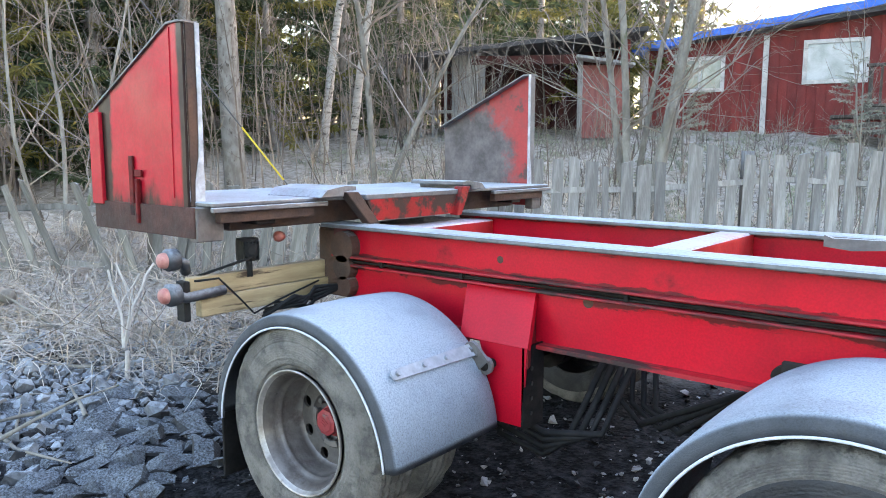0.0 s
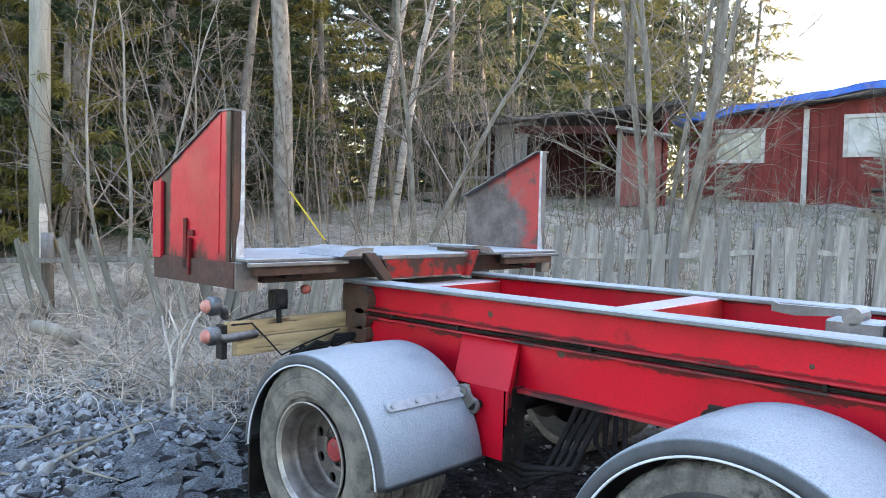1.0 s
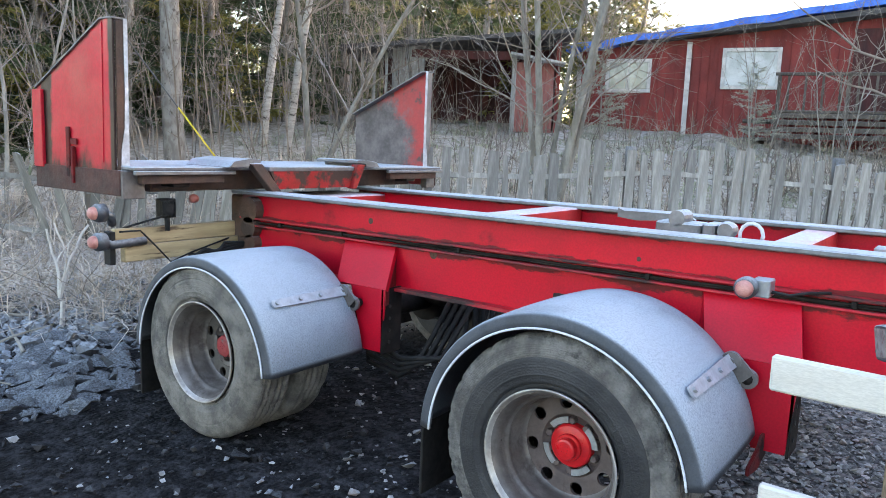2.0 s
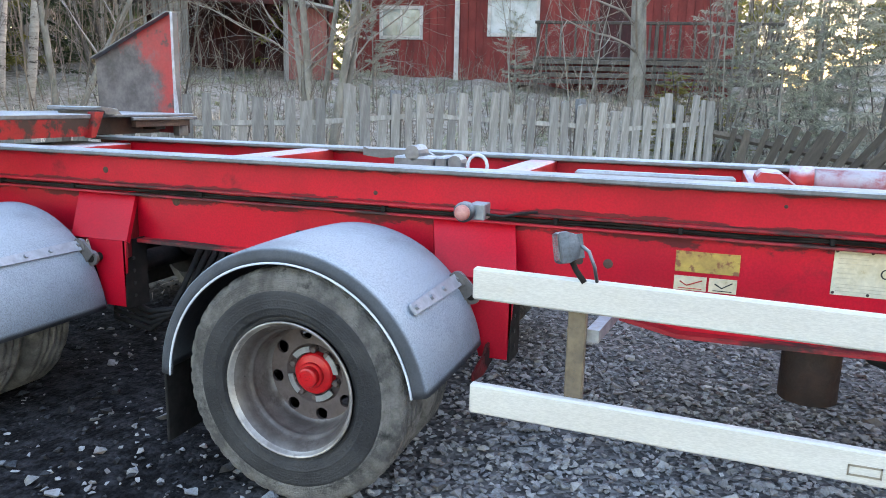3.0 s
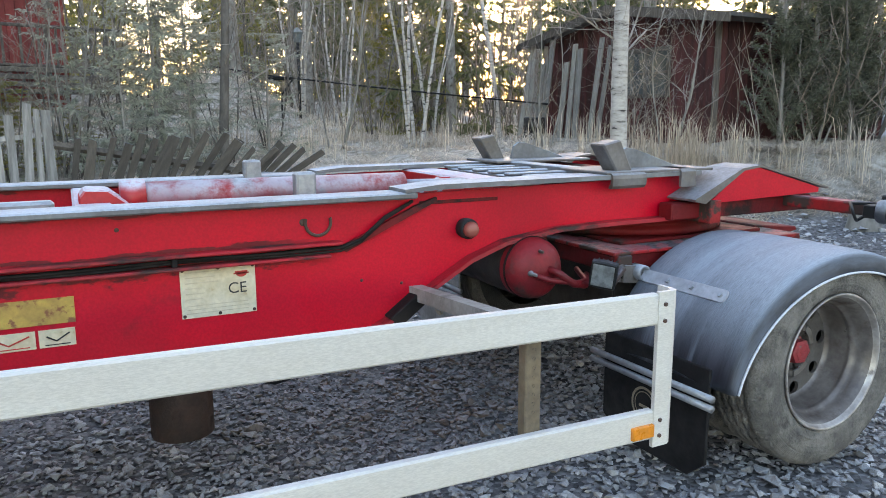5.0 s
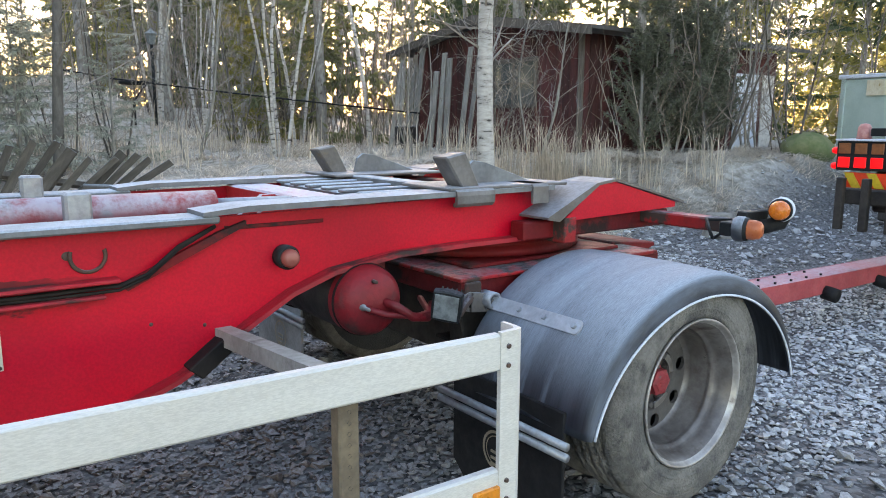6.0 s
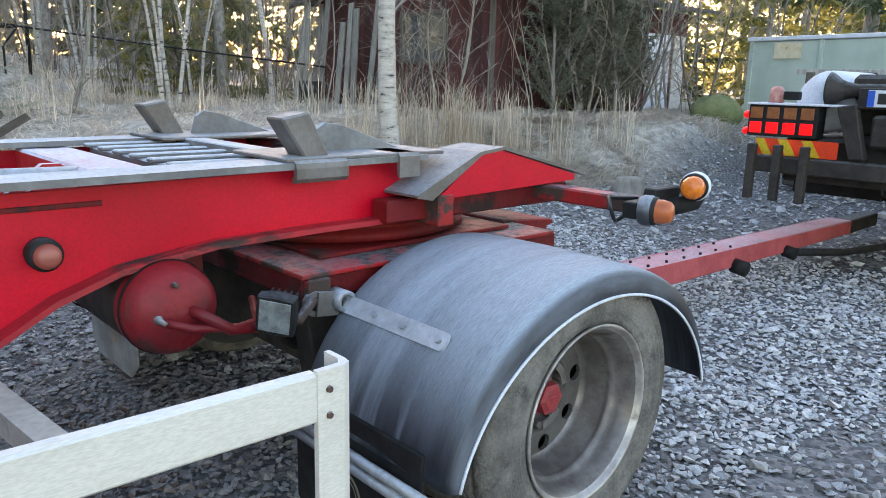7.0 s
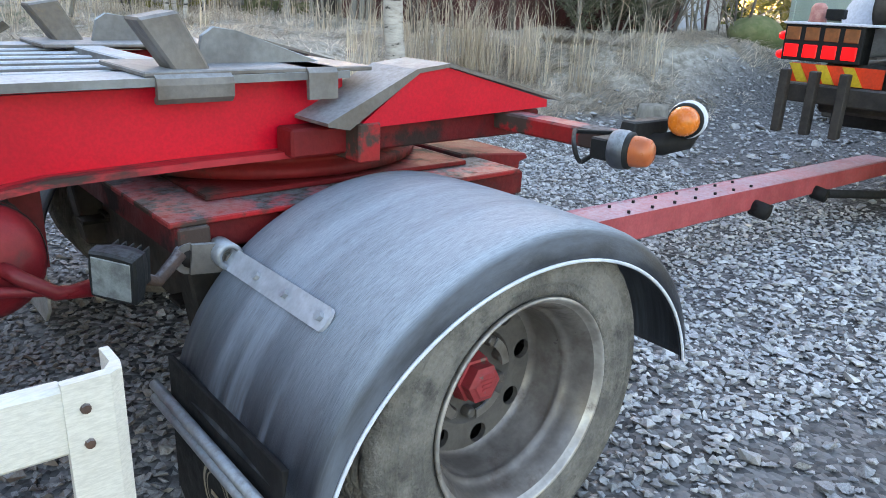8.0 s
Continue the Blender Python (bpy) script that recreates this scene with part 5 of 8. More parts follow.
part("bunk_beam", box(-3.05, -2.45, -1.1, 1.05, 1.10, 1.215, 0.006), STEEL_RUST, trailer, "rusty box beam under the bunk")
part("bunk_front", prism([(-0.46, 1.215), (0.30, 1.215), (0.22, 1.11), (-0.40, 1.11)], "x", -2.28, -2.265), RED_WORN, trailer, "worn red front plate of the bunk")
part("bunk_front_top", box(-2.60, -2.26, -0.47, 0.32, 1.213, 1.240, 0.004), STEEL_FROST, trailer)
for y, w in ((-0.60, 1), (0.30, -1)):
    part("slant_bar", prism([(y - 0.02 * w, 1.255), (y + 0.06 * w, 1.255), (y + 0.20 * w if w > 0 else y - 0.10, 1.10), (y + 0.13 * w if w > 0 else y - 0.06, 1.10)], "x", -2.29, -2.235, 0.004), RED_WORN if w < 0 else STEEL_RUST, trailer, "slanted rusty locking bar")
    part("lock_shell", prism([(y - 0.17 * w, 1.236), (y - 0.13 * w, 1.272), (y - 0.02 * w, 1.285), (y + 0.05 * w, 1.283), (y + 0.05 * w, 1.262), (y - 0.03 * w, 1.262), (y - 0.03 * w, 1.236)], "x", -2.62, -2.24, 0.003), STEEL_FROST, trailer, "folded frosted lock shell")


def wing_board(side):
    y = -1.30 if side < 0 else 1.26
    s = side
    x0, x1 = -3.19, -2.43
    near = side < 0
    apex = x1 - (0.095 if near else 0.05)
    paint = RED_WING if near else RUST_PLATE
    bd = part("wing_board", prism([(x0, 1.09), (x1, 1.09), (x1, 1.945), (apex, 1.945), (x0, 1.625)], "y", y - 0.006, y + 0.006), paint, trailer, "tall red wing board, paint worn to rusty dark steel")
    fold = 0.056 if near else 0.075
    # folded front edge: bare dark strip, then a white frosted lip that widens at the foot
    part("front_fold", prism([(x1, y - 0.008 * s), (x1 + 0.010, y - 0.008 * s), (x1 + 0.010, y - s * fold), (x1, y - s * fold)], "z", 1.09, 1.94), STEEL_RUST if near else STEEL_FROST, bd, "folded front edge bare of paint")
    part("edge_frost", prism([(y - s * (fold + 0.010), 1.13), (y - s * (fold - 0.034), 1.20), (y - s * (fold - 0.030), 1.32), (y - s * (fold - 0.012), 1.42), (y - s * (fold - 0.008), 1.60), (y - s * (fold - 0.010), 1.945), (y - s * (fold + 0.010), 1.945)], "x", x1 + 0.008, x1 + 0.0145), RIME, bd, "lip white with frost")
    part("top_fold", prism([(x0, 1.622), (apex, 1.942), (x1 + 0.012, 1.942), (x1 + 0.012, 1.950), (apex, 1.950), (x0, 1.631)], "y", y - s * 0.06, y + s * 0.016), STEEL_FROST, bd)
    part("bottom_band", box(x0 - 0.01, x1 + 0.06, y + s * 0.006, y + s * 0.018, 1.09, 1.215, 0.003), RUST_RED, bd, "rusty band along the foot with scraps of red")
    part("rear_flap", box(x0 - 0.012, x0 + 0.085, y + s * 0.007, y + s * 0.026, 1.20, 1.615, 0.003), RED_BOARD if near else STEEL_RUST, bd)
    part("fold_line", prism([(apex - 0.004, 1.25), (apex + 0.006, 1.93), (apex + 0.010, 1.93), (apex, 1.25)], "y", y + s * 0.006, y + s * 0.010), RED_BOARD, bd)
    bm = bmesh.new()
    add_box(bm, -2.870, -2.835, y + s * 0.010, y + s * 0.020, 1.16, 1.42, 0.003)
    add_box(bm, -2.805, -2.785, y + s * 0.010, y + s * 0.030, 1.13, 1.32, 0.003)
    add_box(bm, -2.825, -2.765, y + s * 0.010, y + s * 0.020, 1.33, 1.36, 0.002)
    part("latch", finish(bm), RED_DULL_SHADED, bd, "drop latch on the board")
    bm = add_box(bmesh.new(), -2.418, -2.36, y - 0.012, y + 0.10 * (-s) + 0.012 * (-s), 1.075, 1.215, 0.004)
    part("corner_gusset", finish(bm), STEEL_BARE, bd)


wing_board(-1)
wing_board(1)
part("turn_post", box(-2.62, -2.30, -0.46, 0.46, 0.72, 1.06, 0.01), STEEL_RUST, trailer, "grimy rusty rear cross beam")
bm = bmesh.new()
for k, (r, x, z) in enumerate(((0.075, -2.34, 0.99), (0.06, -2.34, 0.89), (0.05, -2.33, 0.80))):
    add_lathe(bm, [(0.0001, -0.56), (r, -0.56), (r, -0.47)], (x, 0, z), "y", 16)
part("pivot_boss", finish(bm, False), STEEL_RUST, trailer)

# rear lamp board
bd = part("lamp_plank", box(-2.54, -2.50, -1.27, -0.52, 0.826, 0.912, 0.004), WOOD_YELLOW, trailer, "yellowish wooden plank across the tail")
part("lamp_plank", box(-2.545, -2.50, -1.22, -0.50, 0.735, 0.822, 0.004), WOOD_YELLOW, trailer, "yellowish wooden plank across the tail")
part("plank_end", box(-2.55, -2.49, -1.305, -1.275, 0.73, 0.90, 0.003), BLACK, trailer)
part("plank", box(-2.545, -2.50, 0.50, 1.25, 0.735, 0.91, 0.004), WOOD_YELLOW, trailer, "yellowish wooden plank across the tail")
for (x, y, z), arm in (((-2.488, -1.363, 1.000), (-2.51, -1.28, 0.94)), ((-2.472, -1.373, 0.858), (-2.48, -1.12, 0.845))):
    lb = part("tail_lamp", lathe([(0.0001, 0.03), (0.045, 0.03), (0.047, -0.01), (0.040, -0.022), (0.0001, -0.022)], (x, y, z), "y", 20), BLACK_FROST, trailer, "round tail lamp on a rubber arm")
    part("lens", lathe([(r, -0.022 - h) for r, h in [(0.0001, 0.030), (0.018, 0.029), (0.028, 0.022), (0.033, 0.010), (0.033, 0.0)]], (x, y, z), "y", 20), LENS_PINK, lb, "frosted pale red lens")
    part("lamp_arm", tube([(x, y + 0.02, z), (x + 0.01, y + 0.06, z - 0.02), arm], 0.022, 10), BLACK_FROST, lb)
rl = work_lamp(pose(-2.46, -1.0, 1.01, 0, 0, -110), False)
part("stem", tube([(0, 0, -0.05), (0, 0.01, -0.12)], 0.014, 8), BLACK, rl)
part("cable", tube([(0.0, 0.04, -0.03), (0.10, 0.03, -0.06), (0.22, 0.0, -0.10), (0.32, -0.02, -0.16)], 0.006, 6), BLACK, rl)
part("tail_cable", tube([(-2.48, -1.26, 0.9), (-2.47, -1.15, 0.90), (-2.47, -1.05, 0.80), (-2.46, -0.98, 0.72), (-2.46, -0.85, 0.76), (-2.46, -0.6, 0.82)], 0.005, 6), BLACK, trailer)
for k in range(6):
    part("loose_cable", tube([(-2.44 - 0.02 * (k % 3), -0.95 + 0.02 * k, 0.70 + 0.01 * k), (-2.40, -0.80 + 0.02 * k, 0.78 - 0.015 * k), (-2.42, -0.66, 0.74 + 0.02 * (k % 4)), (-2.36, -0.52, 0.80)], 0.010, 6), BLACK, trailer)
part("red_knob", lathe([(0.0001, -0.03), (0.022, -0.02), (0.026, 0.0), (0.018, 0.02), (0.0001, 0.026)], (-2.42, -0.86, 1.06), "y", 14), LENS_RED, trailer)

# front: stops, locks and cover plates
for side in (-1, 1):
    y = side * 0.49
    pin = part("stop_pin", prism([(3.285, 1.245), (3.375, 1.262), (3.445, 1.128), (3.365, 1.125)], "y", y - 0.045, y + 0.045, 0.006), STEEL_BARE, trailer, "slanting bare steel container stop, rust-stained")
    part("saddle", prism([(y - side * 0.08, 1.134), (y + side * 0.080, 1.134), (y + side * 0.092, 1.126), (y + side * 0.096, 1.112), (y + side * 0.094, 1.084), (y + side * 0.082, 1.072), (y + side * 0.070, 1.074), (y + side * 0.070, 1.084), (y + side * 0.080, 1.090), (y + side * 0.080, 1.112), (y + side * 0.072, 1.118), (y - side * 0.08, 1.118)], "x", 3.30, 3.47), STEEL_BARE, pin, "bent steel saddle over the flange")
    part("saddle_small", prism([(y - side * 0.06, 1.140), (y + side * 0.082, 1.140), (y + side * 0.092, 1.128), (y + side * 0.092, 1.065), (y + side * 0.080, 1.065), (y + side * 0.078, 1.126), (y - side * 0.06, 1.128)], "x", 3.66, 3.74), STEEL_BARE, trailer)
    part("guide_fin", prism([(3.45, 1.132), (3.47, 1.205), (3.50, 1.225), (3.56, 1.215), (3.80, 1.135), (3.80, 1.128), (3.45, 1.128)], "y", side * 0.405, side * 0.42, 0.003), STEEL_FROST, trailer, "frosted guide fin")
    part("fin_plate", box(3.28, 3.85, side * 0.26, side * 0.57, 1.128, 1.140, 0.003), STEEL_BARE, trailer)
    # hat-shaped cover over the turntable
    y1 = side * 0.665
    cov = part("cover_plate", prism([(3.66, 1.012), (3.72, 1.000), (3.93, 1.128), (4.03, 1.140), (4.47, 1.030), (4.47, 1.038), (4.03, 1.150), (3.92, 1.138), (3.66, 1.020)], "y", side * 0.47, y1), STEEL_BARE, trailer, "frosted hat-shaped cover plate with bare steel edges")
    part("cover_side", prism([(3.76, 1.010), (3.93, 1.126), (4.03, 1.138), (4.42, 1.036), (4.42, 1.015), (3.80, 1.000)], "y", y1 - side * 0.022, y1 - side * 0.010), RED, cov)
    part("cover_foot", box(3.75, 3.815, side * 0.50, side * 0.66, 0.915, 1.012, 0.004), RED_WORN, cov)
    part("outer_beam", box(3.60, 4.45, side * 0.52, side * 0.60, 0.93, 1.00, 0.006), RED_DULL_SHADED, trailer)
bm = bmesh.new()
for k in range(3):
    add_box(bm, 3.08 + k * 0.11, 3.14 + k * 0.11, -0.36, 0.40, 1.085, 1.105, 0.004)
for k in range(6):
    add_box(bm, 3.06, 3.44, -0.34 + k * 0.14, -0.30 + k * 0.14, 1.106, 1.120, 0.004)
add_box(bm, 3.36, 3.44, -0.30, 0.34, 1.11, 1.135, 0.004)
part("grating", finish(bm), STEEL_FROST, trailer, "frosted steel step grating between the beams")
part("front_web", box(3.72, 3.80, -0.5, 0.5, 0.94, 1.11, 0.006), RED_DULL_SHADED, trailer)
part("gusset", prism([(2.72, 1.02), (2.87, 1.02), (2.87, 1.10), (2.82, 1.10)], "y", -0.16, -0.13), RED_TOP, trailer)
part("gusset", prism([(2.72, 1.02), (2.87, 1.02), (2.87, 1.10), (2.82, 1.10)], "y", -0.03, 0.0), RED_TOP, trailer)

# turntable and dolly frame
part("turntable", lathe([(0.0001, 0.925), (0.47, 0.925), (0.48, 0.92), (0.48, 0.90), (0.455, 0.897), (0.455, 0.880), (0.49, 0.875), (0.49, 0.850), (0.47, 0.843), (0.0001, 0.843)], (3.81, 0, 0), "z", 48), RED_DULL_SHADED, trailer, "greasy red turntable ring, darkened for shade")
dl = part("dolly_frame", box(3.30, 4.40, -0.60, 0.60, 0.74, 0.812, 0.006), RED_DULL_SHADED, trailer, "dull red dolly frame, darkened for shade, with dusty top")
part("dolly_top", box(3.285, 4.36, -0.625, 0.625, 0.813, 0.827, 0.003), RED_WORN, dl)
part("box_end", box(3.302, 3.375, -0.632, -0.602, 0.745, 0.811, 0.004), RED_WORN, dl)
part("hanger", prism([(3.02, 0.935), (3.08, 0.935), (3.08, 0.72), (3.02, 0.72)], "y", -0.46, -0.44), RED_DULL_SHADED, dl)
part("turntable_plate", box(3.42, 4.25, -0.50, 0.50, 0.828, 0.842, 0.003), RED_DULL_SHADED, dl)
# dark members added to fill the shaded gap under the dolly frame
for y in (-0.50, 0.50):
    part("side_member", prism([(3.34, 0.738), (4.36, 0.738), (4.36, 0.64), (4.20, 0.52), (4.02, 0.60), (3.64, 0.60), (3.50, 0.44), (3.38, 0.46)], "y", y - 0.045, y + 0.045, 0.006), TRUCK_DARK, dl, "added dark side member filling the shade under the dolly")
for x in (3.44, 4.16):
    part("cross_member", box(x, x + 0.09, -0.455, 0.455, 0.46, 0.738, 0.006), TRUCK_DARK, dl, "added dark cross member filling the shade under the dolly")
part("front_ledge", prism([(4.30, 0.842), (4.60, 0.815), (4.61, 0.795), (4.56, 0.795), (4.56, 0.66), (4.30, 0.66)], "y", -0.42, 0.42, 0.005), RED_DULL_SHADED, dl, "dusty front ledge of the dolly")
tk = part("air_tank", lathe([(0.0001, -0.655), (0.05, -0.650), (0.09, -0.632), (0.112, -0.600), (0.118, -0.565), (0.118, -0.53)], (2.938, 0, 0.793), "y", 36), RED_TANK, trailer, "red domed end of an air tank")
# near-black steel stands for the shade on the barrel under the frame
part("tank_barrel", lathe([(0.1175, -0.53), (0.1175, 0.30), (0.09, 0.36), (0.0001, 0.38)], (2.938, 0, 0.793), "y", 36), TRUCK_DARK, tk, "tank barrel darkened for the shade behind its end")
part("tank_seam", lathe([(0.1185, -0.57), (0.121, -0.565), (0.1185, -0.555)], (2.938, 0, 0.793), "y", 36), STEEL_DARK, tk)
part("drain_valve", lathe([(0.0001, -0.685), (0.006, -0.685), (0.007, -0.655), (0.011, -0.652), (0.011, -0.64)], (2.882, 0, 0.79), "y", 12), STEEL_BARE, tk)
part("nipple", lathe([(0.0001, -0.66), (0.006, -0.66), (0.007, -0.64)], (2.925, 0, 0.868), "y", 8), STEEL_RUST, tk)
part("tank_hose", tube([(2.89, -0.655, 0.785), (2.95, -0.675, 0.762), (3.06, -0.69, 0.745), (3.14, -0.64, 0.735), (3.2, -0.5, 0.75)], 0.011, 8), RED_TANK, tk, "red-painted air line")
part("tank_hose", tube([(2.96, -0.640, 0.80), (2.985, -0.685, 0.785), (3.04, -0.69, 0.745), (3.12, -0.66, 0.725), (3.25, -0.5, 0.72)], 0.015, 8), RED_TANK, tk, "red-painted air line")
part("tank_strap", lathe([(0.121, -0.1), (0.124, -0.1), (0.124, -0.06), (0.121, -0.06)], (2.938, 0, 0.793), "y", 36), STEEL_DARK, tk)

# front lamp arm
arm = part("lamp_boom", box(4.26, 4.34, -1.06, -0.56, 0.955, 1.005, 0.006), RED_WORN, trailer, "red lamp boom reaching past the wheel")
part("boom_bracket", prism([(4.22, 0.955), (4.36, 0.955), (4.40, 1.045), (4.25, 1.045)], "y", -1.10, -1.055, 0.004), BLACK, arm)
part("rubber_arm", tube([(4.30, -1.07, 0.990), (4.35, -1.11, 0.985), (4.395, -1.145, 1.00), (4.40, -1.155, 1.03)], 0.028, 12), RUBBER, arm)
for (x, y, z), tag in (((4.375, -1.155, 1.05), "front"), ((4.17, -1.135, 0.992), "side")):
    m = pose(x, y, z, 0, 0, -72 if tag == "front" else 15)
    lb = part("marker_lamp", lathe([(0.0001, 0.032), (0.040, 0.030), (0.043, 0.005), (0.043, -0.014), (0.036, -0.018), (0.0001, -0.018)], (0, 0, 0), "y", 24), BLACK, arm, "round marker lamp in a rubber ring", m)
    part("rim_ring", lathe([(0.040, 0.033), (0.046, 0.022), (0.046, 0.0), (0.040, -0.012)], (0, 0, 0), "y", 24), SNOW_WHITE if tag == "front" else BLACK_FROST, lb)
    part("lens", lathe([(r, -0.016 - h) for r, h in [(0.0001, 0.050), (0.022, 0.048), (0.031, 0.040), (0.036, 0.02), (0.036, 0.0)]], (0, 0, 0), "y", 24), LENS_ORANGE if tag == "front" else LENS_BROWN, lb, "amber lens" if tag == "front" else "dirty brownish amber lens")
part("lamp_holder", box(4.13, 4.22, -1.11, -1.06, 0.965, 1.015, 0.004), BLACK, arm)
part("cable", tube([(4.15, -1.08, 0.985)] + [(4.155 + 0.065 * math.cos(a), -1.0 + 0.055 * math.cos(a * 0.9), 0.982 + 0.034 * math.sin(a)) for a in np.linspace(4.4, 0.8, 14)] + [(4.26, -1.03, 1.008)], 0.006, 6), BLACK, arm)

# drawbar
db = part("drawbar", prism([(4.3, 0.56), (5.2, 0.345), (9.05, 0.278), (9.05, 0.160), (5.2, 0.205), (4.3, 0.43)], "y", -0.105, 0.105, 0.01), RED_DRAW, trailer, "long frosted red box drawbar with rows of bolts")
bolt = None
for x in [5.75 + 0.20 * k for k in range(7)]:
    for y in (-0.06, 0.06):
        bolt = part("bolt", bolt.data if bolt else finish(add_tube(bmesh.new(), [(0, 0, -0.004), (0, 0, 0.014)], 0.009, 6)), STEEL_DARK, db, "", Matrix.Translation((x, y, 0.345 - (x - 5.2) * 0.01765)))
part("drawbar_eye", box(9.03, 9.8, -0.075, 0.075, 0.145, 0.265, 0.01), TRUCK_DARK, db)
part("side_lug", tube([(6.95, -0.09, 0.2), (6.95, -0.19, 0.185)], 0.05, 12), RUBBER, db)
part("side_lug", tube([(7.75, -0.09, 0.19), (7.75, -0.18, 0.175)], 0.045, 12), RUBBER, db)
part("air_line", tube([(7.8, -0.15, 0.18), (8.4, -0.28, 0.12), (9.2, -0.42, 0.10), (10.2, -0.5, 0.12)], 0.03, 8), RUBBER, db, "black hoses lying along the gravel")
# ---- picket fence ----
def on_land(x, y):
    return (x, y, land(x, y))


def picket_mesh(seed, material, slim=1.0):
    r = random.Random(seed)
    h, w, t = 1.18 + r.uniform(-0.06, 0.04), (0.088 + r.uniform(-0.018, 0.018)) * slim, 0.022
    bm = bmesh.new()
    sl = r.uniform(-0.02, 0.02)
    add_prism(bm, [(-w / 2, 0), (w / 2, 0), (w / 2 + r.uniform(-0.006, 0.006), h * 0.5), (w / 2 + r.uniform(-0.008, 0.004), h + sl), (r.uniform(-0.02, 0.02), h + abs(sl) * 0.6), (-w / 2 + r.uniform(-0.004, 0.008), h - sl), (-w / 2, h * 0.45)], "y", -t / 2, t / 2)
    finish(bm)
    me = bpy.data.meshes.new("picket")
    bm.to_mesh(me)
    bm.free()
    me.materials.append(material)
    return me


PICKETS = [picket_mesh(i, WOOD_GREY) for i in range(7)]
PICKETS_MID = [picket_mesh(i + 20, WOOD_MID) for i in range(6)]
PICKETS_THIN = [picket_mesh(i + 20, WOOD_MID, 0.62) for i in range(6)]
PICKETS_DARK = [picket_mesh(i + 50, WOOD_DARK) for i in range(4)]
RAILS_MAT = WOOD_GREY
fr = random.Random(5)
yaw_f = math.degrees(math.atan2(FENCE_WAY.y, FENCE_WAY.x))


def fence_run(label, a, b, lean, lean_side, gap, meshes, sink=0.0, group="garden fence", scale=1.0):
    a, b = Vector(a), Vector(b)
    d = (b - a)
    n = max(int(d.length / gap), 2)
    fence = thing("picket_fence", on_land(a.x, a.y), label, "fence", group)
    base = Vector(on_land(a.x, a.y))
    yaw = math.degrees(math.atan2(d.y, d.x))
    for k in range(n + 1):
        if fr.random() < 0.05:
            continue
        p = a + d * (k / n)
        z = land(p.x, p.y) - 0.04 - sink
        m = pose(p.x - base.x, p.y - base.y, z - base.z, lean_side + fr.uniform(-2, 2), lean + fr.uniform(-1.8, 1.8) * (1 + abs(lean) / 6), yaw + fr.uniform(-4, 4)) @ Matrix.Diagonal((fr.uniform(0.85, 1.2), 1, scale * fr.uniform(0.96, 1.03), 1))
        part("picket", meshes[fr.randrange(len(meshes))], None, fence, "", m)
    for h in (0.32, 0.88):
        bm = bmesh.new()
        prev = None
        pts = []
        for k in range(6):
            p = a + d * (k / 5)
            pts.append((p.x - base.x + FENCE_OUT.x * 0.035, p.y - base.y + FENCE_OUT.y * 0.035, land(p.x, p.y) - base.z + h * scale * math.cos(radians(lean)) - sink))
        add_tube(bm, pts, 0.035, 4)
        part("rail", finish(bm), meshes[0].materials[0], fence)
    for k in range(int(d.length / 2.2) + 1):
        p = a + d * min(k * 2.2 / d.length, 1)
        z = land(p.x, p.y) - base.z
        bm = add_tube(bmesh.new(), [(p.x - base.x + FENCE_OUT.x * 0.09, p.y - base.y + FENCE_OUT.y * 0.09, z - 0.1), (p.x - base.x + FENCE_OUT.x * 0.09 + 0.2 * math.sin(radians(lean)), p.y - base.y + FENCE_OUT.y * 0.09, z + 1.16 * scale - sink)], 0.06, 7)
        part("fence_post", finish(bm, True), WOOD_DARK, fence, "thick dark fence post")
    return fence


A, W_ = FENCE_A, FENCE_WAY
fence_run("weathered grey wooden picket fence, frosted, standing upright", A - W_ * 0.25, FENCE_B, 0, 0, 0.152, PICKETS)
fence_run("weathered grey picket fence sagging and leaning", A - W_ * 3.4, A - W_ * 0.35, 9, 4, 0.15, PICKETS_MID, 0.22, scale=0.98)
fence_run("old grey picket fence collapsing among twigs", A - W_ * 7.2, A - W_ * 3.45, -12, 10, 0.21, PICKETS_THIN, 0.10, scale=0.92)
# the last stretch has keeled over: each picket leans further than the one before
fallen = thing("picket_fence", on_land(1.5, 6.4), "dark rotten picket fence keeled over and sinking into the grass", "fence", "garden fence")
fb = Vector(on_land(1.5, 6.4))
for k in range(19):
    u = k / 18
    x, y = 1.42 + 2.15 * u + fr.uniform(-0.03, 0.03), 6.42 - 0.25 * u
    m = pose(x - fb.x, y - fb.y, land(x, y) - 0.05 - 0.10 * u - fb.z, 6 + fr.uniform(-5, 5), 13 + 40 * u ** 1.2 + fr.uniform(-4, 4), -6 + fr.uniform(-6, 6)) @ Matrix.Diagonal((fr.uniform(0.8, 1.15), 1, fr.uniform(0.74, 0.86) - 0.14 * u, 1))
    part("picket", PICKETS_DARK[k % 4], None, fallen, "", m)
for h0, h1 in ((0.30, 0.02), (0.70, 0.28)):
    part("rail", finish(add_tube(bmesh.new(), [(-0.28, 0.06, h0 + 0.06), (0.7, 0.0, h0 * 0.72 + h1 * 0.28), (1.5, -0.10, h0 * 0.4 + h1 * 0.6), (2.35, -0.22, h1)], 0.045, 5)), WOOD_DARK, fallen)
log = part("fallen_rail", finish(add_tube(bmesh.new(), [(0, 0, 0), (0.5, -0.12, -0.03), (1.1, -0.25, -0.12)], 0.055, 7), True), WOOD_DARK)
log.matrix_world = Matrix.Translation((3.3, 6.0, land(3.3, 6.0) + 0.16))
tagged(log, "short dark rotten rail fallen in the grass", "rail")

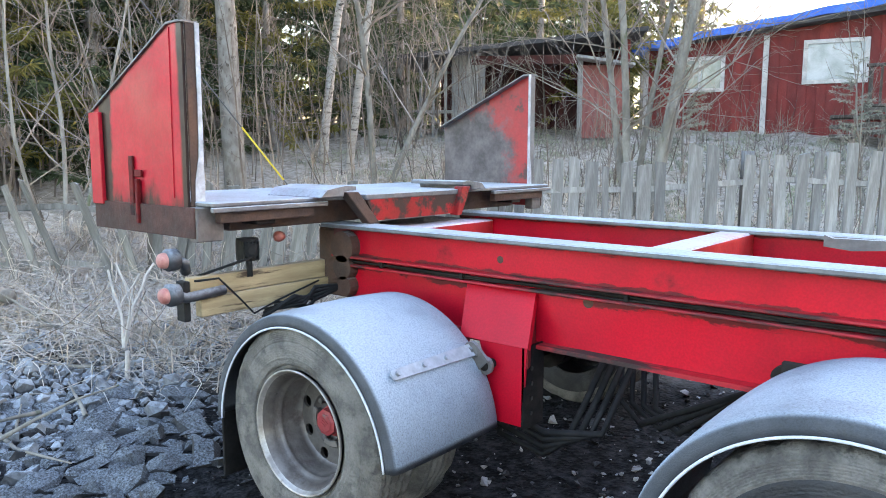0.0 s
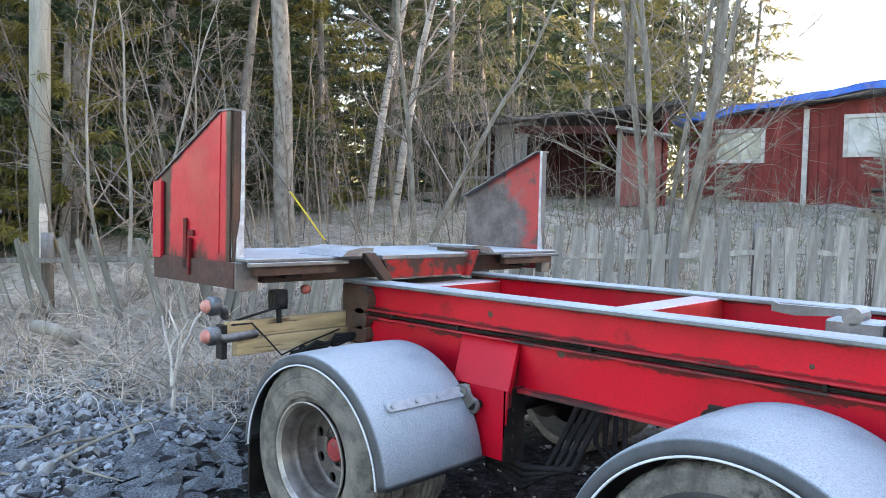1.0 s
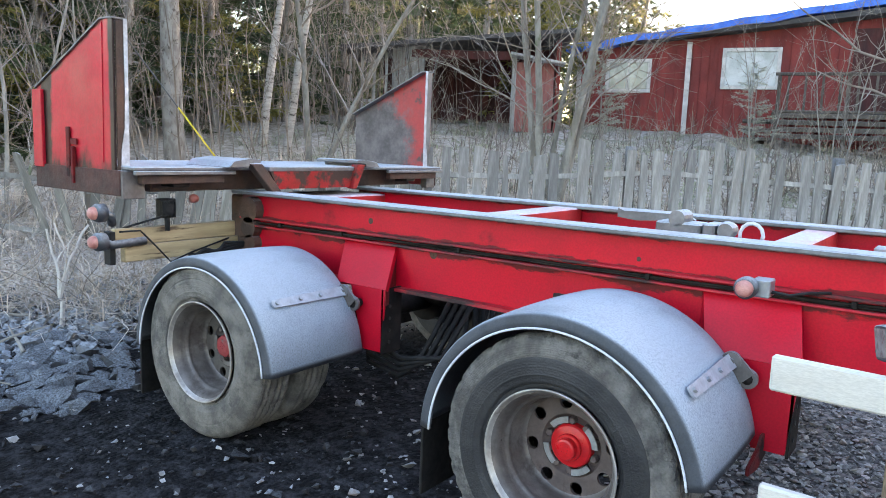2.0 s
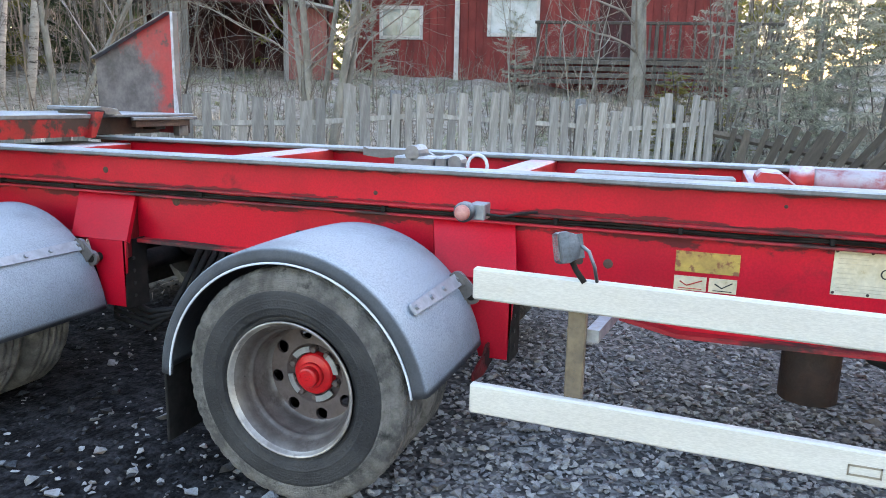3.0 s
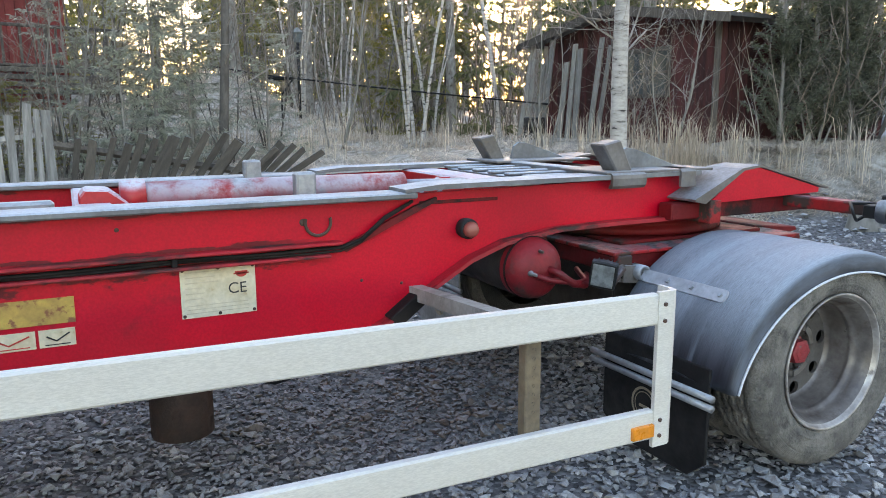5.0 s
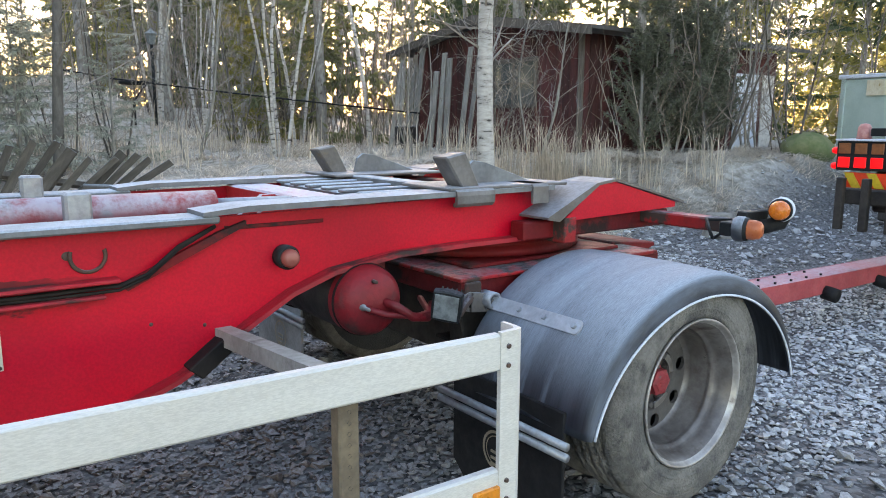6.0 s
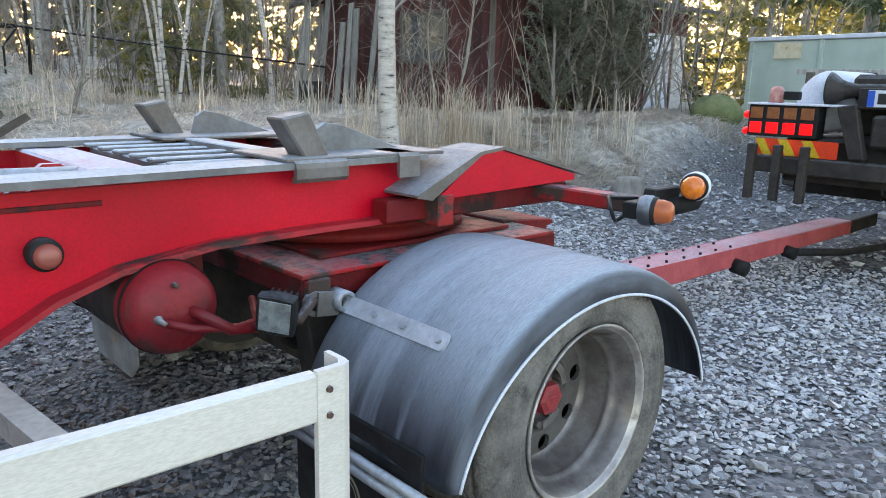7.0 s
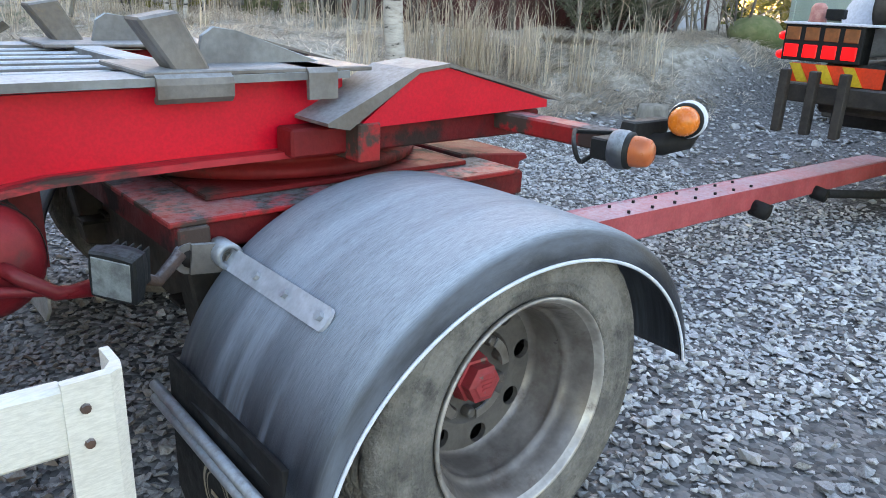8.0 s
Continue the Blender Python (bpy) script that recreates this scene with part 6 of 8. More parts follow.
# ---- trees ----
class Soup:
    """Collects branches (three- to six-sided) and leaf slips as plain lists."""
    def __init__(self):
        self.v, self.f = [], []

    def limb(self, pts, r0, r1, n):
        v, f = self.v, self.f
        start = len(v)
        side = None
        for i, p in enumerate(pts):
            d = (pts[min(i + 1, len(pts) - 1)] - pts[max(i - 1, 0)])
            d = d.normalized() if d.length > 1e-6 else Vector((0, 0, 1))
            side = d.orthogonal().normalized() if side is None else (side - d * side.dot(d)).normalized()
            up = d.cross(side)
            r = r0 + (r1 - r0) * i / (len(pts) - 1)
            for j in range(n):
                a = 2 * math.pi * j / n
                v.append(p + (side * math.cos(a) + up * math.sin(a)) * r)
        for i in range(len(pts) - 1):
            for j in range(n):
                a, b = start + i * n + j, start + i * n + (j + 1) % n
                f.append((a, b, b + n, a + n))

    def slip(self, p, d, w, ln, rnd):
        """A narrow pointed leaf or needle spray."""
        s = d.cross(Vector((rnd.uniform(-1, 1), rnd.uniform(-1, 1), rnd.uniform(-0.3, 1)))).normalized() * w
        k = len(self.v)
        mid = p + d * ln * 0.55 + Vector((0, 0, -ln * 0.05))
        self.v += [p, mid + s, p + d * ln + Vector((0, 0, -ln * 0.15)), mid - s]
        self.f.append((k, k + 1, k + 2, k + 3))

    def mesh(self, name, material, smooth=False):
        return raw_mesh(name, [tuple(p) for p in self.v], self.f, material, smooth)


def wander(p, d, ln, steps, rnd, bend=0.15, lift=0.0):
    pts, d = [p.copy()], d.normalized()
    for _ in range(steps):
        d = (d + Vector((rnd.gauss(0, bend), rnd.gauss(0, bend), rnd.gauss(0, bend) + lift))).normalized()
        p = p + d * (ln / steps)
        pts.append(p.copy())
    return pts


def bare_tree(seed, h, r, first=0.25, limbs=16, reach=0.35, twigs=5, lean=(0, 0), stems=1, fork=0.6, splay=1.6, thick=0.42):
    """Trunk, limbs and twigs of a leafless tree; returns trunk and crown soups."""
    rnd = random.Random(seed)
    trunk, crown = Soup(), Soup()
    for s in range(stems):
        a = rnd.uniform(0, 6.28)
        off = Vector((math.cos(a), math.sin(a), 0)) * (0.16 * (stems > 1))
        d = Vector((lean[0] + off.x * splay * (stems > 1), lean[1] + off.y * splay * (stems > 1), 1))
        hh = h * (1 if s == 0 else rnd.uniform(0.65, 1.0))
        pts = wander(off * 0.7 + Vector((0, 0, -0.15)), d, hh, 12, rnd, 0.05, 0.03)
        rr = r * (1 if stems == 1 else rnd.uniform(0.45, 0.8))
        trunk.limb(pts, rr, rr * 0.12, 8)
        for k in range(limbs):
            t = first + (1 - first) * (k + rnd.random()) / limbs * 0.97
            i = min(int(t * 12), 11)
            p = pts[i].lerp(pts[i + 1], t * 12 - i)
            b = rnd.uniform(0, 6.28)
            dd = Vector((math.cos(b), math.sin(b), rnd.uniform(0.25, 1.0)))
            ln = hh * reach * (1.15 - t) * rnd.uniform(0.6, 1.2)
            lp = wander(p, dd, ln, 6, rnd, 0.17, 0.06)
            lr = rr * (1.05 - t) * thick
            crown.limb(lp, max(lr, 0.006), 0.003, 4)
            for q in range(twigs):
                j = rnd.randrange(1, 6)
                dq = (lp[j] - lp[j - 1]).normalized() + Vector((rnd.gauss(0, fork), rnd.gauss(0, fork), rnd.gauss(0.1, fork)))
                tp = wander(lp[j], dq, ln * rnd.uniform(0.25, 0.55), 4, rnd, 0.22, 0.03)
                crown.limb(tp, max(lr * 0.35, 0.0035), 0.0015, 3)
                for _ in range(2):
                    e = rnd.randrange(1, 4)
                    dz = (tp[e] - tp[e - 1]).normalized() + Vector((rnd.gauss(0, 0.7), rnd.gauss(0, 0.7), rnd.gauss(0, 0.7)))
                    crown.limb(wander(tp[e], dz, ln * 0.16, 2, rnd, 0.2), 0.0025, 0.001, 3)
    return trunk, crown


def spruce(seed, h, r, low=0.06, spread=0.22, dens=1.0, droop=0.35, pine=False, gap=0.075, size=1.0, slips=4):
    rnd = random.Random(seed)
    trunk, crown = Soup(), Soup()
    pts = wander(Vector((0, 0, -0.2)), Vector((0, 0, 1)), h, 12, rnd, 0.02, 0.06)
    trunk.limb(pts, r, r * 0.1, 8)
    n = int((34 if pine else 62) * dens * h / 9)
    for k in range(n):
        t = low + (1 - low) * (k + rnd.random()) / n
        i = min(int(t * 12), 11)
        p = pts[i].lerp(pts[i + 1], t * 12 - i)
        b = rnd.uniform(0, 6.28)
        ln = h * spread * (1.04 - t) ** (0.55 if pine else 0.8) * rnd.uniform(0.6, 1.15) + 0.15
        d = Vector((math.cos(b), math.sin(b), 0.35 if pine else 0.15 - droop * (1 - t)))
        bp = wander(p, d, ln, 5, rnd, 0.09, 0.02)
        if size < 1.8:
            trunk.limb(bp, max(r * 0.22 * (1 - t), 0.008), 0.003, 3)
        m = int(ln / gap)
        for q in range(m):
            u = (0.45 if pine else 0.12) + (0.55 if pine else 0.88) * (q + rnd.random()) / max(m, 1)
            j = min(int(u * 5), 4)
            c = bp[j].lerp(bp[j + 1], u * 5 - j)
            ax = (bp[j + 1] - bp[j]).normalized()
            for s in range(slips):
                dv = (ax * rnd.uniform(0.2, 0.9) + Vector((rnd.gauss(0, 0.6), rnd.gauss(0, 0.6), rnd.gauss(0.25 if pine else -0.25, 0.4)))).normalized()
                crown.slip(c, dv, rnd.uniform(0.014, 0.030) * size, rnd.uniform(0.12, 0.30) * size ** 0.8, rnd)
    return trunk, crown


def tree_thing(name, trunk, crown, bark, leaf, place, label, category, group, crown_name="crown"):
    t = thing(name, place, label, category, group)
    part("trunk", trunk.mesh("trunk", bark, True), None, t)
    part(crown_name, crown.mesh("crown", leaf), None, t)
    return t


def plant(src, x, y, turn, s=1.0, sz=None, sink=0.0):
    return copy_thing(src, Matrix.Translation((x, y, land(x, y) - sink)) @ pose(0, 0, 0, 0, 0, turn) @ Matrix.Diagonal((s, s, sz or s, 1)))


tr = random.Random(11)
WOODS = "mixed woods round the yard"
# utility pole with a guy wire
pole = thing("utility_pole", on_land(-9.72, 0.19), "grey weathered wooden utility pole behind the fence", "pole")
part("shaft", finish(add_tube(bmesh.new(), [(0, 0, -0.3), (0, 0, 9.0)], 0.135, 14, taper=0.105), True), POLE_WOOD, pole)
part("guard_board", box(0.10, 0.14, -0.05, 0.05, 0.2, 0.9, 0.004), TRIM_WHITE, pole)
guy = thing("guy_wire", on_land(-4.5, 1.72), "thin steel guy wire with a yellow guard sleeve", "wire")
g0 = Vector((0, 0, 0.0))
g1 = Vector((-7.08, -0.1, 5.75))
part("wire", tube([g0, g1], 0.008, 5), WIRE_GREY, guy)
part("guard_sleeve", tube([g0.lerp(g1, 0.158), g0.lerp(g1, 0.25)], 0.009, 8), WIRE_YELLOW, guy)

# named trees that stand clear of the woods
t, c = bare_tree(21, 15, 0.17, 0.30, 26, 0.22, 5, (0.03, 0.02))
tree_thing("pine_tree", t, c, BARK_PINE, TWIG, on_land(-9.15, 3.61), "tall grey-barked pine trunk with bare dead limbs", "tree", WOODS)
t, c = bare_tree(22, 11, 0.085, 0.3, 20, 0.22, 5, (0.10, 0.03))
birch_a = tree_thing("birch_tree", t, c, BARK_BIRCH, TWIG, on_land(-9.88, 5.94), "slender white birch, leafless, among evergreens", "tree", WOODS)
t, c = bare_tree(23, 10, 0.075, 0.25, 22, 0.24, 5, (0.12, 0.05))
birch_b = tree_thing("birch_tree", t, c, BARK_BIRCH, TWIG, on_land(-8.86, 5.58), "slender pale birch leaning a little, leafless", "tree", WOODS)
t, c = bare_tree(24, 8, 0.07, 0.15, 24, 0.3, 6, (0.16, 0.08), 2)
tree_thing("alder_tree", t, c, BARK_GREY, TWIG, on_land(-7.77, 5.28), "thin grey leaning alder stems with bare twigs", "tree", WOODS)
t, c = bare_tree(25, 9.0, 0.080, 0.14, 14, 0.48, 7, (0.05, 0.0), 9, 0.75, 0.9, 0.24)
tree_thing("alder_tree", t, c, BARK_GREY, TWIG, on_land(-3.74, 5.77), "many-stemmed bare grey tree behind the fence", "tree", WOODS)
t, c = bare_tree(26, 5.5, 0.038, 0.1, 13, 0.40, 4, (0.0, 0.0), 3)
sap = tree_thing("sapling", t, c, BARK_GREY, TWIG, on_land(-7.53, 0.36), "thin frosted leafless saplings growing through the fence", "sapling", WOODS)
for x, y, s in ((-8.6, 1.9, 0.8), (-8.8, -1.8, 1.0), (-1.6, 8.0, 0.55), (-0.6, 7.4, 0.6), (1.3, 8.6, 0.7), (5.4, 9.0, 0.8), (9.2, 8.4, 0.7), (10.4, 6.6, 0.75), (12.8, 5.6, 0.8), (14.5, 5.2, 0.9), (15.6, 5.6, 0.9)):
    plant(sap, x, y, tr.uniform(0, 360), s)
t, c = bare_tree(27, 9.5, 0.15, 0.14, 34, 0.34, 7, (0.02, 0.02), thick=0.2)
tree_thing("alder_tree", t, c, BARK_GREY, TWIG, on_land(0.05, 9.64), "grey leafless tree with a mossy foot", "tree", WOODS)
t, c = bare_tree(28, 8.5, 0.07, 0.10, 26, 0.26, 7, (0.0, 0.0), thick=0.17)
tree_thing("rowan_tree", t, c, BARK_DARK, TWIG, on_land(3.32, 7.55), "dark slim trunk with frosted hanging twigs", "tree", WOODS)
t, c = bare_tree(29, 10, 0.115, 0.16, 46, 0.30, 9, (0.01, 0.0), fork=0.7, thick=0.16)
birch_c = tree_thing("birch_tree", t, c, BARK_BIRCH, TWIG, on_land(7.70, 4.50), "white birch with peeling bark beside the shed", "tree", WOODS)
t, c = bare_tree(30, 11, 0.060, 0.25, 12, 0.20, 3, (0.0, 0.0), 4, splay=0.7)
clump = tree_thing("birch_tree", t, c, BARK_BIRCH, TWIG, on_land(7.5, 10.4), "clump of slender pale birches, leafless", "tree", WOODS)
t, c = bare_tree(31, 5.5, 0.04, 0.05, 14, 0.34, 4, (0.0, 0.0), 4)
bush = tree_thing("bare_bush", t, c, BARK_DARK, TWIG, on_land(13.3, 5.0), "tall leafless bush of thin frosted stems", "bush", WOODS)
for x, y, s in ((14.2, 4.2, 0.8), (16.5, 3.8, 0.9), (10.0, 7.2, 0.7), (-9.5, 7.8, 0.9), (2.2, 9.8, 0.7), (-7.6, 7.6, 0.7)):
    plant(bush, x, y, tr.uniform(0, 360), s)

# evergreens: a few grown once, then planted about
SPR, FAR = [], []
for k, (h, r) in enumerate(((11, 0.16), (9, 0.13))):
    t, c = spruce(40 + k, h, r, 0.04, 0.23, 1.6, 0.35, False, 0.070, 0.72, 9)
    SPR.append(tree_thing("spruce_tree", t, c, BARK_PINE, LEAF_SPRUCE, on_land(-12.6 - 1.6 * k, 3.2 + 3.4 * k), "dark green spruce at the edge of the woods", "tree", WOODS))
t, c = spruce(50, 12, 0.17, 0.28, 0.21, 1.9, 0, True, 0.070, 0.70, 15)
PINE_A = tree_thing("pine_tree", t, c, BARK_PINE, LEAF_PINE, on_land(-12.0, 8.6), "tall pine with a grey-green crown", "tree", WOODS)
for k, (h, r) in enumerate(((13, 0.2), (11, 0.17))):
    t, c = spruce(44 + k, h, r, 0.03, 0.24, 0.9, 0.35, False, 0.17, 1.9, 5)
    FAR.append(tree_thing("spruce_tree", t, c, BARK_PINE, (LEAF_SPRUCE, LEAF_PINE)[k], on_land(-19 - 3 * k, 4 + 4 * k), "dark green spruce deep in the woods", "tree", WOODS))
t, c = spruce(46, 14, 0.2, 0.25, 0.19, 0.9, 0, True, 0.17, 2.4, 4)
FAR_PINE = tree_thing("pine_tree", t, c, BARK_PINE, LEAF_PINE, on_land(-20, 11), "tall pine deep in the woods", "tree", WOODS)
t, c = spruce(47, 9, 0.12, 0.04, 0.24, 0.9, 0.2, False, 0.16, 2.1, 3)
FAR_GOLD = tree_thing("spruce_tree", t, c, BARK_PINE, LEAF_GOLD, on_land(24, 12), "young conifer in the woods, coloured yellow-green as sunlit", "tree", WOODS)
t, c = spruce(51, 6.5, 0.09, 0.05, 0.26, 1.9, 0.2, False, 0.065, 0.62, 9)
GOLD = tree_thing("spruce_tree", t, c, BARK_PINE, LEAF_GOLD, on_land(-10.9, 0.9), "young yellow-green spruce at the wood edge", "tree", WOODS)
t, c = spruce(52, 4.0, 0.04, 0.08, 0.32, 1.7, 0.1, False, 0.045, 0.42, 6)
JUN = tree_thing("juniper_bush", t, c, BARK_GREY, LEAF_JUNIPER, on_land(2.55, 8.0), "frosted grey-green juniper bush on the bank", "bush", WOODS)
t, c = spruce(53, 5.0, 0.06, 0.03, 0.25, 2.4, -1.1, False, 0.050, 0.42, 12)
DARKJ = tree_thing("spruce_tree", t, c, BARK_GREY, LEAF_DULL, on_land(12.9, 5.8), "dense dull green young spruce beside the shed", "tree", WOODS)
for x, y, s in ((13.9, 5.9, 0.85), (14.7, 6.1, 0.6), (12.3, 5.9, 0.72), (13.4, 5.4, 0.8)):
    plant(DARKJ, x, y, tr.uniform(0, 360), s)
for x, y, s in ((1.5, 9.4, 0.8), (3.2, 9.2, 0.7), (-2.2, 10.2, 0.5), (-4.4, 8.8, 0.55)):
    plant(JUN, x, y, tr.uniform(0, 360), s)
for x, y, s in ((2.1, 7.5, 0.62), (3.0, 8.1, 0.8), (2.7, 8.9, 0.9), (4.2, 8.6, 0.6)):
    plant(JUN, x, y, tr.uniform(0, 360), s)
for x, y, s in ((0.7, 8.6, 0.5), (1.5, 8.8, 0.6), (2.3, 9.2, 0.6), (4.4, 9.2, 0.6), (3.6, 8.7, 0.5)):
    plant(bush, x, y, tr.uniform(0, 360), s)
plant(GOLD, 0.7, 8.9, 30, 0.46, 0.20)
plant(GOLD, 1.6, 9.9, 130, 0.28, 0.14)
for x, y, s in ((-12.4, -0.6, 1.2), (-13.2, 1.4, 1.3), (-9.3, 14.2, 1.2), (-11.5, -2.2, 1.1), (-14.0, 5.0, 1.4)):
    plant(GOLD, x, y, tr.uniform(0, 360), s)


def wood_patch(n, x0, x1, y0, y1, keep, kinds, seed, s0=0.85, s1=1.3):
    rnd = random.Random(seed)
    done = []
    for _ in range(n * 12):
        if len(done) >= n:
            break
        x, y = rnd.uniform(x0, x1), rnd.uniform(y0, y1)
        if not keep(x, y) or any((x - a) ** 2 + (y - b) ** 2 < 2.2 for a, b in done):
            continue
        done.append((x, y))
        plant(rnd.choice(kinds), x, y, rnd.uniform(0, 360), rnd.uniform(s0, s1))


def clear(x, y):
    s = (Vector((x, y)) - FENCE_A).dot(FENCE_OUT)
    house = -12 < x < 3 and 8.5 < y < 24
    return s > 3.5 and not house


wood_patch(12, -16, -10.5, -7, 12, clear, SPR + [SPR[0], GOLD], 1, 0.8, 1.15)
wood_patch(30, -30, -15.5, -12, 20, clear, FAR + [FAR[0], FAR_PINE], 12, 0.85, 1.3)
wood_patch(7, -22, -10.8, -8, 12, clear, [birch_a, birch_b, bush, sap], 2)
wood_patch(18, -26, -9, 22, 40, lambda x, y: x < -10.5 - (y - 24) * 0.33, FAR + [FAR_PINE], 3, 0.9, 1.3)
plant(FAR[1], -9.3, 34, 40, 0.50)
plant(FAR_GOLD, -8.2, 36, 140, 0.55)
wood_patch(28, 2, 34, 20, 40, lambda x, y: True, FAR + [FAR_PINE, FAR_PINE, FAR_GOLD, FAR_GOLD, clump, clump], 4, 0.8, 1.2)
wood_patch(22, 21, 42, 2, 24, lambda x, y: True, [FAR[0], FAR_PINE, FAR_GOLD, FAR_GOLD, clump], 5, 0.8, 1.2)
wood_patch(7, 4, 11, 12.5, 19, lambda x, y: abs(x - 9) > 0.8 and x > 6.8, [clump, bush, birch_a, sap], 6, 0.7, 1.0)
wood_patch(11, 2, 16, 16, 24, lambda x, y: abs(x - 5) > 2.0 or y > 18, [bush, bush, sap], 21, 1.0, 1.5)
plant(FAR[1], 11.0, 15.5, 20, 0.95)
wood_patch(3, 5, 12, 16, 20, lambda x, y: True, [PINE_A, GOLD], 7, 0.7, 1.0)
wood_patch(14, 4, 42, 36, 56, lambda x, y: abs((x - 26) * 0.81 - (y - 36) * 0.59) < 15, FAR, 8, 1.1, 1.5)
wood_patch(8, 44, 66, 0, 30, lambda x, y: True, FAR, 9, 1.0, 1.4)
def far_wood(name, n, seed, place, leaf):
    """Distant conifers too many to count: trunks and coarse sprays in one mesh."""
    rnd = random.Random(seed)
    so_ = Soup()
    for _ in range(n):
        x, y = place(rnd)
        z, h, wide = land(x, y), rnd.uniform(9, 16), rnd.uniform(0.13, 0.2)
        base = Vector((x, y, z))
        so_.limb([base, base + Vector((rnd.gauss(0, 0.2), rnd.gauss(0, 0.2), h))], 0.17, 0.03, 5)
        for _ in range(330):
            t = rnd.random() ** 0.8
            a, r = rnd.uniform(0, 6.28), h * wide * (1.03 - t) * math.sqrt(rnd.random())
            d = Vector((math.cos(a), math.sin(a), rnd.gauss(-0.2, 0.3))).normalized()
            so_.slip(base + Vector((math.cos(a) * r, math.sin(a) * r, h * t)), d, rnd.uniform(0.10, 0.22), rnd.uniform(0.6, 1.3), rnd)
    tagged(new(name, so_.mesh(name, leaf)), "distant dark conifer woods beyond the yard", "woods", kind="stuff")


far_wood("far_woods", 36, 71, lambda r: (r.uniform(2, 60), r.uniform(44, 62)), LEAF_PINE)
far_wood("far_woods", 20, 72, lambda r: (r.uniform(46, 62), r.uniform(-4, 46)), LEAF_PINE)
far_wood("far_woods", 44, 73, lambda r: (r.uniform(-52, -18), r.uniform(14, 44)), LEAF_SPRUCE)
# woods that close the yard behind the walk
wood_patch(5, -30, 36, -40, -26, lambda x, y: True, FAR + [FAR_PINE], 10, 0.9, 1.2)

# ---- grass ----
def blades(name, spots, heights, material, label, category, lean=0.35, width=0.006, seed=3):
    rnd = random.Random(seed)
    v, f = [], []
    for (x, y), h in zip(spots, heights):
        z = land(x, y)
        a = rnd.uniform(0, 6.28)
        th = min(lean * rnd.uniform(0.3, 1.5), 1.5)
        lx, ly, lz = math.cos(a) * h * math.sin(th), math.sin(a) * h * math.sin(th), h * math.cos(th)
        wx, wy = -math.sin(a + rnd.uniform(-1, 1)) * width, math.cos(a) * width
        k = len(v)
        v += [(x - wx, y - wy, z - 0.02), (x + wx, y + wy, z - 0.02), (x + lx * 0.3 + wx * 0.8, y + ly * 0.3 + wy * 0.8, z + lz * 0.75), (x + lx * 0.3 - wx * 0.8, y + ly * 0.3 - wy * 0.8, z + lz * 0.75), (x + lx, y + ly, z + lz)]
        f += [(k, k + 1, k + 2, k + 3), (k + 3, k + 2, k + 4)]
    return tagged(new(name, raw_mesh(name, v, f, material)), label, category, kind="stuff")


def clumped(n, x0, x1, y0, y1, keep, seed, tuft=9, spread=0.12):
    rnd = random.Random(seed)
    out = []
    while len(out) < n:
        x, y = rnd.uniform(x0, x1), rnd.uniform(y0, y1)
        if rnd.random() < keep(x, y):
            out += [(x + rnd.gauss(0, spread), y + rnd.gauss(0, spread)) for _ in range(tuft)]
    return out


def matted(name, n, x0, x1, y0, y1, keep, seed, length, material, label, rise=(0.25, 0.9), width=0.005, tuft=22, spread=0.10):
    """Dead grass that has fallen over in swathes: arching blades, each tuft combed one way."""
    rnd = random.Random(seed)
    v, f, made = [], [], 0
    while made < n:
        cx, cy = rnd.uniform(x0, x1), rnd.uniform(y0, y1)
        if rnd.random() > keep(cx, cy):
            continue
        comb = 5.0 * noise.noise(Vector((cx * 0.5, cy * 0.5, seed))) + rnd.gauss(0, 0.5)
        for _ in range(tuft):
            x, y = cx + rnd.gauss(0, spread), cy + rnd.gauss(0, spread)
            z, a = land(x, y), comb + rnd.gauss(0, 0.55)
            ln, up = rnd.uniform(*length), rnd.uniform(*rise)
            ca, sa = math.cos(a), math.sin(a)
            k = len(v)
            for q, (d, h, w) in enumerate(((0.0, -0.05, 1.0), (0.24, 0.42, 0.9), (0.62, 0.52, 0.6), (0.98, 0.26, 0.0))):
                px, py, pz = x + ca * d * ln, y + sa * d * ln, z + h * ln * up
                if w:
                    v += [(px + sa * width * w, py - ca * width * w, pz), (px - sa * width * w, py + ca * width * w, pz)]
                else:
                    v.append((px, py, pz))
            f += [(k, k + 1, k + 3, k + 2), (k + 2, k + 3, k + 5, k + 4), (k + 4, k + 5, k + 6)]
        made += tuft
    return tagged(new(name, raw_mesh(name, v, f, material)), label, "grass", kind="stuff")


hr = random.Random(4)
REEDS = [(8.45 + 1.9 * u + hr.gauss(0, 0.12), 5.1 - 0.75 * u + hr.gauss(0, 0.16)) for u in (0.0, 0.08, 0.15, 0.2, 0.3, 0.36, 0.42, 0.5, 0.55, 0.68, 0.8, 1.0)] + [(7.4, 4.75), (11.4, 3.9)]
sp = [(x + hr.gauss(0, 0.13), y + hr.gauss(0, 0.13)) for x, y in REEDS for _ in range(55)]
blades("tall_dry_reed", sp, [hr.uniform(0.40, 1.05) for _ in sp], STRAW, "tall pale dry reed grass in tufts beside the shed", "grass", 0.34, 0.0045)
matted("frosted_grass", 24000, 0.5, 13, 2.9, 9.5, lambda x, y: bank_of(x, y) * 0.9, 2, (0.16, 0.42), STRAW_FROST, "frosted dry grass flattened in swathes on the bank", (0.08, 0.45))
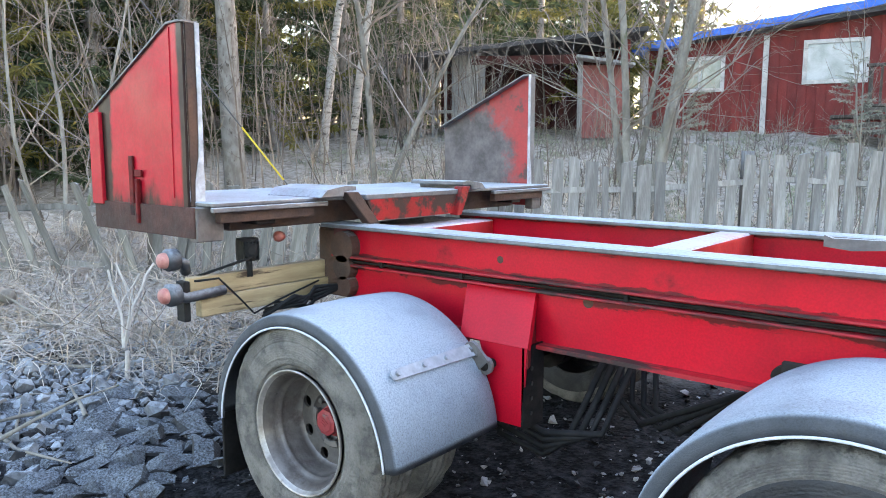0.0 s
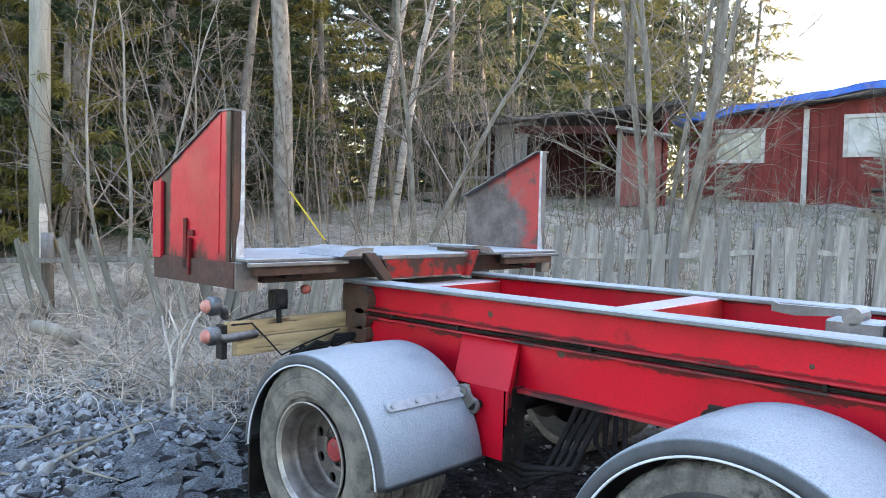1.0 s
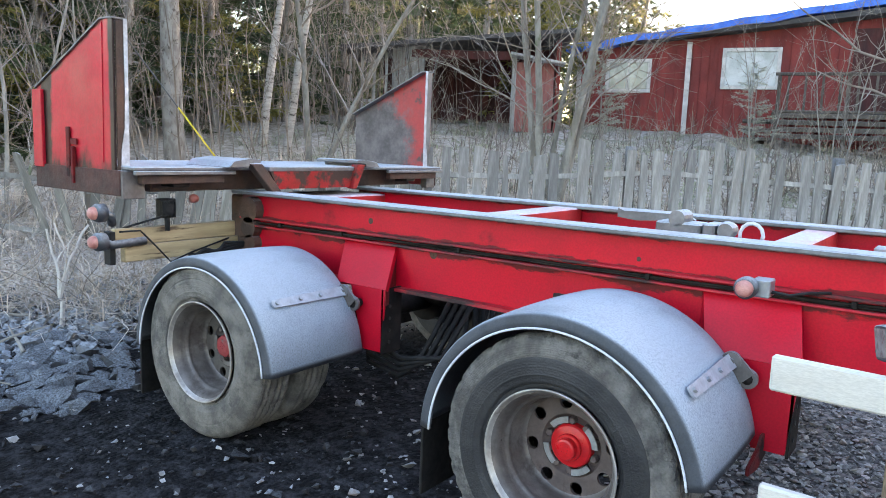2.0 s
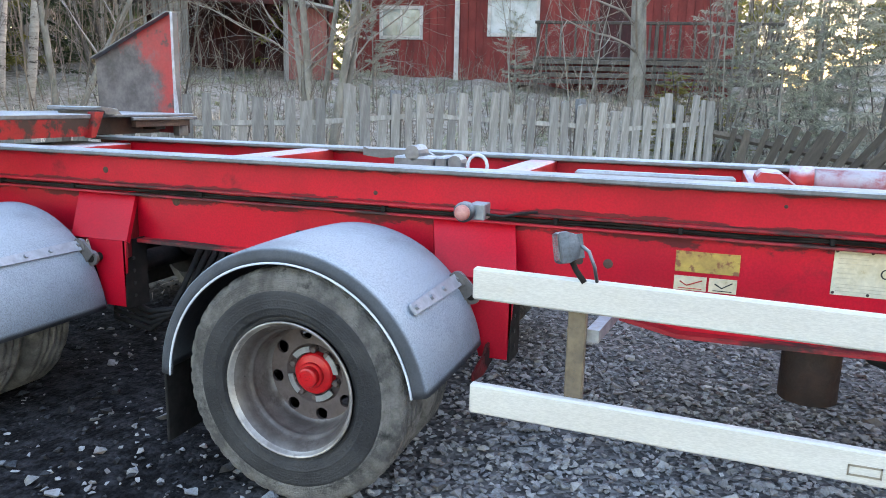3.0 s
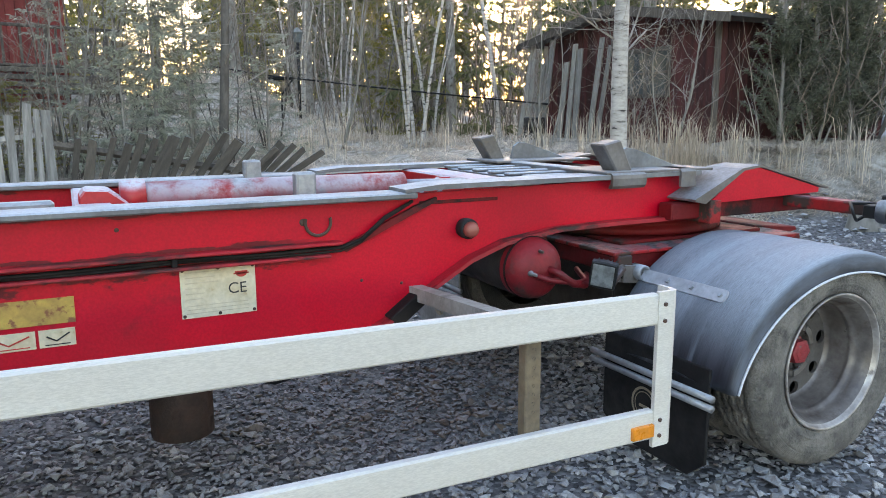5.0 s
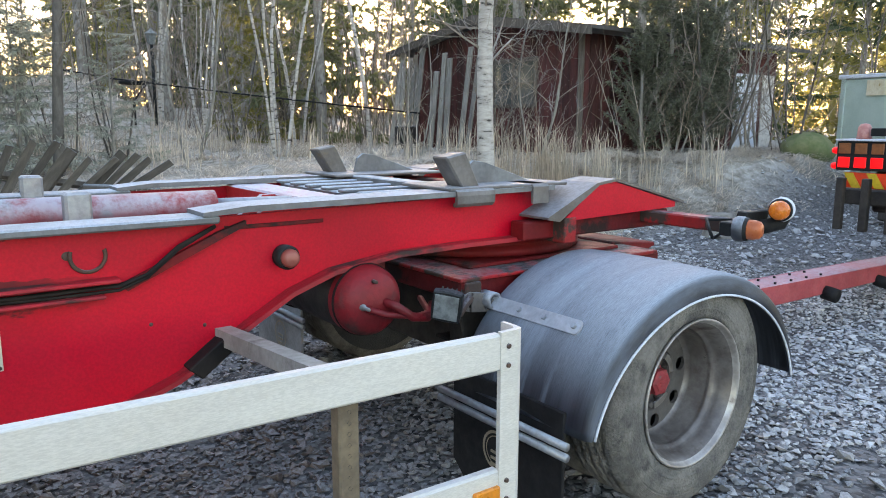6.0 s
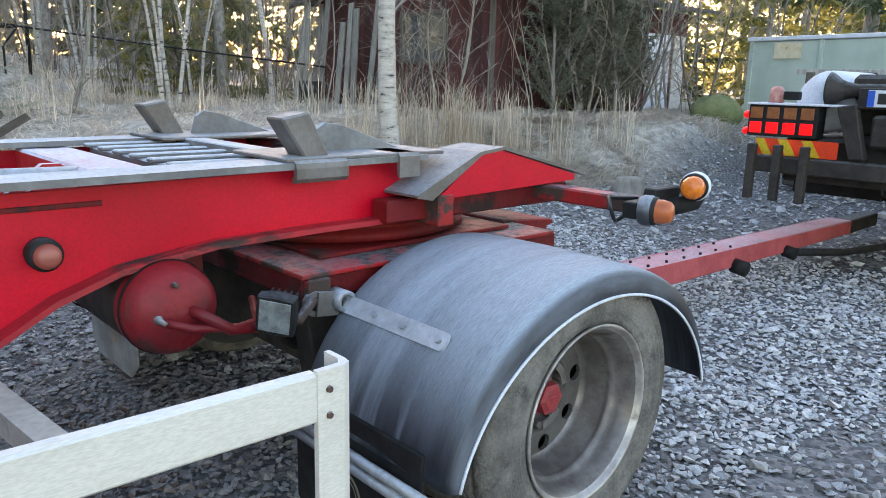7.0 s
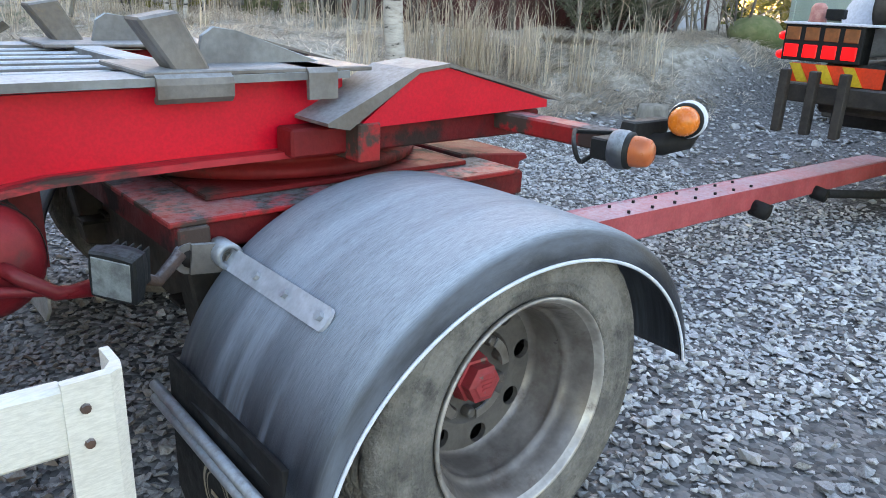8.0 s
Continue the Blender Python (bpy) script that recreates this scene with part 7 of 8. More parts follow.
matted("frosted_grass", 9000, -2.0, 13, 9.5, 17, lambda x, y: 0.8, 12, (0.18, 0.45), STRAW_FROST, "frosted grass at the edge of the woods", (0.3, 0.9), 0.007)
matted("frosted_grass", 12000, 8, 17, 2.2, 5.5, lambda x, y: bank_of(x, y), 6, (0.18, 0.46), STRAW_FROST, "frosted grass mounds beyond the gravel", (0.08, 0.42), 0.006)
matted("frosted_lawn", 12000, -11, 2.0, 5.0, 15, lambda x, y: bank_of(x, y), 14, (0.08, 0.24), GRASS_GREEN, "short frosted green grass on the slope before the house", (0.4, 1.0), 0.006)
sp = clumped(24000, -8.5, 1.0, -3.5, 7, lambda x, y: bank_of(x, y), 3, 10, 0.14)
blades("frosted_weeds", sp, [hr.uniform(0.10, 0.42) for _ in sp], STRAW_FROST, "frosted weeds and dead stalks by the fence", "weeds", 1.9, 0.004)
matted("fallen_straw", 9000, -8.3, -3.2, -3.4, 2.6, lambda x, y: bank_of(x, y), 16, (0.3, 0.75), STALK, "long pale straw lying in tangled swathes", (0.15, 0.6), 0.0035, 16, 0.16)
sp = clumped(900, 2.5, 11, 7.5, 15, lambda x, y: 0.8, 7, 9, 0.10)
blades("tall_dry_grass", sp, [hr.uniform(0.25, 0.85) for _ in sp], STRAW, "thin straw-coloured stalks at the edge of the woods", "grass", 0.35, 0.0045)
# undergrowth: thin leafless stems with forked twigs, too many to count
ur = random.Random(77)


def undergrowth(name, n, keep, box_, height, label):
    so_ = Soup()
    done = 0
    while done < n:
        x, y = ur.uniform(box_[0], box_[1]), ur.uniform(box_[2], box_[3])
        if not keep(x, y):
            continue
        done += 1
        h = ur.uniform(*height)
        st_ = wander(Vector((x, y, land(x, y) - 0.05)), Vector((ur.gauss(0, 0.14), ur.gauss(0, 0.14), 1)), h, 5, ur, 0.10, 0.03)
        so_.limb(st_, 0.005 + 0.0028 * h, 0.002, 3)
        for _ in range(7):
            j = ur.randrange(1, 5)
            d = (st_[j] - st_[j - 1]).normalized() * 0.7 + Vector((ur.gauss(0, 0.55), ur.gauss(0, 0.55), ur.gauss(0.15, 0.35)))
            so_.limb(wander(st_[j], d, h * ur.uniform(0.12, 0.34), 2, ur, 0.25), 0.0042, 0.0015, 3)
    tagged(new(name, so_.mesh(name, TWIG_DARK)), label, "undergrowth", kind="stuff")


undergrowth("thicket", 470, lambda x, y: not (11 < x < 18.5 and 6.2 < y < 13) and (x > 10.5 or y > 15.5), (2.0, 19, 10.5, 22), (1.2, 4.6), "frosted leafless thicket at the edge of the woods")
undergrowth("thicket", 330, lambda x, y: (Vector((x, y)) - FENCE_A).dot(FENCE_OUT) > 1.6 and x < -6.6 - 0.2 * y, (-14, -6, -4, 13), (1.2, 4.4), "frosted leafless thicket before the dark spruces")
undergrowth("brushwood", 420, lambda x, y: (Vector((x, y)) - FENCE_A).dot(FENCE_OUT) > 0.7, (-7.5, 4.2, 4.4, 12.5), (0.35, 1.5), "low twiggy brush on the slope before the house")
undergrowth("brushwood", 30, lambda x, y: x + y < 19.8, (10.2, 15.5, 4.7, 8.2), (0.8, 2.3), "leafless brush standing before the dark red shed")
# brambles and dead stalks at the left edge of the yard
br = random.Random(9)
so, st = Soup(), Soup()
for _ in range(500):
    x, y = br.uniform(-8.0, -4.0), br.uniform(-3.2, 2.4)
    if bank_of(x, y) < 0.5:
        continue
    p = Vector((x, y, land(x, y)))
    ln = br.uniform(0.3, 1.0)
    so.limb(wander(p, Vector((br.gauss(0, 0.9), br.gauss(0, 0.9), br.uniform(0.2, 1.0))), ln, 5, br, 0.25, -0.06), 0.005, 0.002, 3)
for _ in range(4200):
    x, y = br.uniform(-8.2, -3.2), br.uniform(-3.4, 2.6)
    if bank_of(x, y) < 0.35:
        continue
    p = Vector((x, y, land(x, y) + br.uniform(0.0, 0.10)))
    st.limb(wander(p, Vector((br.gauss(0, 1), br.gauss(0, 1), br.uniform(0.0, 0.55))), br.uniform(0.25, 0.8), 5, br, 0.22, -0.05), 0.0038, 0.0018, 3)
tagged(new("pale_stalks", st.mesh("pale_stalks", STALK)), "pale flattened dead stalks matted over the ground", "weeds", kind="stuff")
tagged(new("dead_stalks", so.mesh("dead_stalks", TWIG)), "tangle of dead frosted stalks and brambles", "brambles", kind="stuff")
sticks = Soup()
for _ in range(34):
    x, y = br.uniform(-5.6, -3.6), br.uniform(-2.9, -0.2)
    p = Vector((x, y, land(x, y) + 0.05))
    sticks.limb(wander(p, Vector((br.gauss(0, 1), br.gauss(0, 1), br.uniform(0.0, 0.25))), br.uniform(0.2, 0.75), 3, br, 0.12), br.uniform(0.006, 0.018), 0.004, 5)
tagged(new("dead_stick", sticks.mesh("dead_stick", BARK_GREY, True)), "grey dead sticks lying among the rocks", "sticks", kind="stuff")
# small birch sapling with white stems by the tail lamps
t, c = Soup(), Soup()
sr = random.Random(60)
t.limb(wander(Vector((0, 0, -0.1)), Vector((0.02, 0.02, 1)), 0.30, 4, sr, 0.05), 0.019, 0.016, 8)
for dx, ln, r in ((-0.26, 0.50, 0.013), (0.22, 0.56, 0.015), (0.05, 0.4, 0.008)):
    lp = wander(Vector((0, 0, 0.22)), Vector((dx * 0.7, dx * 0.7, 1)), ln, 6, sr, 0.12, 0.05)
    c.limb(lp, r, r * 0.55, 6)
    c.limb(wander(lp[3], Vector((-dx, -dx, 1)), ln * 0.5, 4, sr, 0.12), r * 0.6, 0.006, 5)
tree_thing("dead_shrub", t, c, TRIM_WHITE, TRIM_WHITE, on_land(-4.15, -0.74), "small pale forked dead shrub", "shrub", WOODS, "branch")

# ---- buildings ----
def boards(parent, m, width, z0, top, pitch, material, name="board", seed=1):
    """Upright boards with open joints on a wall plane; m carries x along the wall and y outwards; top(x) is the roof line."""
    rnd = random.Random(seed)
    n = int(width / pitch)
    for k in range(n):
        x0, x1 = k * pitch + 0.006, (k + 1) * pitch - 0.006
        bm = add_prism(bmesh.new(), [(x0, z0 + rnd.uniform(-0.02, 0.03)), (x1, z0 + rnd.uniform(-0.02, 0.03)), (x1, top(x1)), (x0, top(x0))], "y", -0.024 - rnd.uniform(0, 0.008), -0.002)
        part(name, finish(bm), material, parent, "", m)


def window_part(parent, m, x0, x1, z0, z1, bars, glass, frame_mat=None):
    fm = frame_mat or TRIM_WHITE
    bm = bmesh.new()
    w = 0.09
    for a in ((x0 - w, x0, z0 - w, z1 + w), (x1, x1 + w, z0 - w, z1 + w), (x0, x1, z1, z1 + w), (x0, x1, z0 - w, z0)):
        add_box(bm, a[0], a[1], -0.07, -0.02, a[2], a[3], 0.004)
    for k in range(1, bars + 1):
        x = x0 + (x1 - x0) * k / (bars + 1)
        add_box(bm, x - 0.025, x + 0.025, -0.055, -0.02, z0, z1, 0.003)
    win = part("window", finish(bm), fm, parent, "white-framed window", m)
    part("pane", box(x0, x1, -0.034, -0.030, z0, z1, 0), glass, win)
    return win


# red house with a blue tarpaulin on its roof
hb = Vector((-7.75, 14.75, 0))
hz = 2.0
hyaw = 13.0
HM = Matrix.Identity(4)
house = thing("house", Matrix.Translation((hb.x, hb.y, hz)) @ pose(0, 0, 0, 0, 0, hyaw), "low red wooden house with blue tarpaulin on its roof", "house")
def house_top(x):
    return 1.98 + 0.095 * min(x, 7.0) - 0.095 * max(x - 7.0, 0)
part("wall", prism([(0, -0.4), (9.6, -0.4), (9.6, house_top(9.6)), (7.0, house_top(7)), (0, house_top(0))], "y", 0.0, 0.15), HOUSE_RED, house)
part("side_wall", box(-0.02, 0.13, 0.15, 6.0, -0.4, 2.1, 0.004), HOUSE_RED, house)
boards(house, HM, 9.6, -0.35, house_top, 0.2, HOUSE_RED)
roof = part("roof", prism([(-0.35, house_top(-0.3)), (7.0, house_top(7) + 0.06), (10.0, house_top(10.0)), (10.0, house_top(10.0) + 0.10), (7.0, house_top(7) + 0.18), (-0.35, house_top(-0.3) + 0.10)], "y", -0.35, 6.2), ROOF_FELT, house)
bm = bmesh.new()
tp = [(-0.30 + 0.35 * k, house_top(-0.3 + 0.35 * k) + 0.13 + 0.018 * math.sin(k * 1.7) + 0.014 * k) for k in range(27)]
add_prism(bm, tp + [(x, z - 0.17 - 0.02 * math.sin(x * 3.1)) for x, z in tp[::-1]], "y", -0.42, 6.0)
part("tarpaulin", finish(bm), TARP, roof, "crumpled bright blue tarpaulin")
window_part(house, HM, 0.78, 1.74, 1.02, 1.68, 1, PANE_PALE)
window_part(house, HM, 3.58, 4.72, 1.12, 1.92, 0, PANE_WHITE)
part("corner_board", box(2.65, 2.77, -0.05, -0.026, -0.1, 2.17, 0.004), TRIM_WHITE, house)
part("corner_board", box(-0.06, 0.05, -0.05, -0.026, -0.2, 1.95, 0.004), TRIM_WHITE, house)
part("door", box(6.3, 7.2, -0.06, -0.026, 0.5, 2.4, 0.006), HOUSE_DARK, house, "dark red plank door")
porch = thing("porch", Matrix.Translation((hb.x, hb.y, hz)) @ pose(0, 0, 0, 0, 0, hyaw), "weathered wooden porch deck with railing and open boards", "porch")
for k in range(3):
    part("deck_board", box(4.7, 10.4, -1.5 + k * 0.5, -1.04 + k * 0.5, 0.42, 0.47, 0.004), WOOD_DARK, porch)
for k in range(4):
    part("skirt_board", box(4.7, 10.4, -1.56, -1.53, -0.15 + k * 0.15, -0.05 + k * 0.15, 0.003), WOOD_DARK, porch)
for k in range(5):
    part("porch_post", box(4.75 + k * 1.36, 4.83 + k * 1.36, -1.50, -1.42, -0.4, 1.25, 0.004), WOOD_DARK, porch)
part("handrail", box(4.7, 10.4, -1.52, -1.40, 1.22, 1.28, 0.004), WOOD_DARK, porch)
for k in range(16):
    part("baluster", box(4.95 + k * 0.34, 5.0 + k * 0.34, -1.48, -1.45, 0.47, 1.22, 0.002), WOOD_DARK, porch)
for k in range(3):
    part("step", box(4.1, 4.7, -1.5 + 0.0 * k, -0.6, -0.2 + k * 0.2, -0.14 + k * 0.2, 0.004), WOOD_DARK, porch)

# open red shed to the left of it
sz = 1.78
shed = thing("shed", Matrix.Translation((-10.55, 9.75, sz)) @ pose(0, 0, 0, 0, 0, 33), "dilapidated dark red wooden shed with a lean-to", "shed")
def shed_top(x):
    return 1.75 + 0.10 * x
part("back_wall", box(0.0, 4.3, 1.9, 2.0, -0.4, 2.1, 0.004), HOUSE_DARK, shed)
part("end_wall", box(4.2, 4.3, 0.0, 2.0, -0.4, 2.1, 0.004), HOUSE_RED, shed)
for k in range(13):
    part("board", box(0.9 + k * 0.18, 1.065 + k * 0.18, 1.86, 1.895, -0.3, 1.95, 0.003), HOUSE_DARK, shed)
part("header", box(0.9, 3.25, -0.06, 0.0, 1.60, 1.78, 0.004), HOUSE_DARK, shed)
boards(shed, Matrix.Translation((0.45, 0.05, 0)), 0.75, -0.3, lambda x: shed_top(x + 0.45), 0.15, WOOD_GREY)
part("door", box(3.30, 4.15, -0.14, -0.10, 0.0, 1.55, 0.005), DOOR_FADED, shed, "faded pink-red plank door standing ajar")
part("door_post", box(3.20, 3.30, -0.16, 0.02, -0.3, 1.75, 0.005), WOOD_GREY, shed)
part("door_hood", prism([(3.15, 1.68), (4.35, 1.50), (4.35, 1.55), (3.15, 1.74)], "y", -0.5, 0.05), WOOD_GREY, shed)
part("roof", prism([(-0.7, shed_top(-0.7)), (4.6, shed_top(4.6)), (4.6, shed_top(4.6) + 0.09), (-0.7, shed_top(-0.7) + 0.09)], "y", -0.45, 2.3), ROOF_FELT, shed)
for k in range(4):
    part("slat", box(-0.55 + k * 0.28, -0.49 + k * 0.28, 0.0, 0.05, -0.3, 1.62 + 0.02 * k, 0.003), WOOD_GREY, shed)
part("lean_rail", box(-0.6, 0.5, -0.03, 0.0, 0.55, 0.62, 0.003), WOOD_GREY, shed)

# red shed beside the birch
s2 = thing("shed", (11.8, 6.8, 0.78), "dark red shed with a low roof and boards leaning on it", "shed")
def gable(y):
    return 2.26 + 0.15 * (2.7 - abs(y - 2.7))
part("gable_wall", prism([(0, -0.4), (5.4, -0.4), (5.4, gable(5.4)), (2.7, gable(2.7)), (0, gable(0))], "x", 0.0, 0.12), HOUSE_DARK, s2)
part("side_wall", box(0.12, 6.2, 0.0, 0.12, -0.4, 2.2, 0.004), HOUSE_DARK, s2)
GM = Matrix.Rotation(math.pi / 2, 4, "Z") @ Matrix.Scale(-1, 4, (0, 1, 0))
for k in range(30):
    y0 = k * 0.18 + 0.006
    part("board", finish(add_prism(bmesh.new(), [(y0, -0.3), (y0 + 0.168, -0.3), (y0 + 0.168, gable(y0 + 0.168)), (y0, gable(y0))], "x", -0.026, -0.002)), HOUSE_DARK, s2)
for k in range(34):
    x0 = 0.1 + k * 0.18
    part("board", box(x0, x0 + 0.168, -0.026, -0.002, -0.3, 2.2, 0.0), HOUSE_DARK, s2)
for y_a, y_b in ((2.7, -0.55), (2.7, 5.95)):
    za, zb = gable(2.7) + 0.02, gable(2.7) - 0.15 * abs(y_b - 2.7) + 0.02
    part("roof", prism([(y_a, za), (y_b, zb), (y_b, zb + 0.07), (y_a, za + 0.09)], "x", -0.45, 6.7), ROOF_FELT, s2)
    part("verge_board", prism([(y_a, za - 0.10), (y_b, zb - 0.10), (y_b, zb + 0.06), (y_a, za + 0.08)], "x", -0.49, -0.455), WOOD_DARK, s2)
wm = []
for y0, y1, z0, z1 in ((1.20, 1.28, 0.92, 1.88), (2.48, 2.56, 0.92, 1.88), (1.28, 2.48, 1.80, 1.88), (1.28, 2.48, 0.92, 1.00), (1.85, 1.91, 1.00, 1.80), (1.28, 2.48, 1.38, 1.42)):
    wm.append(box(-0.07, -0.03, y0, y1, z0, z1, 0.003))
wnd = part("window", box(-0.036, -0.032, 1.28, 2.48, 1.00, 1.80, 0), PANE, s2, "dull glass pane in a grey frame")
for bar in wm:
    part("window_frame", bar, WOOD_DARK, wnd)
part("corner_board", box(-0.06, -0.028, 0.0, 0.13, -0.3, 2.2, 0.003), WOOD_DARK, s2)
part("corner_board", box(-0.06, -0.028, 5.27, 5.40, -0.3, 2.2, 0.003), WOOD_GREY, s2)
part("side_door", box(4.6, 5.5, -0.06, -0.03, -0.1, 1.7, 0.005), SNOW_WHITE, s2, "pale weathered side door")
part("side_panel", box(5.65, 6.1, -0.06, -0.03, 0.0, 1.7, 0.005), TRIM_WHITE, s2)
lr = random.Random(3)
for k in range(9):
    y = 8.9 + k * 0.30 + lr.uniform(-0.08, 0.08)
    pl = part("leaning_board", finish(add_box(bmesh.new(), -0.02, 0.02, -0.07, 0.07, 0, lr.uniform(1.7, 2.3), 0.003)), WOOD_MID)
    pl.matrix_world = pose(11.25 - lr.uniform(0, 0.15), y + 1.0 if k > 4 else y + 0.6, land(11.3, y) - 0.03, lr.uniform(-4, 4), 6 + lr.uniform(-2, 3), lr.uniform(-15, 15))
    tagged(pl, "long grey board leaning on the shed wall", "board", "boards leaning on the shed")
barrel = part("barrel", lathe([(0.0001, 0.0), (0.22, 0.0), (0.24, 0.03), (0.24, 0.30), (0.25, 0.32), (0.24, 0.34), (0.24, 0.5), (0.21, 0.52), (0.0001, 0.50)], (0, 0, 0), "z", 20), TRUCK_DARK)
barrel.matrix_world = Matrix.Translation(on_land(10.9, 11.3))
tagged(barrel, "dark dented barrel by the shed corner", "barrel")

# garden lamp post and a bird bath
lp = thing("lamp_post", on_land(6.27, 14.0), "black garden lamp post with a lantern", "lamp post")
part("pole", tube([(0, 0, -0.1), (0, 0, 1.7)], 0.035, 10), BLACK, lp)
part("lantern", lathe([(0.0001, 2.05), (0.05, 2.0), (0.14, 1.92), (0.13, 1.90), (0.11, 1.88), (0.08, 1.70), (0.0001, 1.69)], (0, 0, 0), "z", 8, smooth=False), LAMP_GLASS, lp)
bb = thing("fire_bowl", on_land(5.75, 13.6), "dark iron ring on a leg in the grass", "bowl")
part("ring", lathe([(0.26, 0.83), (0.28, 0.85), (0.28, 0.89), (0.26, 0.89), (0.26, 0.83)], (0, 0, 0), "z", 24), BLACK, bb)
part("leg", tube([(0, 0, 0), (0, 0, 0.5), (0.26, 0, 0.85)], 0.02, 8), BLACK, bb)
cab = thing("hanging_cable", on_land(4.0, 13.5), "dark cable slung low between the trees", "cable")
part("cable", tube([(-1.0, 1.5, 1.45), (1.5, 0.4, 1.0), (3.6, -0.5, 0.75), (5.5, -1.2, 0.55), (7.3, -2.2, 0.35)], 0.018, 6), BLACK, cab)
stump = part("tree_stump", lathe([(0.24, -0.1), (0.20, 0.06), (0.17, 0.24), (0.165, 0.29), (0.0001, 0.30)], (0, 0, 0), "z", 16), BARK_GREY)
stump.matrix_world = Matrix.Translation(on_land(10.0, 2.75))
tagged(stump, "low frosted tree stump in the grass", "stump")
bo = bmesh.new()
bmesh.ops.create_icosphere(bo, subdivisions=3, radius=0.5)
for v in bo.verts:
    v.co = Vector((v.co.x * 1.1, v.co.y * 0.8, v.co.z * 0.6)) * (1 + 0.16 * noise.noise(v.co * 2.2))
boulder = part("boulder", finish(bo, True), MOSS)
boulder.matrix_world = Matrix.Translation((14.4, 4.0, land(14.4, 4.0) + 0.1))
tagged(boulder, "moss-green boulder at the edge of the gravel", "boulder")
mossy_log = part("log", finish(add_tube(bmesh.new(), [(0, 0, 0.02), (0.2, 0.1, 0.0), (0.42, 0.2, -0.06)], 0.055, 10), True), BARK_GREY)
mossy_log.matrix_world = Matrix.Translation((-6.15, -1.0, land(-6.15, -1.0) + 0.22))
tagged(mossy_log, "short sawn log lying in the weeds", "log")

# pale green box body
ct = thing("box_body", Matrix.Translation((15.6, 2.87, 0.45)) @ pose(0, 0, 0, 0, 0, -8), "pale green steel box body with double doors", "container")
part("shell", box(0.0, 6.0, -1.35, 1.35, -0.1, 1.76, 0.02), CONT_GREEN, ct)
part("roof_edge", box(-0.04, 6.04, -1.40, 1.40, 1.76, 1.83, 0.01), SNOW_WHITE, ct)
for y in (-1.33, 0.0, 1.30):
    part("door_post", box(-0.03, 0.02, y - 0.04, y + 0.04, 0.0, 1.76, 0.004), CONT_GREEN, ct)
part("door_bar", box(-0.05, -0.02, 0.1, 0.75, 0.78, 0.82, 0.004), TRUCK_DARK, ct)
part("old_notice", box(-0.035, -0.012, 0.35, 0.85, 1.45, 1.72, 0.002), PLATE, ct)
pl2 = thing("pallet_rack", Matrix.Translation((12.7, 1.2, 0.75)), "stack of grey wooden pallets and slatted crates", "pallets")
for k in range(6):
    part("slat", box(-0.02, 0.03, -1.3 + k * 0.38, -1.2 + k * 0.38, 0.0, 0.85, 0.003), WOOD_DARK, pl2)
for z in (0.15, 0.5, 0.82):
    part("crossbar", box(0.03, 0.06, -1.35, 0.85, z, z + 0.07, 0.003), WOOD_GREY, pl2)
part("base", box(0.1, 1.2, -1.4, 0.9, -0.7, 0.4, 0.02), WOOD_DARK, pl2)

# ---- rear of the truck ----
truck = thing("truck", (7.72, -0.92, 0), "rear of a dark truck with a lit red lamp panel", "truck")
pn = part("lamp_panel", box(0.0, 0.14, 0.70, 1.20, 1.02, 1.245, 0.005), BLACK, truck, "black lamp panel with eight square lamps")
for k in range(4):
    for j, (z0, m_) in enumerate(((1.035, LED_RED), (1.142, LED_AMBER))):
        y0 = 0.72 + k * 0.122
        part("square_lamp", box(-0.008, 0.004, y0 + 0.008, y0 + 0.098, z0 + 0.006, z0 + 0.088, 0.004), m_, pn, "lit red lamp" if j == 0 else "unlit amber lamp")
for z in (1.05, 1.17):
    part("side_marker", lathe([(0.0001, 0.04), (0.02, 0.038), (0.028, 0.02), (0.028, 0.0)], (0.05, 1.215, z), "y", 16), LED_RED, pn, "round red side marker")
part("panel_top", box(-0.02, 0.30, 0.55, 1.21, 1.246, 1.262, 0.004), SNOW_WHITE, pn)
part("beacon", lathe([(0.0001, 0.12), (0.03, 0.115), (0.048, 0.09), (0.052, 0.03), (0.056, 0.0), (0.0001, 0.0)], (0.08, 1.04, 1.262), "z", 20), LENS_PINK, truck, "frosted orange-red beacon")
part("tank", lathe([(0.0001, 0.0), (0.12, 0.01), (0.20, 0.05), (0.22, 0.12), (0.22, 0.8), (0.0001, 0.85)], (0.20, 0.76, 1.28), "x", 28), SNOW_WHITE, truck, "round tank whitened by frost")
part("tank_box", box(0.02, 0.08, 0.86, 0.97, 1.285, 1.345, 0.006), BLACK, truck)
part("hazard_board", box(0.02, 0.03, 0.55, 1.13, 0.885, 1.005, 0.002), HAZARD_RED, truck, "red and yellow hazard board")
for k in range(3):
    y0 = 0.66 + k * 0.17
    part("hazard_stripe", prism([(y0, 0.888), (y0 + 0.07, 0.888), (y0 + 0.14, 1.002), (y0 + 0.07, 1.002)], "x", 0.012, 0.019), HAZARD_YELLOW, truck)
part("bumper", box(-0.02, 0.10, -1.1, 1.16, 0.76, 0.88, 0.01), TRUCK_DARK, truck, "dark steel bumper beam")
for y in (1.12, 0.93, 0.74):
    part("bumper_stake", box(-0.08, -0.02, y - 0.028, y + 0.028, 0.56, 0.965, 0.006), TRUCK_DARK, truck, "upright steel stake on the bumper")
part("chassis", box(0.10, 6.0, -1.0, 0.95, 0.70, 1.02, 0.02), TRUCK_DARK, truck)
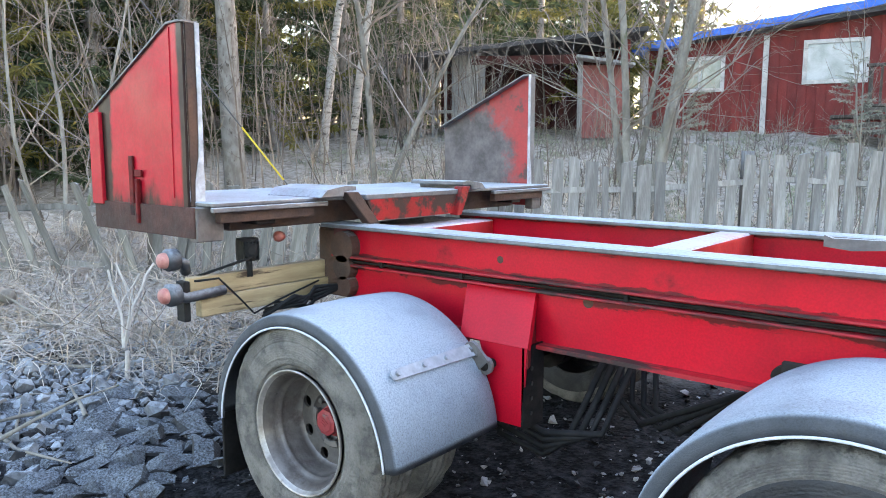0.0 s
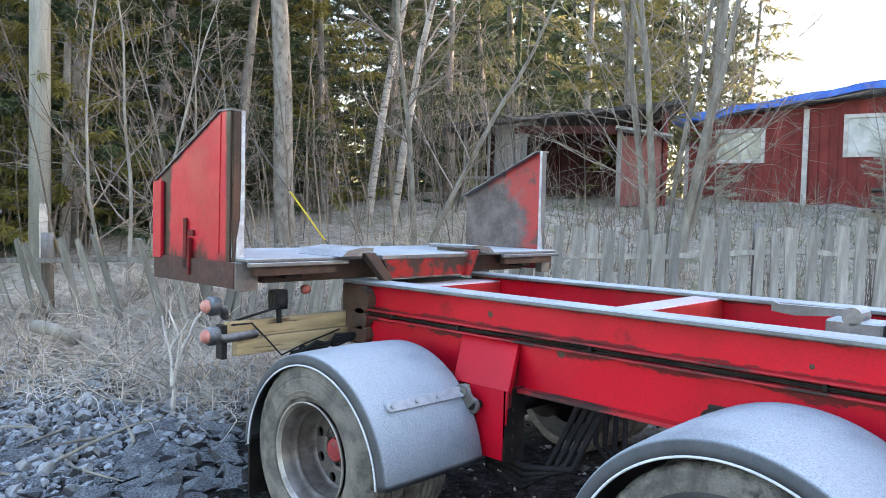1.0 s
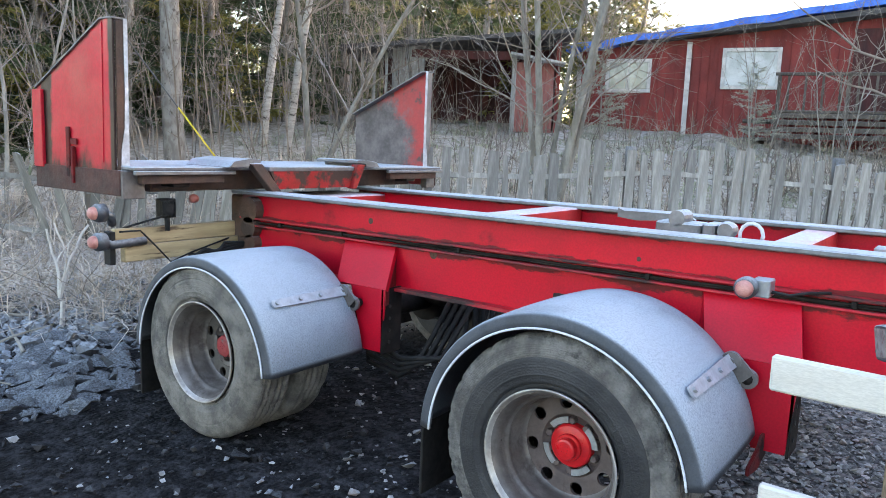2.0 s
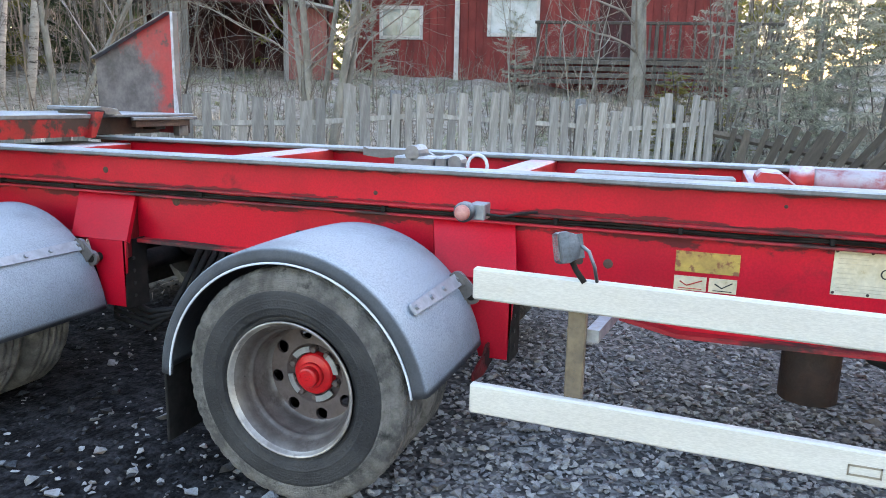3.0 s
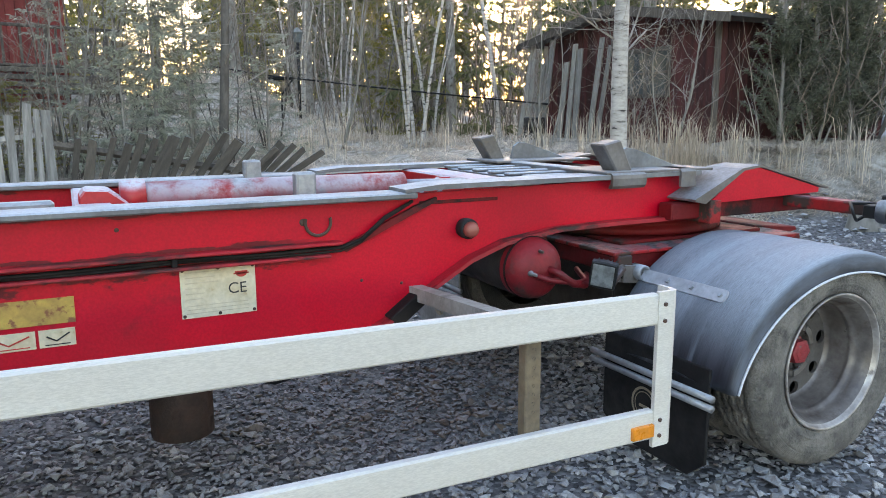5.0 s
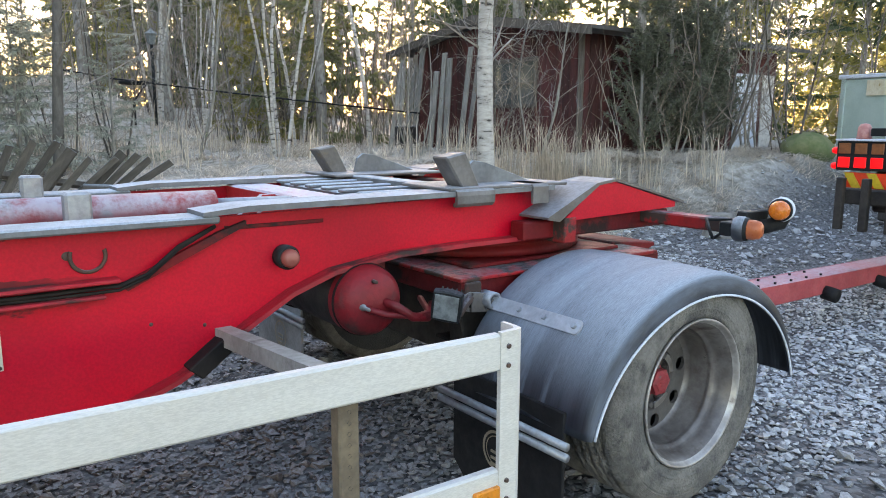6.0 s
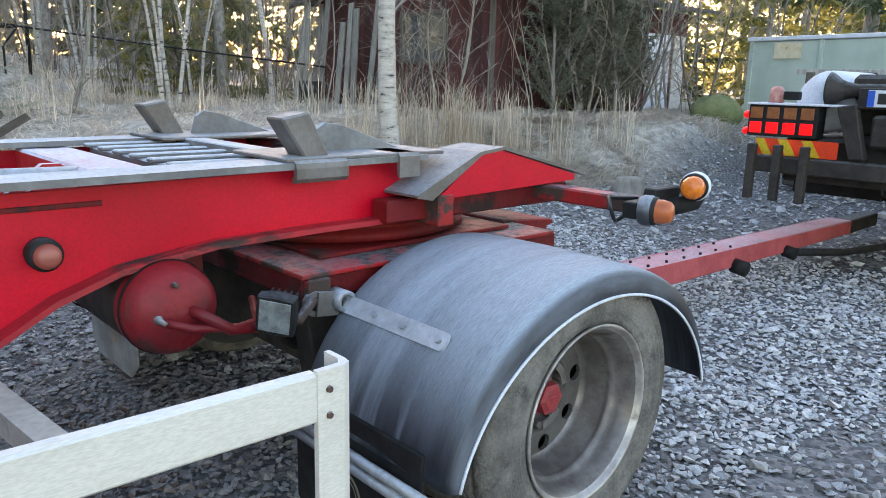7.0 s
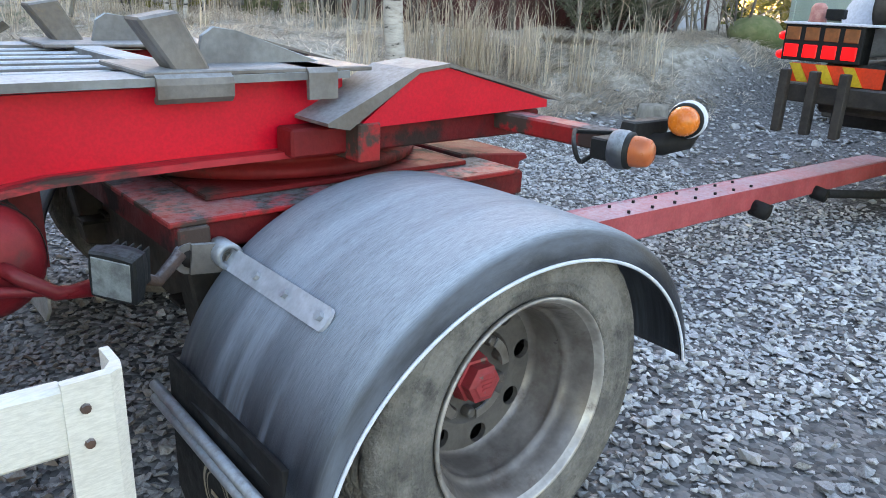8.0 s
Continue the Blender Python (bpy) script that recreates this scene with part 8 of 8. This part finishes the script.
# black panels added to stand for the dark, shaded space under the bumper
for y0, y1 in ((0.42, 1.06), (-1.05, -0.42)):
    part("mud_flap", box(0.62, 0.635, y0, y1, 0.56, 0.74, 0.003), RUBBER, truck, "black rubber mud flap")
part("axle_housing", tube([(2.4, -0.9, 0.5), (2.4, 0.9, 0.5)], 0.12, 12), STEEL_DARK, truck)
part("deck_frame", box(0.30, 6.0, -1.15, 0.62, 1.05, 1.24, 0.02), TRUCK_DARK, truck)
part("horn_cone", lathe([(0.0001, -0.05), (0.046, -0.04), (0.075, 0.03), (0.115, 0.085), (0.124, 0.10), (0.112, 0.10), (0.066, 0.02), (0.047, -0.06), (0.045, -0.45), (0.0001, -0.45)], (0.10, 0.58, 1.36), "y", 24), TRUCK_DARK, truck, "dark funnel-mouthed coupling")
part("coupling_block", box(0.12, 0.55, -0.25, 0.55, 1.30, 1.47, 0.03), TRUCK_DARK, truck)
npl = part("registration_plate", box(-0.012, 0.0, -0.04, 0.40, 1.255, 1.365, 0.003), SNOW_WHITE, truck, "white registration plate with a blue band")
part("blue_band", box(-0.015, -0.012, 0.355, 0.398, 1.258, 1.362, 0), BLUE_BAND, npl)
for k in range(3):
    part("dark_bar", box(-0.015, -0.012, 0.27 - k * 0.10, 0.335 - k * 0.10, 1.275, 1.345, 0), INK, npl)
part("plate_holder", box(0.0, 0.12, -0.10, 0.46, 1.24, 1.38, 0.006), TRUCK_DARK, truck)
part("arm_link", prism([(0.36, 0.90), (0.46, 0.90), (0.58, 1.25), (0.46, 1.27)], "x", -0.03, 0.05, 0.008), TRUCK_DARK, truck)
part("side_rack", box(0.0, 0.3, -0.6, 0.36, 0.98, 1.2, 0.02), TRUCK_DARK, truck)
part("red_lamp_box", box(-0.04, 0.04, -0.12, 0.16, 0.90, 1.0, 0.01), RED_DULL_SHADED, truck)
for x in (2.4, 3.7):
    tw = part("wheel", lathe([(0.28, 0.0), (0.30, -0.01), (0.46, -0.02), (0.50, 0.03), (0.50, 0.25), (0.28, 0.28)], (x, 0.45, 0.5), "y", 32), RUBBER, truck)
    part("wheel", lathe([(0.28, 0.0), (0.30, -0.01), (0.46, -0.02), (0.50, 0.03), (0.50, 0.25), (0.28, 0.28)], (x, -1.0, 0.5), "y", 32), RUBBER, truck)
# ---- pieces of the ground nearest the walk ----
ONES = []
for k in range(6):
    v, f = LUMPS[k]
    ONES.append(raw_mesh("stone", [tuple(p) for p in v], [tuple(int(i) for i in q) for q in f], STONE_ONE))
for k in range(300):
    x, y, s = rng.uniform(NEAR[0], NEAR[1]), rng.uniform(NEAR[2], NEAR[3]), rng.lognormal(-3.3, 0.33)
    part("stone", ONES[k % 6], None, ground, "", pose(x, y, land(x, y) + s * 0.2, rng.normal(0, 20), rng.normal(0, 20), rng.uniform(0, 360)) @ Matrix.Diagonal((s, s, s, 1)))
